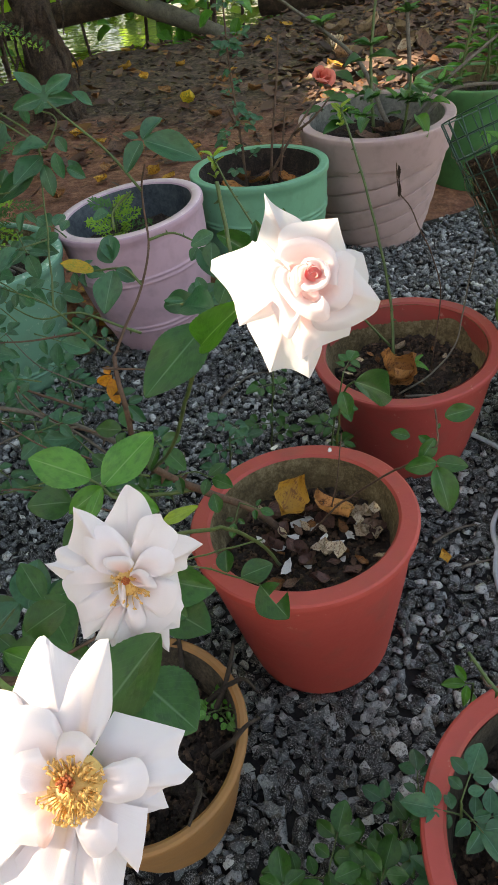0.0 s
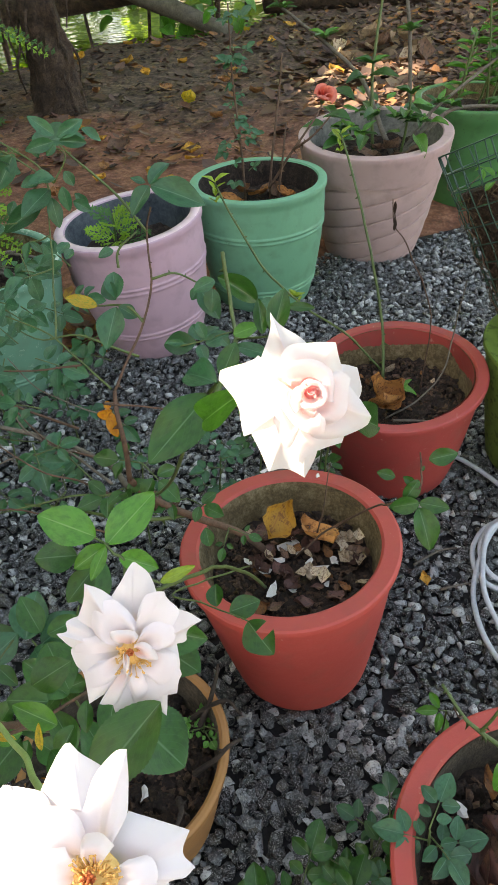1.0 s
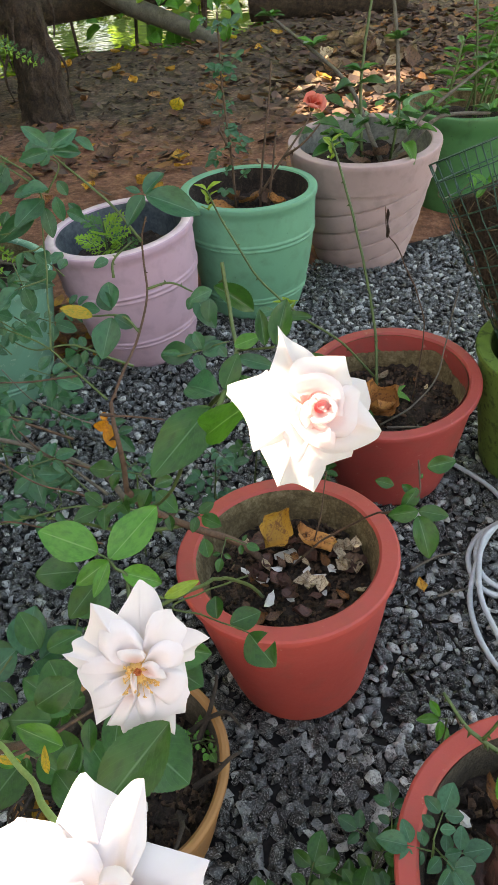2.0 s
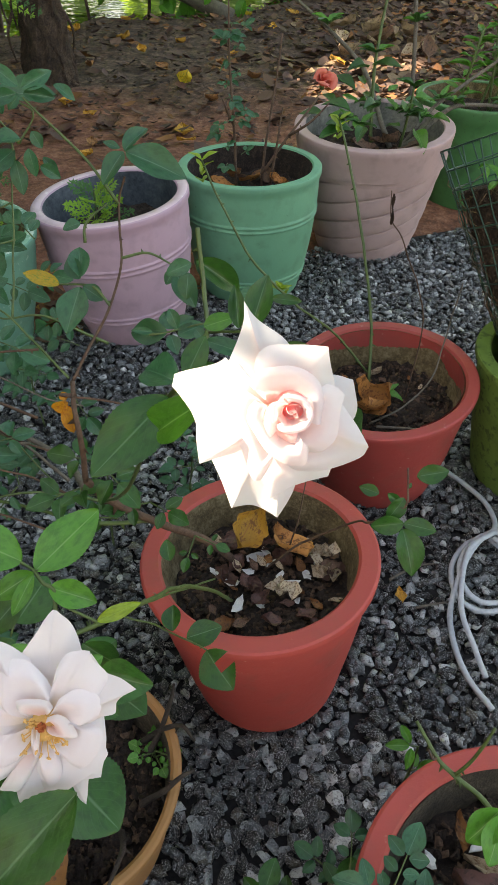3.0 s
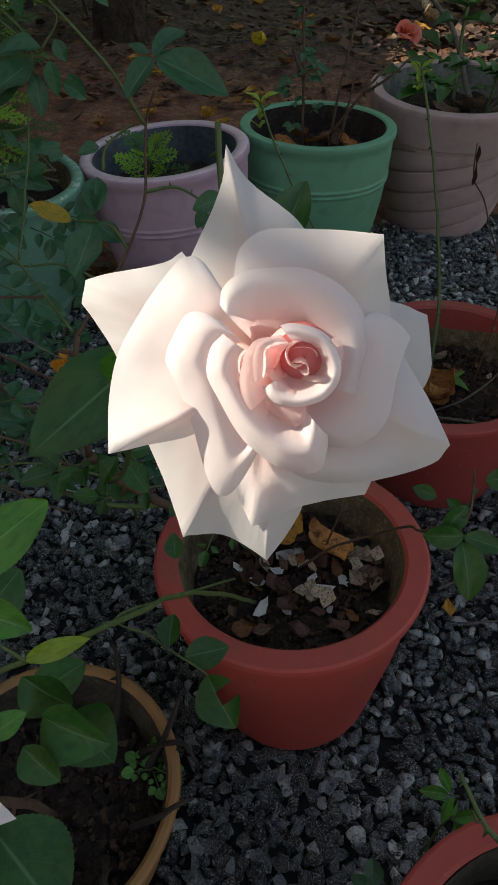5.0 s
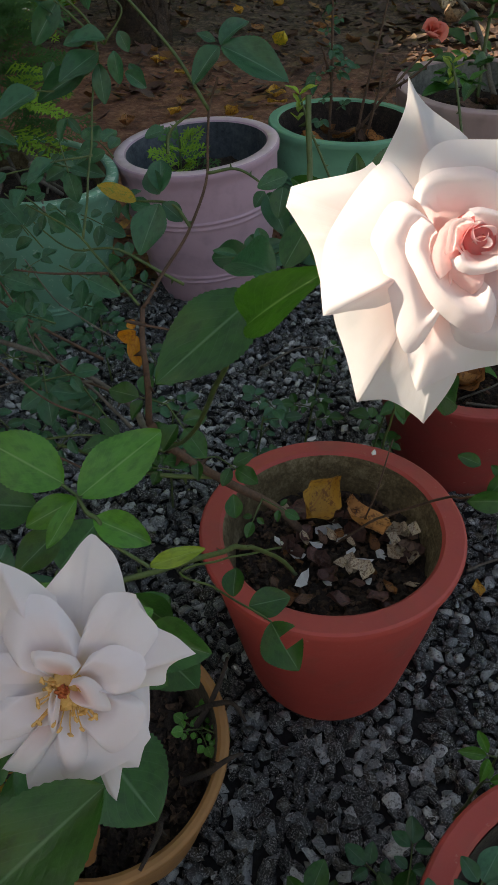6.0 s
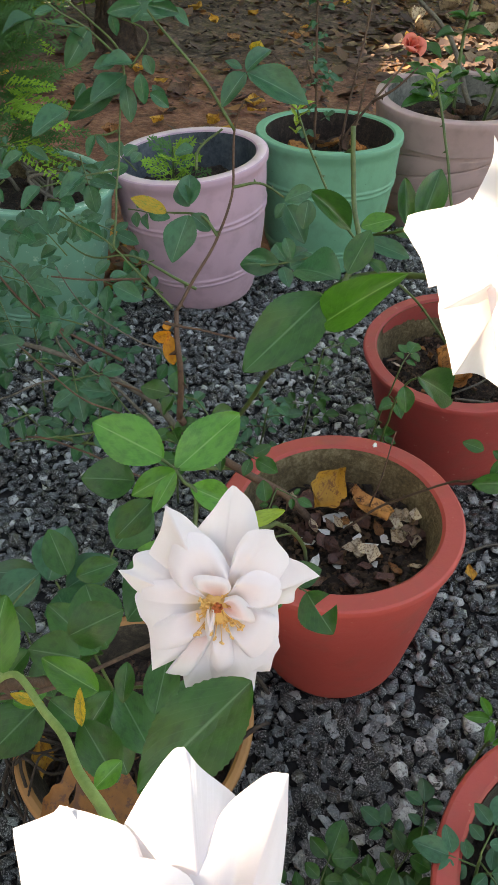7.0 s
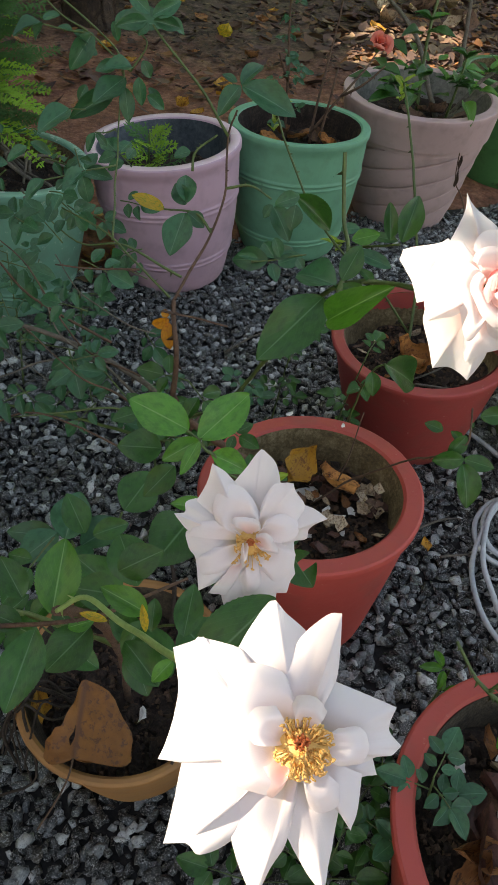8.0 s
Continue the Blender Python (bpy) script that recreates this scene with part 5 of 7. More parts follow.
rim_petal(fl, WHITE_PETAL, (-0.3, -0.9, -4), ((64, 20.2, -3), (37, 25.0, -4), (23, 31.7, -6, 1), (16, 28.5, -5), (10, 28.3, -5), (3, 31.6, -7, 1), (-2, 28.2, -6), (-6, 23.0, -5), (-21, 19.2, -4)), crest=(0.6, -1), roll=0.7)
rim_petal(fl, WHITE_PETAL, (-0.3, -1.0, -4.5), ((3, 21.6, -4), (-16, 25.6, -6, 1), (-25, 20.0, -5), (-43, 15.7, -4)), crest=(0.6, -3), roll=0.4)
rim_petal(fl, WHITE_PETAL, (-0.2, -1.1, -5), ((-93, 25.1, -3), (-81, 34.3, -6), (-74, 42.2, -9, 1), (-68, 32.6, -6), (-50, 21.6, -4)), crest=(0.6, -2), roll=0.4)
rim_petal(fl, WHITE_PETAL, (-0.2, -1.1, -5), ((-167, 33.9, -3), (-150, 39.5, -4), (-139, 47.3, -7, 1), (-134, 42.0, -5), (-127, 41.3, -6), (-120, 33.1, -5), (-118, 23.1, -4)), crest=(0.6, -1.5), roll=0.6)
rim_petal(fl, WHITE_PETAL, (-0.3, -1.0, -4.5), ((140, 41.2, 0), (151, 45.8, 2.6, 1), (164, 38.6, -1), (-179, 37.9, -5), (-167, 41.4, -7, 1), (-163, 31.7, -4), (-159, 22.0, -3)), crest=(0.6, 0), roll=0.5)
rim_petal(fl, WHITE_PETAL, (-0.4, -0.9, -3.5), ((-132, 28.2, -2), (-118, 33.7, -4), (-108, 38.9, -6), (-101, 43.3, -8, 1), (-98, 34.9, -6), (-92, 27.1, -4), (-87, 17.4, -2)), crest=(0.6, 0), roll=0.4)
rim_petal(fl, WHITE_PETAL, (-0.5, -0.8, -3), ((-156, 31.7, -1), (-143, 36.7, -3), (-134, 38.8, -5, 1), (-135, 30.0, -2), (-137, 20.6, 0)), crest=(0.6, 2), roll=0.5)
rim_petal(fl, WHITE_PETAL, (-0.5, -0.8, -3), ((158, 38.2, -1), (149, 41.6, -3), (142, 42.4, -4, 1), (130, 31.6, -2), (130, 23.7, 0)), crest=(0.6, 2), roll=0.6)
rim_petal(fl, WHITE_PETAL, (-0.5, -0.8, -2.5), ((111, 20.3, 2), (95, 29.0, 0), (87, 34.4, 2), (81, 37.9, 4), (77, 38.6, 5.2, 1), (72, 30.5, 3), (64, 21.5, 1), (61, 14.4, 1)), crest=(0.6, 2.5), roll=0.6)
rim_petal(fl, WHITE_PETAL, (-0.6, -0.7, -2), ((-58, 10.7, 0), (-57, 17.6, -1), (-53, 22.0, -2), (-52, 27.9, -5, 1), (-40, 24.4, -3), (-19, 20.6, -2)), crest=(0.6, 1.5), roll=0.4)
rim_petal(fl, WHITE_PETAL, (-0.7, -0.6, -1.5), ((175, 22.0, 2), (151, 26.1, 2), (131, 26.7, 2), (111, 20.4, 3), (105, 13.7, 4)), crest=(0.7, 6), roll=0.8)
rim_petal(fl, WHITE_PETAL, (-0.7, -0.6, -1.5), ((-121, 16.8, 3), (-143, 21.1, 1), (-165, 23.3, 1), (176, 22.8, 2), (162, 18.4, 4)), crest=(0.7, 6), roll=0.8)
rim_petal(fl, WHITE_PETAL, (-0.7, -0.6, -1), ((-81, 10.7, 4), (-75, 17.0, 2), (-65, 19.1, 1.5), (-51, 19.2, 1), (-38, 15.9, 2)), crest=(0.7, 5), roll=0.8)
rim_petal(fl, WHITE_PETAL, (-0.7, -0.6, -1), ((27, 11.9, 3), (19, 18.6, 1), (4, 20.2, 0), (-10, 18.7, 0), (-22, 13.4, 2)), crest=(0.7, 4.5), roll=0.8)
rim_petal(fl, PINK_PETAL, (-0.9, -0.4, 0), ((111, 11.1, 7), (100, 13.5, 7), (78, 13.6, 6), (56, 11.8, 5)), crest=(0.75, 9), roll=0.6)
rim_petal(fl, CORE_PETAL, (-0.9, -0.4, 0), ((-146, 14.4, 4), (-129, 16.1, 2), (-115, 16.4, 1), (-110, 12.5, 3), (-115, 9.3, 5)), crest=(0.75, 6), roll=0.4)
rim_petal(fl, WHITE_PETAL, (-0.9, -0.4, 0), ((-175, 13.7, 7), (171, 17.5, 6), (150, 16.9, 6), (131, 13.1, 8)), crest=(0.75, 9), roll=0.8)
golden_boss(fl, (0.0005, -0.0005, 0.0085), 130, 1.05, 400, 0.0, 0.75)

# The canes in the far red planter
rng = random.Random(31)
bush = plant("rose_bush", (0.40, 1.26, 0.17), "pruned rose with two bare green canes in a red planter", "rose bush")
cane(bush, [(0.368, 1.263, 0.204), (0.367, 1.339, 0.297), (0.344, 1.434, 0.42), (0.308, 1.524, 0.548), (0.284, 1.574, 0.614)], 0.0034, 0.0022, STEM_GREEN, "stem", 12, rng)
cane(bush, [(0.363, 1.277, 0.221), (0.293, 1.283, 0.301), (0.2, 1.261, 0.384), (0.123, 1.253, 0.47), (0.069, 1.27, 0.558), (0.037, 1.283, 0.625)], 0.0026, 0.0018, STEM_GREEN, "stem", 12, rng)
TOPS = (Vector((0.284, 1.574, 0.614)), Vector((0.037, 1.283, 0.625)))
for tip in TOPS:
    for k in range(9):
        a = k * 2.4
        d = Vector((math.cos(a), math.sin(a), 0.8)).normalized()
        at = tip - Vector((0, 0, 0.012 * (k % 4)))
        blade(bush, at, at + d * rng.uniform(0.018, 0.032), Vector((0, -0.2, 1)), 0.36, "lime", rng)
for a, c in (((0.40, 1.24, 0.20), (0.43, 1.215, 0.205)), ((0.40, 1.24, 0.20), (0.425, 1.25, 0.215)), ((0.40, 1.24, 0.20), (0.385, 1.22, 0.21))):
    blade(bush, a, c, (0, -0.2, 1), 0.4, "bright", rng)
cane(bush, [(0.36, 1.15, 0.19), (0.42, 1.17, 0.215), (0.48, 1.23, 0.24), (0.50, 1.27, 0.30), (0.515, 1.29, 0.42)], 0.0022, 0.0012, STEM_GREY, "stem", 2, rng)
cane(bush, [(0.37, 1.13, 0.20), (0.43, 1.12, 0.205), (0.47, 1.13, 0.20)], 0.003, 0.002, STEM_GREY, "stem", 1, rng)

WITHERED = leaf_mesh("withered_leaf", BARK, 71, fold=0.08, droop=-0.06, wave=0.05, serrate=0.12)
cane(bush, [(0.44, 1.23, 0.19), (0.437, 1.220, 0.382), (0.374, 1.200, 0.530), (0.345, 1.190, 0.576), (0.337, 1.185, 0.624)], 0.0014, 0.0008, STEM_BROWN, "stem", 3, rng)
blade(bush, (0.345, 1.188, 0.568), (0.338, 1.182, 0.622), (0.5, -0.8, 0.1), 0.10, "orange", rng, "withered_leaf", WITHERED)
for k in range(9):
    a = k * 2.4
    at = Vector((0.177, 1.291, 0.381)) + Vector((rng.uniform(-0.008, 0.008), 0, rng.uniform(-0.012, 0.012)))
    blade(bush, at, at + Vector((0.02 * math.cos(a), 0.015 * math.sin(a), 0.012)), (0, -0.2, 1), 0.34, "lime", rng)

# The rose with a coral bud in the jade planter
rng = random.Random(41)
bush = plant("rose_bush", (0.11, 2.06, 0.30), "thin twiggy rose with one coral bud in a jade planter", "rose bush")
for pts in ([(0.13, 2.06, 0.29), (0.14, 2.08, 0.42), (0.16, 2.12, 0.56), (0.17, 2.14, 0.66)], [(0.15, 2.05, 0.29), (0.17, 2.06, 0.42), (0.18, 2.08, 0.50)],
            [(0.13, 2.06, 0.33), (0.20, 2.08, 0.43), (0.26, 2.14, 0.49), (0.286, 2.20, 0.515)], [(0.06, 2.07, 0.29), (0.05, 2.09, 0.45), (0.035, 2.12, 0.62), (0.03, 2.15, 0.78)],
            [(0.20, 2.08, 0.43), (0.25, 2.05, 0.47), (0.30, 2.06, 0.52)], [(0.05, 2.09, 0.45), (0.02, 2.06, 0.52)]):
    cane(bush, pts, 0.0042, 0.002, STEM_BROWN, "stem", 6, rng)
for k in range(30):
    t = rng.random()
    at = Vector((0.055 - 0.03 * t, 2.08 + 0.07 * t, 0.34 + 0.44 * t)) + Vector((rng.uniform(-0.03, 0.03), rng.uniform(-0.03, 0.03), 0))
    d = Vector((rng.uniform(-1, 1), rng.uniform(-1, 0.5), rng.uniform(-0.4, 0.4))).normalized()
    compound(bush, at, at + d * 0.02, (0, -0.4, 0.9), rng.uniform(0.018, 0.034), 1, "blue", rng, 0.7)
fl = child("flower", calyx_mesh(0.012), bush, facing((0.288, 2.203, 0.53), (0.1, -0.5, 0.85)), "faded coral rose bud")
for k in range(12):
    child("petal", cup_petal("petal", CORAL_PETAL, 0.023 - 0.0014 * k, rng.uniform(0.024, 0.040), rng.uniform(1.2, 1.9), rng.uniform(0.4, 1.0), 500 + k), fl, Matrix.Rotation(k * 2.2, 4, "Z") @ Euler((rng.uniform(-0.25, 0.25), rng.uniform(-0.25, 0.25), 0)).to_matrix().to_4x4())

# The succulent-stemmed shrub in the mauve planter
rng = random.Random(51)
bush = plant("potted_shrub", (0.50, 2.38, 0.32), "bare pale-barked shrub with small leaf tufts in a mauve planter", "shrub")
ends = []
for pts, r in (([(0.53, 2.36, 0.31), (0.50, 2.40, 0.37), (0.442, 2.600, 0.488), (0.330, 2.800, 0.564), (0.186, 3.000, 0.643)], 0.009), ([(0.55, 2.36, 0.31), (0.62, 2.38, 0.36), (0.714, 2.420, 0.429), (0.882, 2.450, 0.429)], 0.009),
               ([(0.56, 2.38, 0.31), (0.62, 2.42, 0.38), (0.686, 2.500, 0.421), (0.903, 2.620, 0.543)], 0.008), ([(0.47, 2.40, 0.31), (0.46, 2.46, 0.55), (0.50, 2.55, 0.85)], 0.006), ([(0.55, 2.34, 0.31), (0.56, 2.33, 0.42), (0.565, 2.33, 0.50)], 0.005),
               ([(0.62, 2.60, 0.3), (0.60, 2.66, 0.6), (0.54, 2.74, 0.95)], 0.008)):
    cane(bush, pts, r, r * 0.6, STEM_GREY if r > 0.007 else STEM_GREEN, "stem", 0, rng)
    ends.append(Vector(pts[-1]))
    ends.append(Vector(pts[-2]) + Vector((0, 0, 0.01)))
ends += [Vector(p) for p in ((0.52, 2.31, 0.44), (0.42, 2.30, 0.40), (0.60, 2.32, 0.42), (0.38, 2.36, 0.40))]
for e in ends:
    for k in range(8):
        a = k * 2.4 + rng.random()
        d = Vector((math.cos(a), math.sin(a), rng.uniform(0.1, 0.9))).normalized()
        blade(bush, e, e + d * rng.uniform(0.03, 0.065), (0, -0.2, 1), 0.34, "deep" if k % 3 else "bright", rng)
for k in range(26):
    a, q = rng.uniform(0, 6.28), rng.uniform(0.06, 0.20)
    e = Vector((0.484 + q * math.cos(a), 2.398 + q * math.sin(a), rng.uniform(0.39, 0.47)))
    d = Vector((math.cos(a + rng.uniform(-1, 1)), math.sin(a + rng.uniform(-1, 1)), rng.uniform(-0.2, 0.5))).normalized()
    blade(bush, e, e + d * rng.uniform(0.05, 0.09), (0, -0.3, 1), 0.45, "deep" if k % 4 else "bright", rng)
for a, c in (((0.40, 2.32, 0.38), (0.30, 2.24, 0.40)), ((0.44, 2.46, 0.52), (0.38, 2.40, 0.545)), ((0.45, 2.45, 0.53), (0.53, 2.40, 0.55))):
    blade(bush, a, c, (0, -0.3, 1), 0.42, "deep", rng)

# Leafy shrubs in the bright green planter
rng = random.Random(61)
bush = plant("potted_shrub", (0.90, 2.83, 0.32), "leafy green shrub with narrow leaves in a green planter", "shrub")
for k in range(7):
    x0, y0 = 0.90 + rng.uniform(-0.10, 0.12), 2.83 + rng.uniform(-0.08, 0.1)
    top = Vector((x0 + rng.uniform(-0.08, 0.16), y0 + rng.uniform(0, 0.15), rng.uniform(0.55, 0.95)))
    cane(bush, [(x0, y0, 0.30), (x0 * 0.5 + top.x * 0.5, y0, 0.55), top], 0.005, 0.003, STEM_GREEN, "stem", 0, rng)
    for j in range(22):
        t = 0.25 + 0.75 * j / 21
        at = Vector((x0, y0, 0.30)).lerp(top, t)
        a = j * 2.4
        d = Vector((math.cos(a), math.sin(a), 0.35)).normalized()
        blade(bush, at, at + d * rng.uniform(0.05, 0.09), (0, -0.2, 1), 0.28, "bright", rng)


# ---------- conifers ----------
def spray(parent, base, tip, normal, n, ln, kind_mat, seed, thick=0.10, subs=(0.25, 0.42, 0.58, 0.74, 0.9)):
    """A flat conifer spray: a midrib with feathered side shoots, in one mesh."""
    rng = random.Random(seed)
    base, tip = Vector(base), Vector(tip)
    d = tip - base
    nrm = Vector(normal).normalized()
    side = d.normalized().cross(nrm).normalized()
    v, f, uv = [], [], []

    def shoot(a, b, w):
        u = (b - a)
        s = u.normalized().cross(nrm).normalized() * w
        i = len(v)
        mid = a.lerp(b, 0.55) + nrm * w * 0.5
        v.extend([a, mid + s, b, mid - s])
        uv.extend([(0, 0.5), (0.5, 1), (1, 0.5), (0.5, 0)])
        f.append((i, i + 1, i + 2, i + 3))

    for k in range(n):
        t = (k + 0.5) / n
        at = base + d * t - Vector((0, 0, 1)) * 0.10 * d.length * t * t
        for s in (-1, 1):
            b = at + (side * s * 0.9 + d.normalized() * 0.8 + nrm * rng.uniform(-0.3, 0.3)).normalized() * ln * (1.15 - t) * rng.uniform(0.7, 1.1)
            shoot(at, b, ln * thick)
            for q in subs:
                m0 = at.lerp(b, q)
                for z in (-1, 1):
                    dd = ((b - at).normalized() + side * z * 0.7 + nrm * rng.uniform(-0.4, 0.4)).normalized()
                    shoot(m0, m0 + dd * ln * 0.42 * (1.2 - q), ln * thick * 0.8)
    child("spray", mesh_of("spray", v, f, kind_mat, uv), parent)


rng = random.Random(71)
con = plant("conifer", (-0.27, 1.757, 0.28), "small lime green conifer seedling in a lilac planter", "conifer")
cane(con, [(-0.27, 1.76, 0.28), (-0.27, 1.755, 0.34), (-0.268, 1.75, 0.39)], 0.003, 0.0015, STEM_GREEN, "trunk", 0, rng)
for k in range(11):
    a = k * 2.4 + 0.4
    z = 0.30 + 0.007 * k
    d = Vector((math.cos(a), math.sin(a), 0.35 + 0.05 * k)).normalized()
    spray(con, (-0.27, 1.757, z), Vector((-0.27, 1.757, z)) + d * (0.095 - 0.003 * k), (0, -0.6, 0.8), 6, 0.040, CONIFER_LIME if k % 3 else CONIFER, 700 + k, 0.06, (0.3, 0.6, 0.88))
con = plant("conifer", (-0.62, 1.60, 0.30), "feathery green conifer with twisted roots in a teal planter", "conifer")
cane(con, [(-0.66, 1.60, 0.28), (-0.67, 1.62, 0.45), (-0.68, 1.64, 0.65), (-0.70, 1.66, 0.82)], 0.016, 0.005, STEM_BROWN, "trunk", 0, rng)
for k in range(16):
    a = rng.uniform(0, 6.28)
    q = rng.uniform(0.06, 0.15)
    p0 = Vector((-0.60 + q * math.cos(a), 1.58 + q * math.sin(a), 0.30))
    cane(con, [p0, p0 + Vector((rng.uniform(-0.06, 0.06), rng.uniform(-0.06, 0.06), rng.uniform(0.03, 0.09))), p0 + Vector((rng.uniform(-0.12, 0.12), rng.uniform(-0.1, 0.1), rng.uniform(0.0, 0.06)))], 0.005, 0.003, STEM_GREY, "root", 0, rng)
for k in range(80):
    z = rng.uniform(0.42, 0.80)
    a = rng.uniform(-2.6, 1.2)
    q = rng.uniform(0.14, 0.27) * (1.25 - 0.6 * z)
    p0 = Vector((-0.67, 1.63, z - 0.03))
    p1 = p0 + Vector((math.cos(a) * q, math.sin(a) * q, rng.uniform(-0.03, 0.08)))
    spray(con, p0.lerp(p1, 0.2), p1, (0.1, -0.5, 0.85), 16, 0.048, CONIFER, 800 + k, 0.034, (0.35, 0.65, 0.9))
for k in range(7):
    z = rng.uniform(0.45, 0.55)
    p0 = Vector((-0.64, 1.60, z - 0.02))
    p1 = p0 + Vector((rng.uniform(0.14, 0.25), rng.uniform(-0.16, 0.04), rng.uniform(-0.03, 0.05)))
    spray(con, p0.lerp(p1, 0.3), p1, (0.1, -0.5, 0.85), 13, 0.036, CONIFER_LIME, 980 + k, 0.075, (0.45, 0.8))
for k, (p0, p1, mat) in enumerate((((-0.69, 2.005, 0.745), (-0.561, 1.991, 0.718), CONIFER_LIME), ((-0.70, 1.95, 0.72), (-0.585, 1.99, 0.735), CONIFER), ((-0.69, 1.98, 0.70), (-0.617, 1.962, 0.679), CONIFER_LIME),
                                  ((-0.67, 1.86, 0.61), (-0.550, 1.855, 0.571), CONIFER), ((-0.67, 1.85, 0.59), (-0.549, 1.800, 0.572), CONIFER_LIME), ((-0.64, 2.03, 0.80), (-0.404, 1.999, 0.733), CONIFER), ((-0.64, 2.05, 0.80), (-0.443, 2.060, 0.71), CONIFER_LIME))):
    cane(con, [(-0.68, 1.65, 0.62), (-0.69, 1.80, 0.5 * p0[2] + 0.33), p0], 0.003, 0.0015, STEM_BROWN, "branch", 0, rng, 5)
    spray(con, p0, p1, (0.1, -0.6, 0.8), 15, 0.034, mat, 1100 + k, 0.045, (0.35, 0.65, 0.9))


# ---------- litter, chips and fallen leaves ----------
def crumpled(name, mat, seed, curl):
    rng = random.Random(seed)
    nu, nv = 16, 5
    v, uv, f = [], [], []
    for i in range(nu + 1):
        u = i / nu
        w = 0.5 * math.sin(math.pi * u ** 0.8) ** 1.15 * (1 + 0.09 * math.sin(u * 15 + seed) + 0.05 * math.sin(u * 31 + 2 * seed)) if 0 < u < 1 else 0.02
        for j in range(-nv, nv + 1):
            s = j / nv
            p = Vector((u, w * s, 0))
            z = curl * (s * s * 0.35 + (u - 0.5) ** 2 * 0.7) + 0.10 * noise.noise((u * 3 + seed, s * 2, seed * 0.7))
            v.append((p.x - 0.5, p.y, z))
            uv.append((u, 0.5 + 0.5 * s))
    row = 2 * nv + 1
    for i in range(nu):
        for j in range(row - 1):
            a = i * row + j
            f.append((a, a + row, a + row + 1, a + 1))
    return mesh_of(name, v, f, mat, uv)


FALLEN = {k: [crumpled("fallen_leaf", m, s + 3 * i, c) for s, c in ((1, 0.25), (2, 0.5), (5, 0.75))] for i, (k, m) in enumerate(dict(amber=LEAF_AMBER, rust=LEAF_RUST, dry=LEAF_DRY, yellow=LEAF_YELLOW, pale=LEAF_PALE, orange=LEAF_ORANGE, crisp=LEAF_CRISP, tan=LEAF_TAN, maroon=LEAF_MAROON).items())}


def fallen(kind, at, size, spin, tip=(0, 0), width=0.8, label="", rng=random, group=""):
    ob = new("fallen_leaf", FALLEN[kind][rng.randrange(3)])
    ob.matrix_basis = Matrix.Translation(at) @ Euler((tip[0], tip[1], spin)).to_matrix().to_4x4() @ Matrix.Diagonal((size, size * width, size, 1))
    return tagged(ob, label or {"amber": "curled amber fallen leaf lying on the earth", "rust": "dry rust brown fallen leaf on the earth", "dry": "pale dry fallen leaf on the earth", "yellow": "fresh yellow fallen leaf on the earth", "pale": "bleached fallen leaf on the earth"}[kind], "leaf", group)


rng = random.Random(81)
fallen("amber", (0.136, 0.806, 0.262), 0.070, 1.1, (0.62, -0.35), 0.80, "amber fallen leaf with holes on the potting soil", rng)
fallen("crisp", (0.197, 0.780, 0.254), 0.080, 2.2, (0.5, 0.2), 0.85, "rust coloured fallen leaf on the potting soil", rng)
fallen("rust", (0.112, 0.655, 0.238), 0.03, 0.4, (0, 0), 0.8, "small rust leaf on the potting soil", rng)
for spin, tip in ((0.5, 0.9), (2.4, 0.7), (4.4, 0.8)):
    fallen("crisp", (0.364 + 0.022 * math.cos(spin), 1.178 + 0.022 * math.sin(spin), 0.220), 0.074, spin, (0.3, -tip), 0.85, "crumpled orange brown fallen leaf on the potting soil", rng)


def heart_leaf(petiole, tip, normal, label):
    """A large heart-shaped leaf: lobes behind the stalk, a drawn-out tip, a curled rim and a small hole."""
    shape = spline([(-112, 0.10, 0), (-88, 0.40, 0), (-96, 0.62, 0), (-84, 0.78, 0), (-61, 0.83, 0), (-28, 0.92, 0), (0, 1.02, 0), (10, 0.70, 0), (28, 0.47, 0), (45, 0.46, 0), (62, 0.45, 0), (82, 0.40, 0), (102, 0.32, 0), (118, 0.10, 0)], 4)
    rings = 12
    v, uv, f = [], [], []
    for i in range(rings + 1):
        q = i / rings
        for k, (a, r, z) in enumerate(shape):
            a, r = radians(a), r * q * (1 + 0.03 * math.sin(k * 1.3))
            lift = 0.16 * q ** 3 * (0.4 + 0.6 * math.sin(a * 2.5 + 1)) - 0.10 * abs(math.sin(a)) * q + 0.05 * noise.noise((r * math.cos(a) * 5, r * math.sin(a) * 5, 1.0))
            v.append((r * math.cos(a), r * math.sin(a), lift))
            uv.append((0.5 + 0.5 * r * math.cos(a), 0.5 + 0.5 * r * math.sin(a)))
    n = len(shape)
    for i in range(rings):
        for k in range(n - 1):
            if not (i in (4, 5) and 26 <= k <= 30):
                f.append((i * n + k, (i + 1) * n + k, (i + 1) * n + k + 1, i * n + k + 1))
    ob = new("fallen_leaf", mesh_of("fallen_leaf", v, f, LEAF_BROWN, uv))
    ob.matrix_basis = axes_to(petiole, tip, normal, None, 1.0)
    tagged(ob, label, "leaf")
    stalk = child("leaf_stalk", mesh_of("leaf_stalk", *tube(spline([(0, 0, 0), (-0.25, 0.03, 0.02), (-0.5, 0.12, -0.05), (-0.85, 0.30, -0.10)], 5), 0.014, 6), STEM_BROWN), ob)
    return stalk


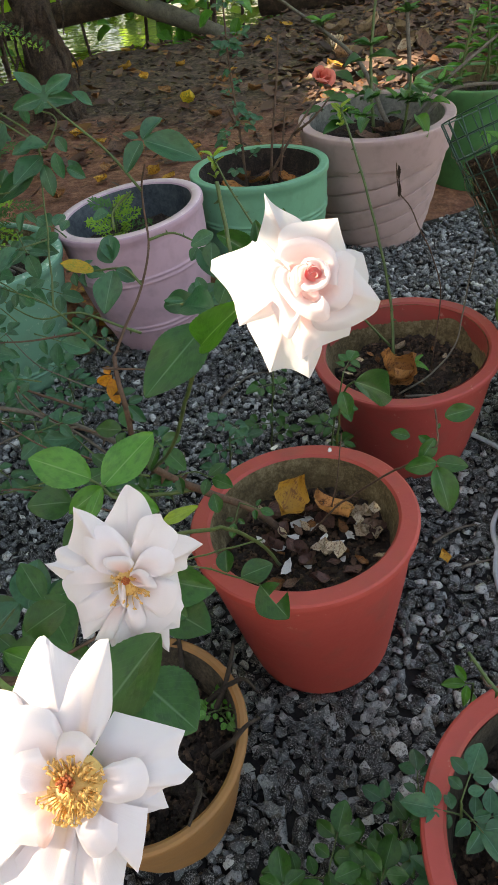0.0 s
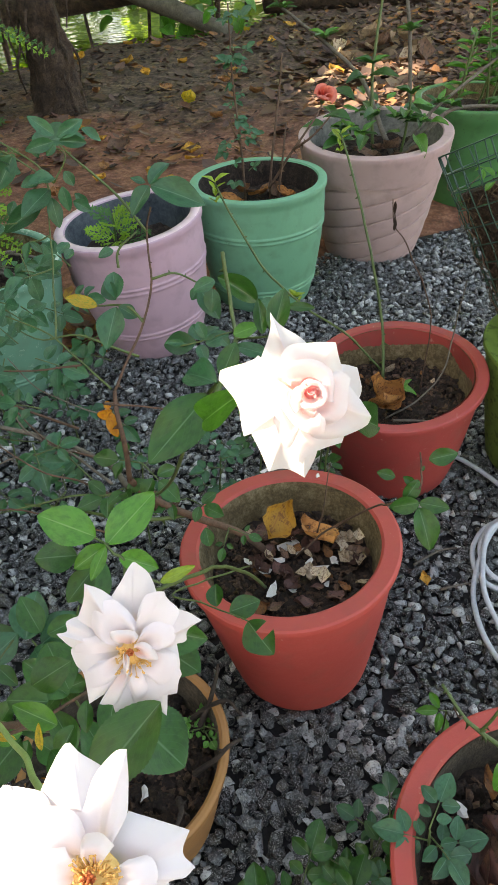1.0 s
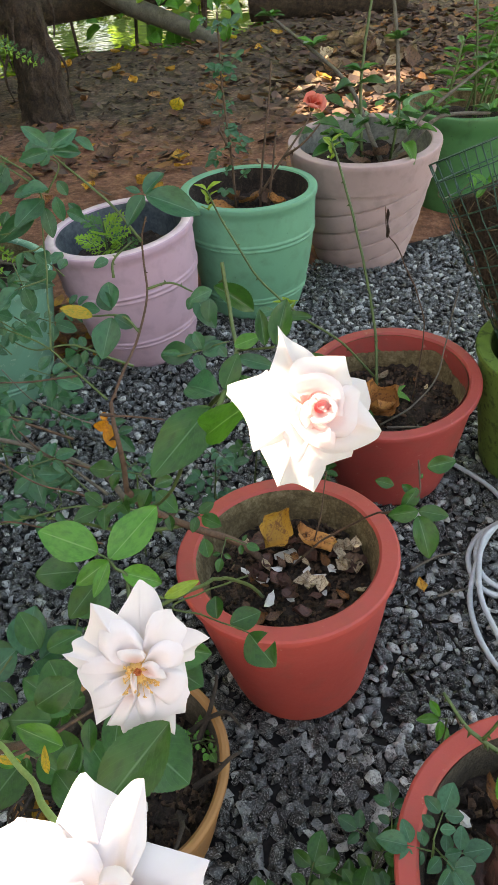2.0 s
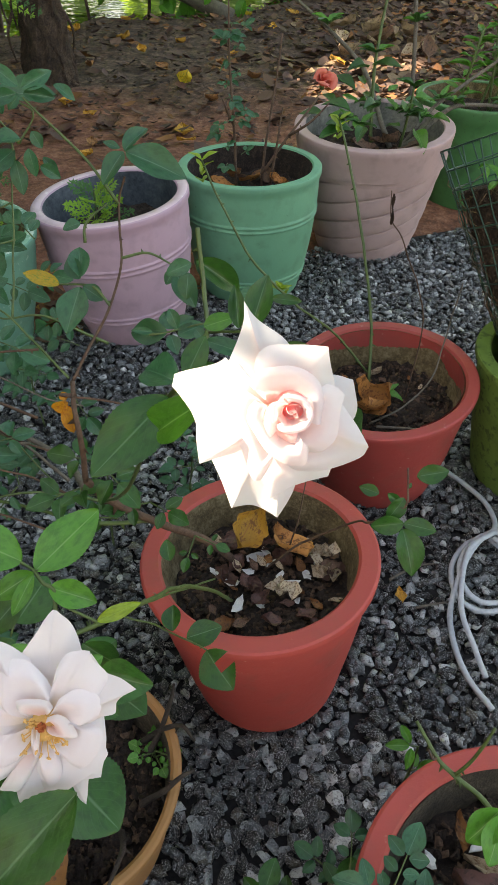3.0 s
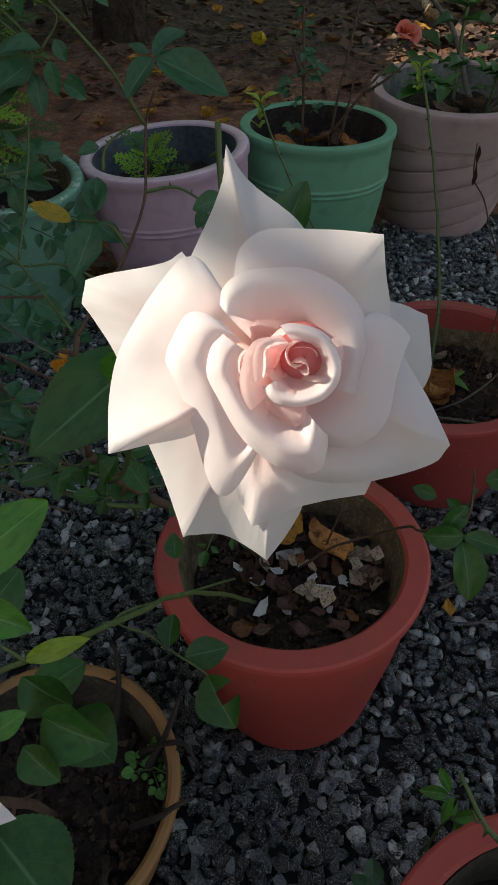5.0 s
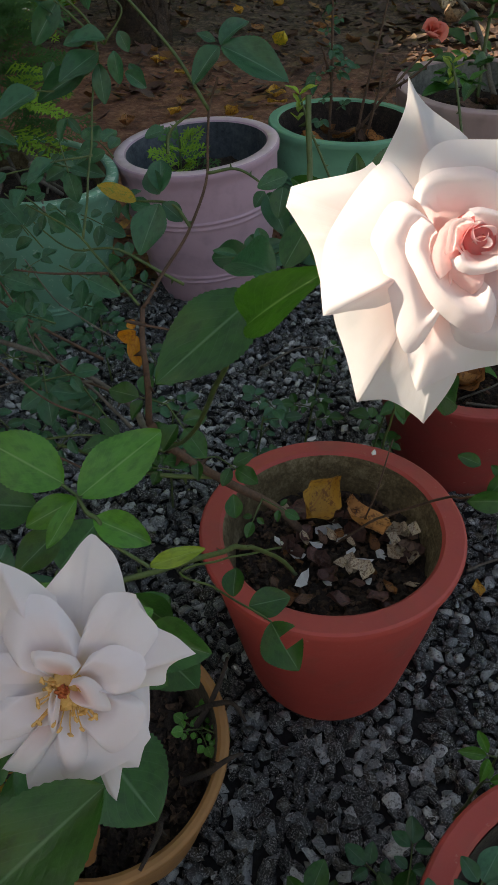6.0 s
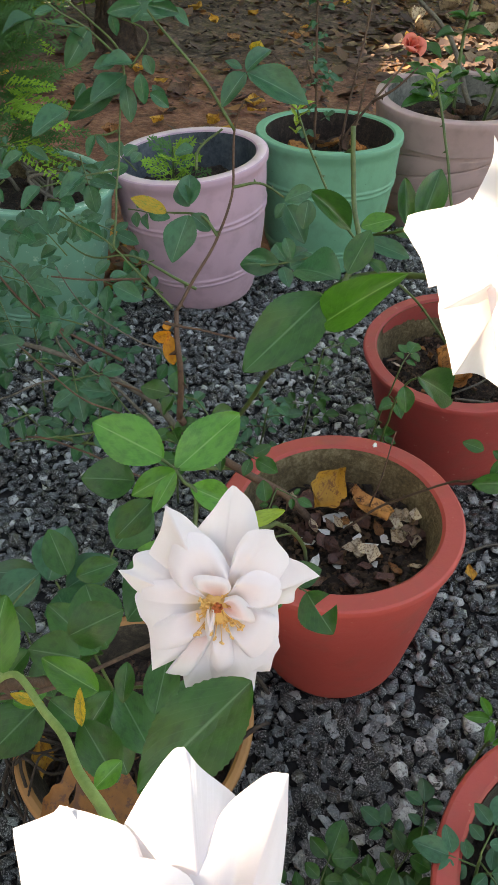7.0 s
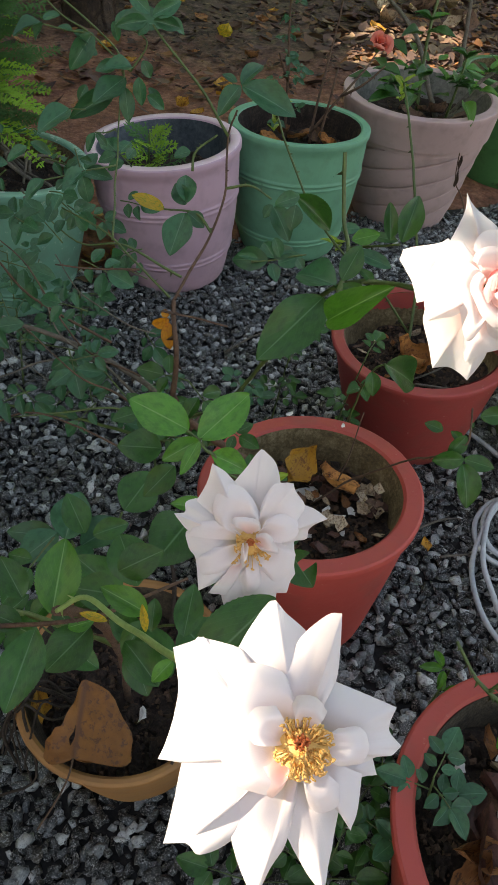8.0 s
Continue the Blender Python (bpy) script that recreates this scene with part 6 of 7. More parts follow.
heart_leaf((-0.0944, 0.3483, 0.222), (-0.1009, 0.4300, 0.230), (0.16, -0.33, 0.90), "large brown heart-shaped fallen leaf with a hole on dark soil")
fallen("amber", (-0.16, 0.42, 0.17), 0.06, 2.0, (0.3, 0.4), 0.4, "pale strip of dry leaf on dark soil", rng)
fallen("amber", (0.415, 0.885, 0.012), 0.04, 1.6, (0, 0.2), 0.5, "curled brown leaf lying on gravel", rng)


for swing, bow in ((0.36, 0.12), (0.62, -0.15), (1.15, 0.10), (-0.72, -0.12), (-0.30, 0.08)):
    pts = [(-0.053 + r * math.cos(swing + bow * k), 0.478 + r * math.sin(swing + bow * k), z) for k, (r, z) in enumerate(((0.084, 0.168), (0.108, 0.202), (0.130, 0.2325), (0.143, 0.2295)))]
    strip = plant("bark_strip", pts[0], "dark fibrous strip of bark hanging over a planter rim", "bark strip", "bark strips in the tan planter")
    cane(strip, pts, 0.0044, 0.0018, HUSK, "strip", 3, rng, 5)


def root_tangle(center, reach, span, count, seed, label):
    """Thin dark roots that spill from the soil over a planter's rim, in one mesh."""
    rng = random.Random(seed)
    v, f = [], []
    for k in range(count):
        a = radians(rng.uniform(*span))
        q = [(reach * 0.55, 0.160), (reach * rng.uniform(0.8, 0.9), rng.uniform(0.19, 0.225)), (reach * rng.uniform(1.0, 1.06), rng.uniform(0.213, 0.232)), (reach * rng.uniform(1.10, 1.25), rng.uniform(0.12, 0.20)), (reach * rng.uniform(1.1, 1.4), rng.uniform(0.02, 0.12))]
        pts = [(center[0] + r * math.cos(a + rng.uniform(-0.16, 0.16)), center[1] + r * math.sin(a + rng.uniform(-0.16, 0.16)), z) for r, z in q]
        tv, tf = tube(spline(pts, 5), rng.uniform(0.0008, 0.0022), 4)
        f += [tuple(i + len(v) for i in face) for face in tf]
        v += tv
    ob = new("root_tangle", mesh_of("root_tangle", v, f, HUSK))
    tagged(ob, label, "roots", kind="stuff")


root_tangle((-0.053, 0.478), 0.137, (188, 225), 14, 17, "dark dry roots spilling over the rim of a tan planter")


def scatter_on_soil(key, count, seed, keep=0.92, size=(0.0012, 0.0048), mat=None, label="loose brown crumbs and bark flakes on potting soil"):
    """Chips, crumbs and dry leaf pieces on a planter's soil."""
    place, rs = POTS[key]
    rng = random.Random(seed)
    v, f = [], []
    for k in range(count):
        a, q = rng.uniform(0, 6.28), rs * keep * math.sqrt(rng.random())
        s = rng.uniform(*size) * (1.6 if rng.random() < 0.08 else 1)
        m = Matrix.Translation((q * math.cos(a), q * math.sin(a), s * 0.25)) @ Euler((rng.uniform(-.5, .5), rng.uniform(-.5, .5), rng.uniform(0, 6))).to_matrix().to_4x4()
        i = len(v)
        for (x, y, z) in ((-1, -0.6, -0.3), (1, -0.5, -0.3), (0.8, 0.6, -0.3), (-0.7, 0.7, -0.3), (-0.6, -0.3, 0.4), (0.6, -0.3, 0.35), (0.4, 0.4, 0.45), (-0.4, 0.3, 0.3)):
            v.append(m @ Vector((x * s * rng.uniform(0.7, 1.2), y * s * rng.uniform(0.7, 1.2), z * s)))
        f += [tuple(i + q for q in quad) for quad in ((0, 1, 5, 4), (1, 2, 6, 5), (2, 3, 7, 6), (3, 0, 4, 7), (4, 5, 6, 7))]
    ob = new("soil_crumbs", mesh_of("soil_crumbs", v, f, mat or FLAKE, None, False))
    ob.matrix_basis = place
    tagged(ob, label, "litter", kind="stuff")


for key, count, seed in (("A", 900, 1), ("B", 900, 2), ("C", 500, 3), ("D", 900, 4), ("green", 160, 5), ("mauve", 160, 6), ("E", 120, 7), ("F", 120, 8), ("G", 120, 9)):
    scatter_on_soil(key, count, seed)
    if count > 400:
        scatter_on_soil(key, 170, seed + 40, 0.95, (0.004, 0.0105), POT_SOIL, "dark clods of potting soil")
        scatter_on_soil(key, 130, seed + 60, 0.9, (0.003, 0.007), BARK, "brown bark chunks on potting soil")


def chip(at, size, spin, seed, label="thin white shell chip on potting soil"):
    rng = random.Random(seed)
    n = 7
    v = []
    for z in (0.0, 0.10):
        for k in range(n):
            a = 2 * math.pi * k / n
            q = rng.uniform(0.5, 1.15)
            v.append((q * math.cos(a), 0.55 * q * math.sin(a), z + 0.18 * math.cos(2 * a)))
    f = [tuple(range(n - 1, -1, -1)), tuple(range(n, 2 * n))] + [(k, (k + 1) % n, n + (k + 1) % n, n + k) for k in range(n)]
    ob = new("shell_chip", mesh_of("shell_chip", v, f, CHIP, None, False))
    ob.matrix_basis = Matrix.Translation(at) @ Euler((rng.uniform(-.4, .4), rng.uniform(-.4, .4), spin)).to_matrix().to_4x4() @ Matrix.Diagonal((size, size, size, 1))
    tagged(ob, label, "chip", "white chips")


for k, (x, y, s, a) in enumerate(((0.129, 0.690, 0.015, 1.2), (0.196, 0.727, 0.018, 0.3), (0.150, 0.775, 0.016, 0.5), (0.166, 0.785, 0.013, 2.5), (0.118, 0.728, 0.012, 0.1), (0.140, 0.748, 0.011, 0.4), (0.225, 0.745, 0.011, 1.9), (0.185, 0.742, 0.010, 1.0), (0.172, 0.765, 0.010, 0.8), (0.24, 0.77, 0.012, 2.2), (0.25, 0.745, 0.010, 0.6), (0.095, 0.745, 0.011, 2.8), (0.21, 0.70, 0.008, 1.1), (0.16, 0.69, 0.007, 0.2))):
    chip((x, y, 0.236), s, a, 900 + k)
for k, (x, y, s, a) in enumerate(((0.385, 0.335, 0.020, 1.0), (0.40, 0.29, 0.024, 1.3), (0.345, 0.395, 0.012, 2.0), (0.375, 0.25, 0.020, 1.5), (0.43, 0.34, 0.012, 0.9), (0.36, 0.31, 0.010, 2.6), (0.40, 0.41, 0.012, 0.2), (0.45, 0.42, 0.012, 1.2), (0.33, 0.345, 0.009, 0.2))):
    chip((x, y, 0.214), s, a, 930 + k)
chip((0.118, 0.885, 0.296), 0.008, 0.5, 960, "white fleck stuck on the rim of a red planter")
chip((0.205, 0.878, 0.290), 0.006, 1.5, 961, "white fleck stuck on the rim of a red planter")
chip((-0.035, 0.43, 0.166), 0.010, 1.5, 962, "torn white petal on dark soil")
for k, (x, y, s) in enumerate(((0.355, 0.30, 0.10), (0.37, 0.36, 0.06), (0.41, 0.38, 0.08), (0.335, 0.27, 0.09), (0.44, 0.30, 0.08), (0.40, 0.24, 0.10), (0.38, 0.42, 0.05), (0.46, 0.40, 0.07))):
    fallen(("rust", "dry", "pale")[k % 3], (x, y, 0.219), s * 0.85, k * 1.3, (0.3, 0.2), 0.38, "dry brown leaf strip on potting soil", rng)
for k in range(16):
    fallen(("pale", "pale", "dry")[k % 3], (0.256 + rng.uniform(-0.026, 0.024), 0.762 + rng.uniform(-0.024, 0.024), 0.243 + 0.0012 * k), rng.uniform(0.014, 0.026), rng.uniform(0, 6), (rng.uniform(-0.6, 0.6), rng.uniform(-0.6, 0.6)), 0.7, "bleached curled leaf on potting soil", rng)
for k in range(6):
    fallen("pale", (0.193 + rng.uniform(-0.02, 0.02), 0.716 + rng.uniform(-0.010, 0.010), 0.243 + 0.001 * k), rng.uniform(0.016, 0.030), rng.uniform(0, 6), (rng.uniform(-0.5, 0.5), rng.uniform(-0.5, 0.5)), 0.7, "bleached petal-like leaf on potting soil", rng)
for k in range(22):
    a, q = rng.uniform(0, 6.28), rng.uniform(0.03, 0.105)
    fallen("maroon", (0.165 + q * math.cos(a), 0.745 + q * math.sin(a), 0.240), rng.uniform(0.020, 0.036), rng.uniform(0, 6), (rng.uniform(-0.5, 0.5), rng.uniform(-0.5, 0.5)), 0.7, "damp maroon leaf piece on potting soil", rng)
for x, y, s, a in ((0.365, 0.265, 0.13, 1.9), (0.43, 0.25, 0.10, 0.6), (0.40, 0.35, 0.09, 2.6), (0.345, 0.33, 0.06, 1.2)):
    fallen("maroon", (x, y, 0.224), s, a, (0.25, 0.15), 0.62, "large dark brown leaf on potting soil", rng)
for k in range(34):
    a, q = rng.uniform(0, 6.28), rng.uniform(0.02, 0.11)
    fallen(("rust", "dry", "pale", "dry")[k % 4], (0.165 + q * math.cos(a), 0.745 + q * math.sin(a), 0.238), rng.uniform(0.012, 0.028), rng.uniform(0, 6), (rng.uniform(-0.5, 0.5), rng.uniform(-0.5, 0.5)), 0.55, "dry brown leaf piece on potting soil", rng)
for k in range(26):
    a, q = rng.uniform(0, 6.28), rng.uniform(0.02, 0.125)
    fallen(("rust", "dry", "dry", "pale")[k % 4], (0.385 + q * math.cos(a), 1.225 + q * math.sin(a), 0.196), rng.uniform(0.012, 0.034), rng.uniform(0, 6), (rng.uniform(-0.5, 0.5), rng.uniform(-0.5, 0.5)), 0.5, "dry brown leaf piece on potting soil", rng)
for k in range(7):
    fallen(("crisp", "rust", "dry")[k % 3], (0.02 + 0.026 * k, 2.03 + rng.uniform(-0.05, 0.08), 0.312), rng.uniform(0.05, 0.08), k, (0.3, 0.3), 0.6, "dry brown leaf on the soil of a jade planter", rng)
for k in range(5):
    fallen("dry", (0.44 + 0.04 * k, 2.36 + rng.uniform(-0.06, 0.08), 0.335), 0.09, k, (0.2, 0.3), 0.6, "dry leaf on the soil of a mauve planter", rng)

# Fallen leaves on the earth bank
rng = random.Random(91)
for k in range(12):
    x, y = rng.uniform(0.55, 1.15), rng.uniform(4.9, 5.8)
    fallen(("tan", "pale", "dry", "tan")[k % 4], (x, y, earth_height(x, y) + 0.05), rng.uniform(0.13, 0.22), rng.uniform(0, 6), (rng.uniform(-0.5, 0.5), rng.uniform(-0.5, 0.5)), 0.6, "large pale dry leaf on a heap of litter", rng, "leaves on the bank")
for kind, x, y, s in (("amber", -0.72, 3.62, 0.14), ("amber", -0.84, 5.3, 0.15), ("amber", -0.25, 3.45, 0.17), ("amber", -0.22, 3.30, 0.14), ("amber", -0.86, 3.75, 0.16), ("rust", -0.95, 3.95, 0.12), ("amber", -1.25, 5.6, 0.16),
                      ("amber", -0.45, 5.2, 0.13), ("rust", -0.5, 4.6, 0.16), ("amber", 0.15, 5.9, 0.16), ("amber", 0.30, 6.6, 0.18), ("yellow", -0.05, 6.3, 0.14), ("amber", -0.95, 6.0, 0.14), ("rust", -0.15, 4.7, 0.14), ("rust", -0.9, 4.5, 0.13), ("rust", -0.62, 3.2, 0.12),
                      ("amber", -0.38, 3.05, 0.13), ("amber", -0.60, 3.02, 0.13), ("rust", -0.75, 2.85, 0.12), ("amber", -0.30, 2.95, 0.10), ("rust", -0.15, 3.9, 0.14), ("rust", -0.45, 3.9, 0.14), ("amber", -0.10, 5.0, 0.13), ("rust", 0.05, 4.3, 0.13), ("amber", -0.66, 4.9, 0.12), ("rust", -0.35, 5.7, 0.15), ("amber", -0.55, 1.98, 0.10), ("rust", -0.42, 1.80, 0.09), ("rust", -0.36, 1.92, 0.10), ("dry", -0.6, 3.5, 0.2), ("dry", -0.30, 4.35, 0.2), ("rust", -1.05, 3.4, 0.12), ("amber", 0.55, 4.9, 0.22), ("yellow", -1.45, 3.5, 0.12)):
    fallen(kind, (x, y, earth_height(x, y) + 0.018), s * 0.62, rng.uniform(0, 6), (rng.uniform(-0.3, 0.3), rng.uniform(-0.3, 0.3)), rng.uniform(0.65, 0.95), "", rng, "leaves on the bank")


fallen("yellow", (-0.32, 4.14, earth_height(-0.32, 4.14) + 0.045), 0.115, 2.2, (0.55, 0.75), 0.72, "fresh yellow fallen leaf standing on the earth", rng, "leaves on the bank")


def leaf_litter(name, label, count, region, size, mats, seed, flat=0.35, lift=0.012):
    """Many small leaves lying on the earth, in one object."""
    rng = random.Random(seed)
    v, f, uv, mi = [], [], [], []
    for k in range(count):
        x, y = region(rng)
        s = rng.uniform(*size)
        m = Matrix.Translation((x, y, earth_height(x, y) + lift + rng.uniform(0, lift))) @ Euler((rng.uniform(-flat, flat), rng.uniform(-flat, flat), rng.uniform(0, 6.28))).to_matrix().to_4x4()
        w = rng.uniform(0.45, 0.8)
        c = rng.uniform(0.05, 0.3)
        i = len(v)
        for (u, q, z, t) in ((-0.5, 0, c * 0.6, 0), (-0.2, 0.42 * w, c * 0.5, 1), (0.2, 0.36 * w, c * 0.45, 1), (0.5, 0, c * 0.7, 0.5), (0.2, -0.36 * w, c * 0.4, 0), (-0.2, -0.42 * w, c * 0.5, 0), (0.0, 0, 0, 0.5)):
            v.append(m @ Vector((u * s, q * s, z * s)))
            uv.append((u + 0.5, 0.5 + q))
        f += [(i, i + 5, i + 6, i + 1), (i + 1, i + 6, i + 2), (i + 5, i + 4, i + 6), (i + 2, i + 6, i + 4, i + 3)]
        j = rng.randrange(len(mats))
        mi += [j] * 4
    me = mesh_of(name, v, f, mats[0], uv)
    for extra in mats[1:]:
        me.materials.append(extra)
    me.polygons.foreach_set("material_index", mi)
    return tagged(new(name, me), label, "leaf litter", kind="stuff")


leaf_litter("leaf_litter", "drifted heap of dry brown and amber leaves on the bank", 2600, lambda r: (r.gauss(1.45, 0.75), r.gauss(6.1, 1.2)), (0.035, 0.10), [LEAF_DRY, LEAF_DUN, LEAF_RUST, LEAF_DUN, LEAF_DRY, LEAF_DUN, LEAF_DRY, LEAF_DUN, LEAF_DUN, LEAF_DRY, LEAF_DUN, LEAF_TAN], 92, 0.5)
leaf_litter("leaf_litter", "thin scatter of dry leaves and twigs on brown earth", 5200, lambda r: (r.uniform(-2.4, 2.4), r.uniform(3.2, 6.8)), (0.012, 0.055), [LEAF_DUN, BARK, FLAKE, LEAF_DRY, LEAF_MAROON, POT_SOIL, LEAF_RUST], 93, 0.45)
leaf_litter("leaf_litter", "dull brown leaves lying singly on dark earth", 380, lambda r: (r.uniform(-2.0, 1.2), r.uniform(2.9, 6.4)), (0.06, 0.12), [LEAF_DUN, LEAF_MAROON, LEAF_DRY, LEAF_RUST, LEAF_MAROON], 96, 0.45)
leaf_litter("leaf_litter", "leaf heap caught among the planters", 620, lambda r: (r.gauss(0.80, 0.28), r.gauss(4.5, 0.5)), (0.045, 0.13), [LEAF_DRY, LEAF_DUN, LEAF_RUST, LEAF_DRY, LEAF_DUN, LEAF_TAN], 94, 0.5)
leaf_litter("leaf_litter", "dry leaves gathered beside the lilac planter", 60, lambda r: (r.gauss(-0.42, 0.07), r.gauss(1.9, 0.12)), (0.03, 0.08), [LEAF_RUST, LEAF_DRY, LEAF_AMBER], 95, 0.5)


# ---------- tree, limbs and the far bank ----------
rng = random.Random(101)
tree = plant("tree", (-1.12, 4.25, 0), "rough barked tree standing at the pond's edge", "tree")
line = spline([(-1.03, 4.15, -0.12), (-1.05, 4.2, 0.25), (-1.12, 4.3, 0.8), (-1.24, 4.4, 1.5), (-1.30, 4.5, 2.4), (-1.28, 4.6, 3.4)], 22)
v, f = tube(line, [0.158 - 0.052 * min(1, i / 29) - 0.03 * i / len(line) for i in range(len(line))], 56)
v = [p + Vector(noise.noise_vector(p * 9)) * 0.016 + Vector(noise.noise_vector(Vector((p.x * 26, p.y * 26, p.z * 5)))) * 0.034 + Vector(noise.noise_vector(Vector((p.x * 55, p.y * 55, p.z * 16)))) * 0.014 for p in v]
child("trunk", mesh_of("trunk", v, f, BARK), tree)
for k in range(26):
    a, z = rng.uniform(0, 6.28), rng.uniform(0.15, 1.2)
    p0 = Vector((-1.04 - 0.09 * z + 0.13 * math.cos(a), 4.17 + 0.12 * z + 0.13 * math.sin(a), z))
    cane(tree, [p0, p0 + Vector((0.04 * math.cos(a), 0.04 * math.sin(a), -0.10)), p0 + Vector((0.02 * math.cos(a), 0.02 * math.sin(a), -0.22))], 0.010, 0.004, BARK, "bark_flake", 0, rng, 5)
v, f, uv = [], [], []
for k in range(1200):
    p = Vector((-1.3 + rng.gauss(0, 1.0), 4.6 + rng.gauss(0, 1.0), 3.9 + rng.gauss(0, 0.55)))
    d = Vector((rng.uniform(-1, 1), rng.uniform(-1, 1), rng.uniform(-0.7, 0.3))).normalized()
    s = d.orthogonal().normalized() * rng.uniform(0.03, 0.05)
    ln = rng.uniform(0.10, 0.18)
    i = len(v)
    v += [p, p + d * ln * 0.5 + s, p + d * ln, p + d * ln * 0.5 - s]
    uv += [(0, .5), (.5, 1), (1, .5), (.5, 0)]
    f.append((i, i + 1, i + 2, i + 3))
child("crown", mesh_of("crown", v, f, FAR_GREEN, uv), tree)
limb = plant("fallen_limb", (-0.3, 6.4, 0.2), "smooth grey limb leaning down onto the bank", "branch")
cane(limb, [(-1.3245, 6.3000, 0.6547), (-1.0831, 6.3000, 0.4421), (-0.8617, 6.3000, 0.3048), (-0.5202, 6.3000, 0.1660), (-0.1696, 6.3000, 0.0154)], 0.085, 0.060, BRANCH_GREY, "limb", 0, rng, 14)
limb = plant("fallen_limb", (-2.2, 6.2, 0.3), "dark weathered limb lying across the bank", "branch")
cane(limb, [(-2.8790, 6.6000, 0.0899), (-1.9726, 6.6000, 0.1869), (-1.5303, 6.6000, 0.2362), (-0.6689, 6.6000, 0.3283), (-0.0625, 6.6000, 0.4240)], 0.105, 0.085, BARK, "limb", 0, rng, 14)
log = plant("log", (0.55, 7.4, 0.1), "dark rotten log behind the leaf heap", "log")
cane(log, [(0.1, 7.5, 0.14), (0.7, 7.4, 0.16), (1.5, 7.5, 0.15)], 0.17, 0.15, BARK, "log", 0, rng, 16)
for x, y, r in ((-1.93, 5.05, 0.048), (-1.86, 5.42, 0.030), (-1.74, 5.50, 0.016)):
    sap = plant("sapling", (x, y, -0.2), "dark young trunk on the shaded edge of the pond", "sapling", "pond saplings")
    cane(sap, [(x, y, -0.5), (x + 0.02, y, 0.4), (x - 0.04, y + 0.05, 1.2), (x - 0.02, y + 0.1, 2.2)], r, r * 0.7, BARK, "stem", 0, rng, 9)
for k in range(9):
    x, y = rng.uniform(-2.4, 0.3), rng.uniform(6.3, 8.2)
    sap = plant("sapling", (x, y, -0.2), "thin dark sapling stem at the pond's edge", "sapling", "pond saplings")
    cane(sap, [(x, y, -0.5), (x + rng.uniform(-.1, .1), y, 0.5), (x + rng.uniform(-.25, .25), y, 1.8)], 0.018, 0.010, BARK, "stem", 0, rng, 6)
    for j in range(24):
        at = Vector((x + rng.uniform(-0.35, 0.35), y + rng.uniform(-0.2, 0.2), rng.uniform(-0.1, 1.3)))
        d = Vector((rng.uniform(-1, 1), rng.uniform(-1, 0.2), rng.uniform(-0.8, 0.2))).normalized()
        blade(sap, at, at + d * rng.uniform(0.10, 0.20), (0, -0.5, 0.8), 0.7, "bright" if j % 3 else "lime", rng)


def thicket(name, label, count, where, size, mat, seed, keep=None):
    """A mass of single leaves with gaps, in one object."""
    rng = random.Random(seed)
    v, f, uv = [], [], []
    while len(f) < count:
        p = where(rng)
        if p is None:
            continue
        d = Vector((rng.uniform(-1, 1), rng.uniform(-1, 1), rng.uniform(-1, 0.5))).normalized()
        s = d.orthogonal().normalized()
        s = (s * math.cos(rng.uniform(0, 6)) + d.cross(s) * math.sin(rng.uniform(0, 6))).normalized()
        ln = rng.uniform(*size)
        i = len(v)
        p = Vector(p)
        leaf = [p, p + d * ln * 0.45 + s * ln * 0.28, p + d * ln, p + d * ln * 0.45 - s * ln * 0.28]
        if keep and not all(keep(q) for q in leaf):
            continue
        v += leaf
        uv += [(0, .5), (.5, 1), (1, .5), (.5, 0)]
        f.append((i, i + 1, i + 2, i + 3))
    return tagged(new(name, mesh_of(name, v, f, mat, uv)), label, "foliage", kind="stuff")


def far_bank(r):
    x, y = r.uniform(-9, 5), r.uniform(11, 15)
    z = r.uniform(-0.4, 9.5) * (0.75 + 0.25 * math.sin(x * 1.7))
    return (x, y, z) if noise.noise((x * 1.1, y * 0.5, z * 1.2)) > -0.12 else None


thicket("far_foliage", "sunlit green undergrowth on the far side of the pond", 16000, far_bank, (0.22, 0.55), FAR_GREEN, 111)


def shade_screen(r):
    """Where the leaves of the added shading screen hang, out of view."""
    return r.uniform(-4.6, -2.6), r.uniform(-3.0, 8.8), r.uniform(0.2, 4.2)


def off_gap(p):
    """The screen is cut open to the sun above the planters, and a little over the leaf heap."""
    t = (p.x - 0.12) / SUN_TO.x
    y0, z0 = p.y - t * SUN_TO.y, p.z - t * SUN_TO.z
    ragged = 0.03 * noise.noise((p.y * 3, p.z * 3, p.x))
    if z0 > (0.77 if y0 < 0.19 else 0.80) + ragged and -0.12 < y0 < 0.364:
        return False
    t = (p.x - 0.84) / SUN_TO.x
    y1, z1 = p.y - t * SUN_TO.y, p.z - t * SUN_TO.z
    return not (abs(z1) < 0.19 + 3 * ragged and 3.9 + ragged < y1 < 5.0 + 4 * ragged)


# Unseen leaves added to block the sun everywhere but through the gaps.
thicket("tree_foliage", "dense dark leaf screen added out of view to shade the garden", 38000, shade_screen, (0.18, 0.36), LEAF, 112, off_gap)


def dapple_spot(r):
    """Where the added, unseen leaves hang that dapple the sun on the blooms."""
    x, y0 = r.uniform(-1.25, -0.95), (r.uniform(0.07, 0.20) if r.random() < 0.45 else r.uniform(0.20, 0.44))
    t = (x - 0.12) / SUN_TO.x
    under = 0.804 + 0.093 * min(1.0, max(0.0, (y0 - 0.19) / 0.08))
    return x, y0 + t * SUN_TO.y, under + 0.20 * r.random() ** 1.3 + t * SUN_TO.z


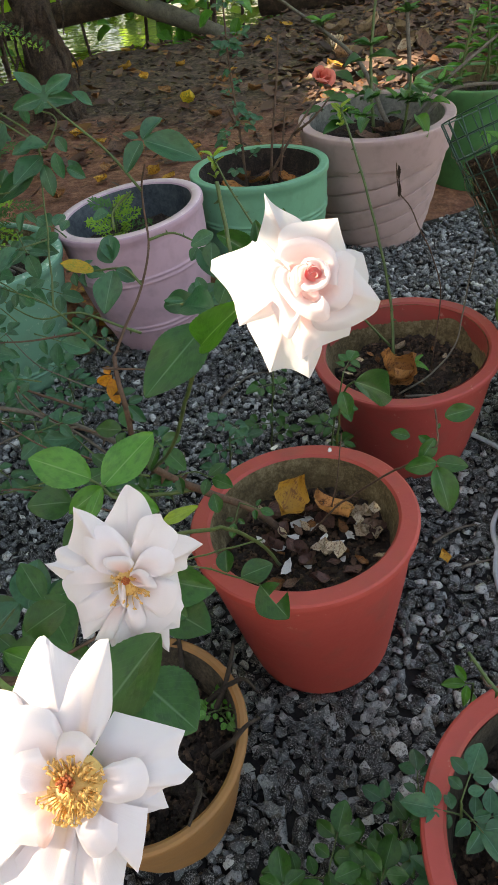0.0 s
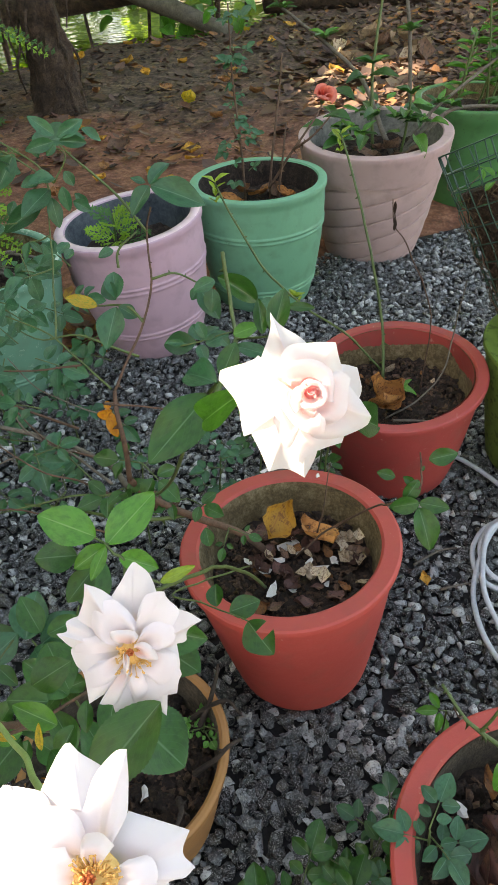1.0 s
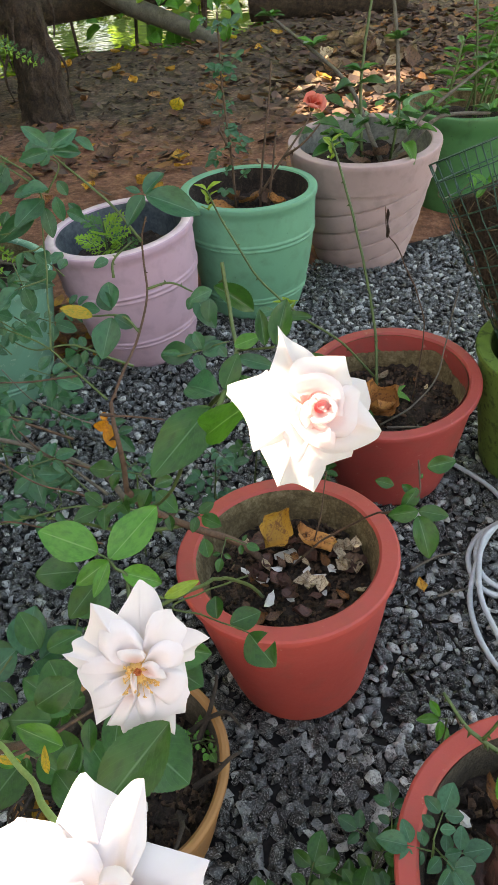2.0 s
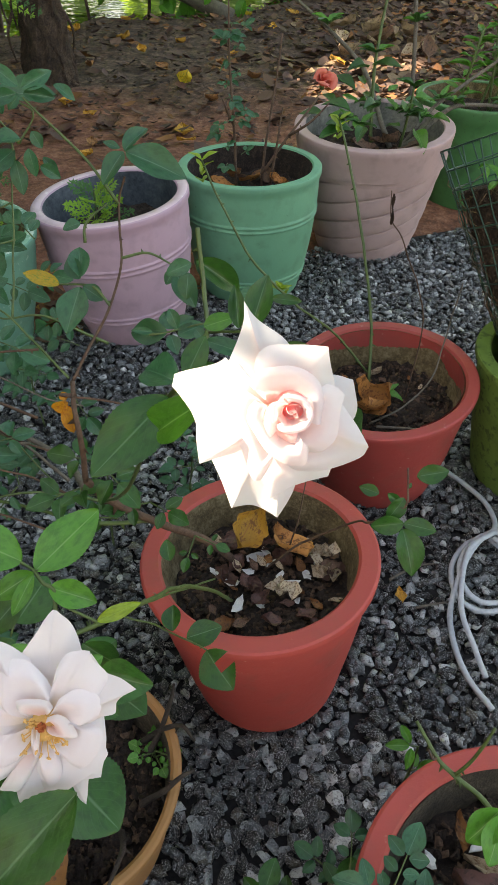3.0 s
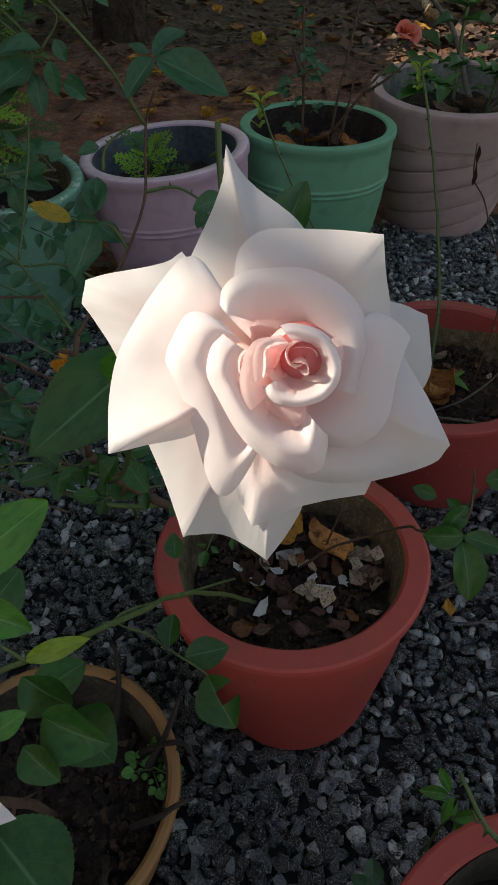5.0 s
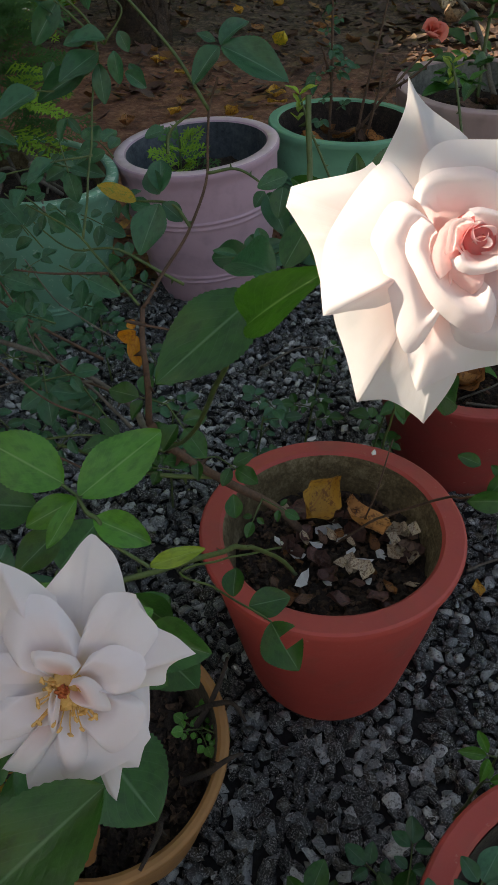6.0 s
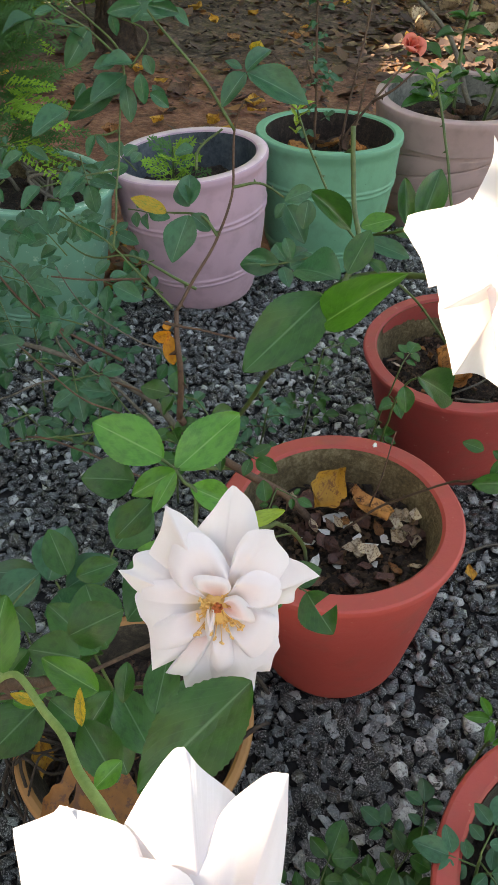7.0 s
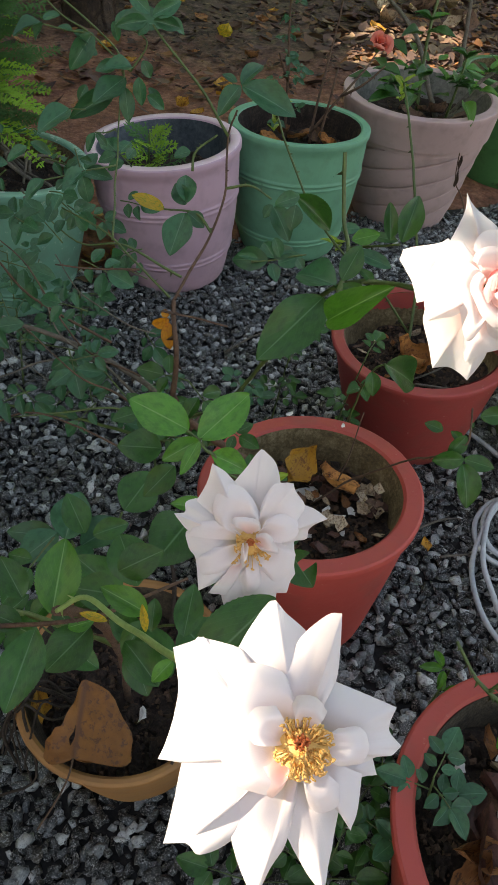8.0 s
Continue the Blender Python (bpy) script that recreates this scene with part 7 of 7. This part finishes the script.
# Leaves out of view, added only to shade the upper right of the blooms.
thicket("overhanging_branch", "small leaves added out of view to dapple the sun on the blooms", 400, dapple_spot, (0.025, 0.05), LEAF, 113)
rng = random.Random(114)
# Added, unseen limb that holds up the dappling leaves, laid along the sun's rays.
dapple_limb = plant("dapple_limb", (-2.8, 0.07, 2.50), "slender limb added out of view to carry the dappling leaves", "branch")
cane(dapple_limb, [(-3.6, 0.02, 2.80), (-2.8, 0.07, 2.50), (-1.9, 0.13, 2.02), (-0.98, 0.20, 1.53)], 0.014, 0.003, BARK, "limb", 0, rng)
for k in range(6):
    p = Vector((-1.30 + 0.06 * k, 0.178 + 0.004 * k, 1.70 - 0.032 * k))
    cane(dapple_limb, [p, p + Vector((0.05, rng.uniform(-0.06, 0.06), rng.uniform(0.0, 0.04))), p + Vector((0.09, rng.uniform(-0.12, 0.10), rng.uniform(-0.02, 0.08)))], 0.002, 0.0008, BARK, "twig", 0, rng, 5)


# ---------- wire basket, tube and the plants by the gravel ----------
rng = random.Random(121)
bas = plant("wire_basket", (0.76, 1.27, 0.22), "leaning green wire mesh basket packed with dark earth and roots", "basket")
B0, B1 = Vector((0.76, 1.25, 0.22)), Vector((0.59, 1.432, 0.656))
R0, R1 = 0.095, 0.139
ax = (B1 - B0).normalized()
ex = ax.orthogonal().normalized()
ey = ax.cross(ex)


def on_basket(t, a):
    return B0.lerp(B1, t) + (ex * math.cos(a) + ey * math.sin(a)) * (R0 + (R1 - R0) * t)


for k in range(15):
    t = k / 14
    pts = [on_basket(t, 2 * math.pi * j / 28) for j in range(29)]
    child("wire_hoop", mesh_of("wire_hoop", *tube(pts, 0.0016, 5), WIRE), bas)
for j in range(26):
    a = 2 * math.pi * j / 26
    pts = [on_basket(k / 8, a + 0.04 * math.sin(k * 1.7 + j)) for k in range(9)]
    child("upright_wire", mesh_of("upright_wire", *tube(pts, 0.0014, 5), WIRE), bas)
v, f = [], []
n, rows = 64, 30
for k in range(rows):
    t = 0.84 * k / (rows - 1)
    for j in range(n):
        a = 2 * math.pi * j / n
        p = on_basket(t, a)
        c = B0.lerp(B1, t)
        v.append(c + (p - c) * (0.90 + 0.10 * noise.noise(p * 34) + 0.07 * noise.noise(p * 90)))
for k in range(rows - 1):
    for j in range(n):
        a, c = k * n + j, k * n + (j + 1) % n
        f.append((a, c, c + n, a + n))
f.append(tuple(range((rows - 1) * n, rows * n)))
child("earth_fill", mesh_of("earth_fill", v, f, BARK), bas, None, "dark rooty earth fill")
v, f = [], []
for k in range(620):
    t, a = rng.uniform(0.02, 0.88), rng.uniform(0, 6.28)
    c = B0.lerp(B1, t)
    p = c + (on_basket(t, a) - c) * rng.uniform(0.90, 1.0)
    q = on_basket(min(0.9, max(0.02, t + rng.uniform(-0.08, 0.08))), a + rng.uniform(-0.4, 0.4))
    tv, tf = tube(spline([p, p.lerp(q, 0.5) + (p - c) * rng.uniform(0.0, 0.06), q], 3), rng.uniform(0.0005, 0.0011), 3)
    f += [tuple(i + len(v) for i in face) for face in tf]
    v += tv
child("root_mat", mesh_of("root_mat", v, f, FIBRE), bas, None, "matted pale brown root fibres")
for k in range(60):
    t, a = rng.uniform(0.02, 0.80), rng.uniform(0, 6.28)
    p = on_basket(t, a)
    q = on_basket(min(1, t + rng.uniform(-0.1, 0.15)), a + rng.uniform(-0.5, 0.5))
    cane(bas, [p, p.lerp(q, 0.5) + (p - B0.lerp(B1, t)) * 0.06, q], rng.uniform(0.0010, 0.0022), 0.0008, STEM_BROWN if k % 3 else STEM_GREY, "root", 0, rng, 5)
for k in range(14):
    at = B0.lerp(B1, 0.82) + Vector((rng.uniform(-0.10, 0.10), rng.uniform(-0.10, 0.10), 0.01))
    d = Vector((rng.uniform(-1, 1), rng.uniform(-1, 1), 0.9)).normalized()
    blade(bas, at, at + d * rng.uniform(0.015, 0.03), (0, -0.4, 0.9), 0.5, "bright", rng)

tub = plant("plastic_tube", (0.59, 0.95, 0.01), "bundled white plastic tube lying on gravel", "tube")


def hose(points, r=0.0050):
    child("tube_strand", mesh_of("tube_strand", *tube(spline(points, 8), r, 10), WHITE_PLASTIC), tub)


hose([(0.52, 1.245, 0.012), (0.565, 1.205, 0.014), (0.612, 1.13, 0.02), (0.62, 1.06, 0.03), (0.60, 1.02, 0.035), (0.55, 0.995, 0.03), (0.515, 0.945, 0.022), (0.515, 0.885, 0.018), (0.55, 0.855, 0.016), (0.60, 0.865, 0.02), (0.63, 0.91, 0.03)])
hose([(0.66, 1.0, 0.03), (0.615, 1.02, 0.04), (0.565, 1.00, 0.036), (0.53, 0.95, 0.03), (0.528, 0.90, 0.026), (0.555, 0.87, 0.022), (0.61, 0.88, 0.018), (0.66, 0.90, 0.02)])
hose([(0.67, 1.02, 0.022), (0.63, 1.035, 0.03), (0.585, 1.005, 0.045), (0.54, 0.95, 0.04), (0.502, 0.87, 0.016), (0.492, 0.80, 0.012), (0.502, 0.73, 0.012), (0.53, 0.675, 0.012)])
hose([(0.60, 1.01, 0.05), (0.545, 0.965, 0.046), (0.515, 0.86, 0.026), (0.525, 0.78, 0.014), (0.532, 0.73, 0.012)])
hose([(0.60, 1.01, 0.03), (0.615, 0.97, 0.04), (0.605, 0.93, 0.034), (0.63, 0.88, 0.022), (0.69, 0.84, 0.014), (0.76, 0.83, 0.012)])
hose([(0.60, 1.0, 0.045), (0.632, 0.96, 0.05), (0.622, 0.92, 0.046), (0.65, 0.885, 0.03), (0.72, 0.86, 0.014)])

# leafy sprigs by the right-hand planter and on the gravel
rng = random.Random(131)


def sprig(name, base, top, n, size, kind, label, spread=0.05, seed=0, width=0.68, group="low sprigs", pairs=2):
    rng = random.Random(seed)
    pl = plant(name, base, label, "plant", group)
    base, top = Vector(base), Vector(top)
    cane(pl, [base, base.lerp(top, 0.5) + Vector((rng.uniform(-.01, .01), rng.uniform(-.01, .01), 0)), top], 0.0022, 0.0012, STEM_GREEN, "stem", 2, rng)
    for k in range(n):
        at = base.lerp(top, 0.25 + 0.75 * (k + 1) / n)
        a = k * 2.4 + rng.random()
        d = Vector((math.cos(a), math.sin(a), 0.25)).normalized()
        compound(pl, at, at + d * spread, (rng.uniform(-0.2, 0.2), -0.3, 0.95), size, pairs, kind, rng, width)


LOW = "small green rose shoot rising from gravel"
sprig("rose_shoot", (0.262, 0.425, 0.0), (0.272, 0.405, 0.13), 4, 0.026, "blue", LOW, 0.04, 1)
sprig("rose_shoot", (0.235, 0.385, 0.0), (0.236, 0.36, 0.12), 5, 0.030, "deep", LOW, 0.045, 2)
sprig("rose_shoot", (0.165, 0.365, 0.0), (0.160, 0.345, 0.10), 4, 0.034, "deep", LOW, 0.045, 3)
sprig("rose_shoot", (0.285, 0.345, 0.0), (0.29, 0.33, 0.20), 5, 0.028, "blue", LOW, 0.04, 4)
sprig("rose_shoot", (0.20, 0.31, 0.0), (0.20, 0.29, 0.14), 4, 0.034, "deep", LOW, 0.05, 5)
sprig("rose_shoot", (0.12, 0.30, 0.0), (0.115, 0.28, 0.12), 4, 0.034, "deep", LOW, 0.05, 6)
sprig("rose_shoot", (0.305, 0.345, 0.205), (0.293, 0.352, 0.272), 4, 0.030, "blue", "small green rose shoot at the edge of a red planter", 0.03, 7)
rng = random.Random(133)
bush = plant("rose_bush", (0.44, 0.39, 0.205), "pruned rose with forked green canes in a red planter", "rose bush")
cane(bush, [(0.44, 0.385, 0.20), (0.408, 0.435, 0.250), (0.372, 0.458, 0.272), (0.353, 0.472, 0.282), (0.331, 0.503, 0.302)], 0.0036, 0.0020, STEM_GREEN, "stem", 8, rng)
cane(bush, [(0.372, 0.458, 0.272), (0.384, 0.462, 0.31), (0.393, 0.468, 0.360)], 0.0022, 0.0016, STEM_GREEN, "stem", 3, rng)
cane(bush, [(0.353, 0.472, 0.282), (0.345, 0.465, 0.292), (0.338, 0.470, 0.305)], 0.0012, 0.0008, STEM_BROWN, "stem", 1, rng)
blade(bush, (0.405, 0.418, 0.292), (0.372, 0.392, 0.268), (-0.1, -0.4, 0.9), 0.66, "bright", rng)
blade(bush, (0.405, 0.414, 0.290), (0.392, 0.372, 0.268), (0.1, -0.4, 0.9), 0.70, "bright", rng)
sprig("rose_shoot", (0.352, 0.520, 0.02), (0.356, 0.522, 0.20), 2, 0.028, "bright", "bright green shoot behind a red planter", 0.012, 10, 0.45, "low sprigs", 1)
sprig("rose_shoot", (0.015, 1.05, 0.0), (0.04, 1.00, 0.26), 8, 0.026, "blue", "leafy rose shoot rising from gravel behind a red planter", 0.035, 11)
sprig("rose_shoot", (0.10, 1.16, 0.0), (0.12, 1.10, 0.30), 6, 0.026, "deep", "leafy rose shoot rising from gravel behind a red planter", 0.035, 12)
sprig("rose_shoot", (-0.12, 0.98, 0.0), (-0.09, 0.93, 0.30), 5, 0.026, "blue", "leafy rose shoot rising from gravel", 0.035, 13)
sprig("rose_shoot", (0.22, 1.05, 0.0), (0.235, 0.985, 0.36), 4, 0.030, "deep", "leafy rose shoot beside an old red planter", 0.03, 14)
sprig("rose_shoot", (-0.46, 1.22, 0.0), (-0.43, 1.18, 0.35), 10, 0.030, "blue", "bluish rose shoot beside a teal planter", 0.06, 15)
sprig("rose_shoot", (-0.34, 1.32, 0.0), (-0.33, 1.28, 0.22), 8, 0.030, "blue", "bluish rose shoot beside a teal planter", 0.05, 16)
sprig("rose_shoot", (-0.58, 1.10, 0.0), (-0.56, 1.08, 0.42), 10, 0.034, "blue", "bluish rose shoot beside a teal planter", 0.07, 17)
sprig("weed", (0.030, 0.512, 0.152), (0.038, 0.512, 0.178), 6, 0.013, "bright", "tiny clover-like weed in a tan planter", 0.022, 18, 0.9)
sprig("rose_shoot", (0.66, 1.02, 0.0), (0.67, 1.00, 0.10), 6, 0.02, "deep", "weeds growing beside a mossy planter", 0.03, 19)

# dry twigs on the gravel
for pts in ([(0.20, 1.03, 0.012), (0.25, 1.11, 0.014), (0.30, 1.17, 0.012)], [(0.19, 1.01, 0.018), (0.27, 1.12, 0.02)], [(0.44, 0.86, 0.012), (0.50, 0.875, 0.013)], [(-0.02, 1.42, 0.014), (0.05, 1.5, 0.016), (0.10, 1.52, 0.012)], [(0.62, 0.63, 0.01), (0.64, 0.70, 0.02)], [(0.40, 0.92, 0.012), (0.45, 0.95, 0.014), (0.49, 0.96, 0.012)]):
    tw = plant("twig", pts[0], "thin dry grey twig lying on gravel", "twig", "dry twigs")
    cane(tw, pts, 0.0028, 0.0016, STEM_GREY, "stick", 2, rng, 6)

# ---------- gravel ----------
def chunk(seed):
    """A broken stone of radius about 1."""
    rng = random.Random(seed)
    bm = bmesh.new()
    sx, sy, sz = rng.uniform(1.0, 1.6), rng.uniform(0.65, 1.0), rng.uniform(0.5, 0.8)
    for k in range(13):
        p = Vector((rng.gauss(0, 1), rng.gauss(0, 1), rng.gauss(0, 1))).normalized() * rng.uniform(0.72, 1.05)
        bm.verts.new((p.x * sx, p.y * sy, p.z * sz))
    hull = bmesh.ops.convex_hull(bm, input=bm.verts)
    bmesh.ops.delete(bm, geom=list({g for g in hull["geom_interior"] + hull["geom_unused"] if isinstance(g, bmesh.types.BMVert)}), context="VERTS")
    bmesh.ops.triangulate(bm, faces=bm.faces[:])
    bm.verts.index_update()
    vs = np.array([v.co[:] for v in bm.verts])
    fs = np.array([[v.index for v in f.verts] for f in bm.faces])
    bm.free()
    return vs, fs


CHUNKS = [chunk(k) for k in range(14)]
BASES = ((0.178, 0.736, 0.10), (0.405, 1.235, 0.115), (-0.053, 0.478, 0.085), (0.445, 0.309, 0.125), (-0.203, 1.804, 0.12), (0.105, 2.059, 0.135), (0.484, 2.398, 0.15), (-0.60, 1.60, 0.12), (0.746, 1.246, 0.115), (0.90, 2.83, 0.14))
nprng = np.random.default_rng(5)
step = 0.0150
gx, gy = np.meshgrid(np.arange(-1.15, 1.55, step), np.arange(-0.25, 3.1, step))
spots = np.stack([gx.ravel(), gy.ravel()], 1) + nprng.uniform(-0.5, 0.5, (gx.size, 2)) * step
keep = np.array([y < gravel_edge(x) + 0.03 * noise.noise((x * 30, y * 30, 0)) and all((x - bx) ** 2 + (y - by) ** 2 > br * br for bx, by, br in BASES) for x, y in spots])
spots = spots[keep]
near = np.argsort((spots[:, 0] - 0.20) ** 2 + (spots[:, 1] - 0.50) ** 2 * 1.3)[:300]
is_near = np.zeros(len(spots), bool)
is_near[near] = True
bed_v = [(x, y, -0.009) for x, y in ((-1.2, -0.3), (1.6, -0.3), (1.6, gravel_edge(1.6)), (0.9, gravel_edge(0.9)), (0.4, gravel_edge(0.4)), (0.0, gravel_edge(0.0)), (-0.5, gravel_edge(-0.5)), (-1.2, gravel_edge(-1.2)))]
gravel = tagged(new("gravel", mesh_of("gravel", bed_v, [tuple(range(8))], GRIT)), "dark grey crushed stone gravel spread between the planters", "gravel", kind="structure")
stone_meshes = [mesh_of("stone", vs, [tuple(q) for q in fs.tolist()], STONE, None, False) for vs, fs in CHUNKS]
for k in near:
    x, y = spots[k]
    s = 0.0108 * nprng.uniform(0.68, 1.45)
    ob = child("stone", stone_meshes[nprng.integers(14)], gravel, Matrix.Translation((x, y, nprng.uniform(-0.003, 0.004))) @ Euler(nprng.uniform(-0.5, 0.5, 3) + np.array([0, 0, nprng.uniform(0, 6)])).to_matrix().to_4x4() @ Matrix.Diagonal((s, s, s, 1)))
all_v, all_f, count = [], [], 0
for k in np.nonzero(~is_near)[0]:
    vs, fs = CHUNKS[nprng.integers(14)]
    s = 0.0106 * nprng.uniform(0.62, 1.4)
    rot = np.array(Euler((nprng.uniform(-0.5, 0.5), nprng.uniform(-0.5, 0.5), nprng.uniform(0, 6.28))).to_matrix())
    all_v.append(vs @ rot.T * s + np.array([spots[k, 0], spots[k, 1], nprng.uniform(-0.004, 0.004)]))
    all_f.append(fs + count)
    count += len(vs)
low = nprng.uniform((-1.12, -0.22), (1.5, 3.0), (30000, 2))
for x, y in low:
    if y < gravel_edge(x) - 0.02 and all((x - bx) ** 2 + (y - by) ** 2 > br * br for bx, by, br in BASES):
        vs, fs = CHUNKS[nprng.integers(14)]
        rot = np.array(Euler(nprng.uniform(-3, 3, 3)).to_matrix())
        all_v.append(vs @ rot.T * 0.0095 * nprng.uniform(0.6, 1.2) + np.array([x, y, nprng.uniform(-0.010, -0.003)]))
        all_f.append(fs + count)
        count += len(vs)
all_v, all_f = np.concatenate(all_v), np.concatenate(all_f)
me = bpy.data.meshes.new("loose_stones")
me.vertices.add(len(all_v))
me.vertices.foreach_set("co", all_v.astype(np.float32).ravel())
me.loops.add(all_f.size)
me.loops.foreach_set("vertex_index", all_f.astype(np.int32).ravel())
me.polygons.add(len(all_f))
me.polygons.foreach_set("loop_start", np.arange(0, all_f.size, 3, dtype=np.int32))
me.materials.append(STONE_REST)
me.update(calc_edges=True)
me.validate()
tagged(child("loose_stones", me, gravel), "crushed grey stones", kind="stuff")
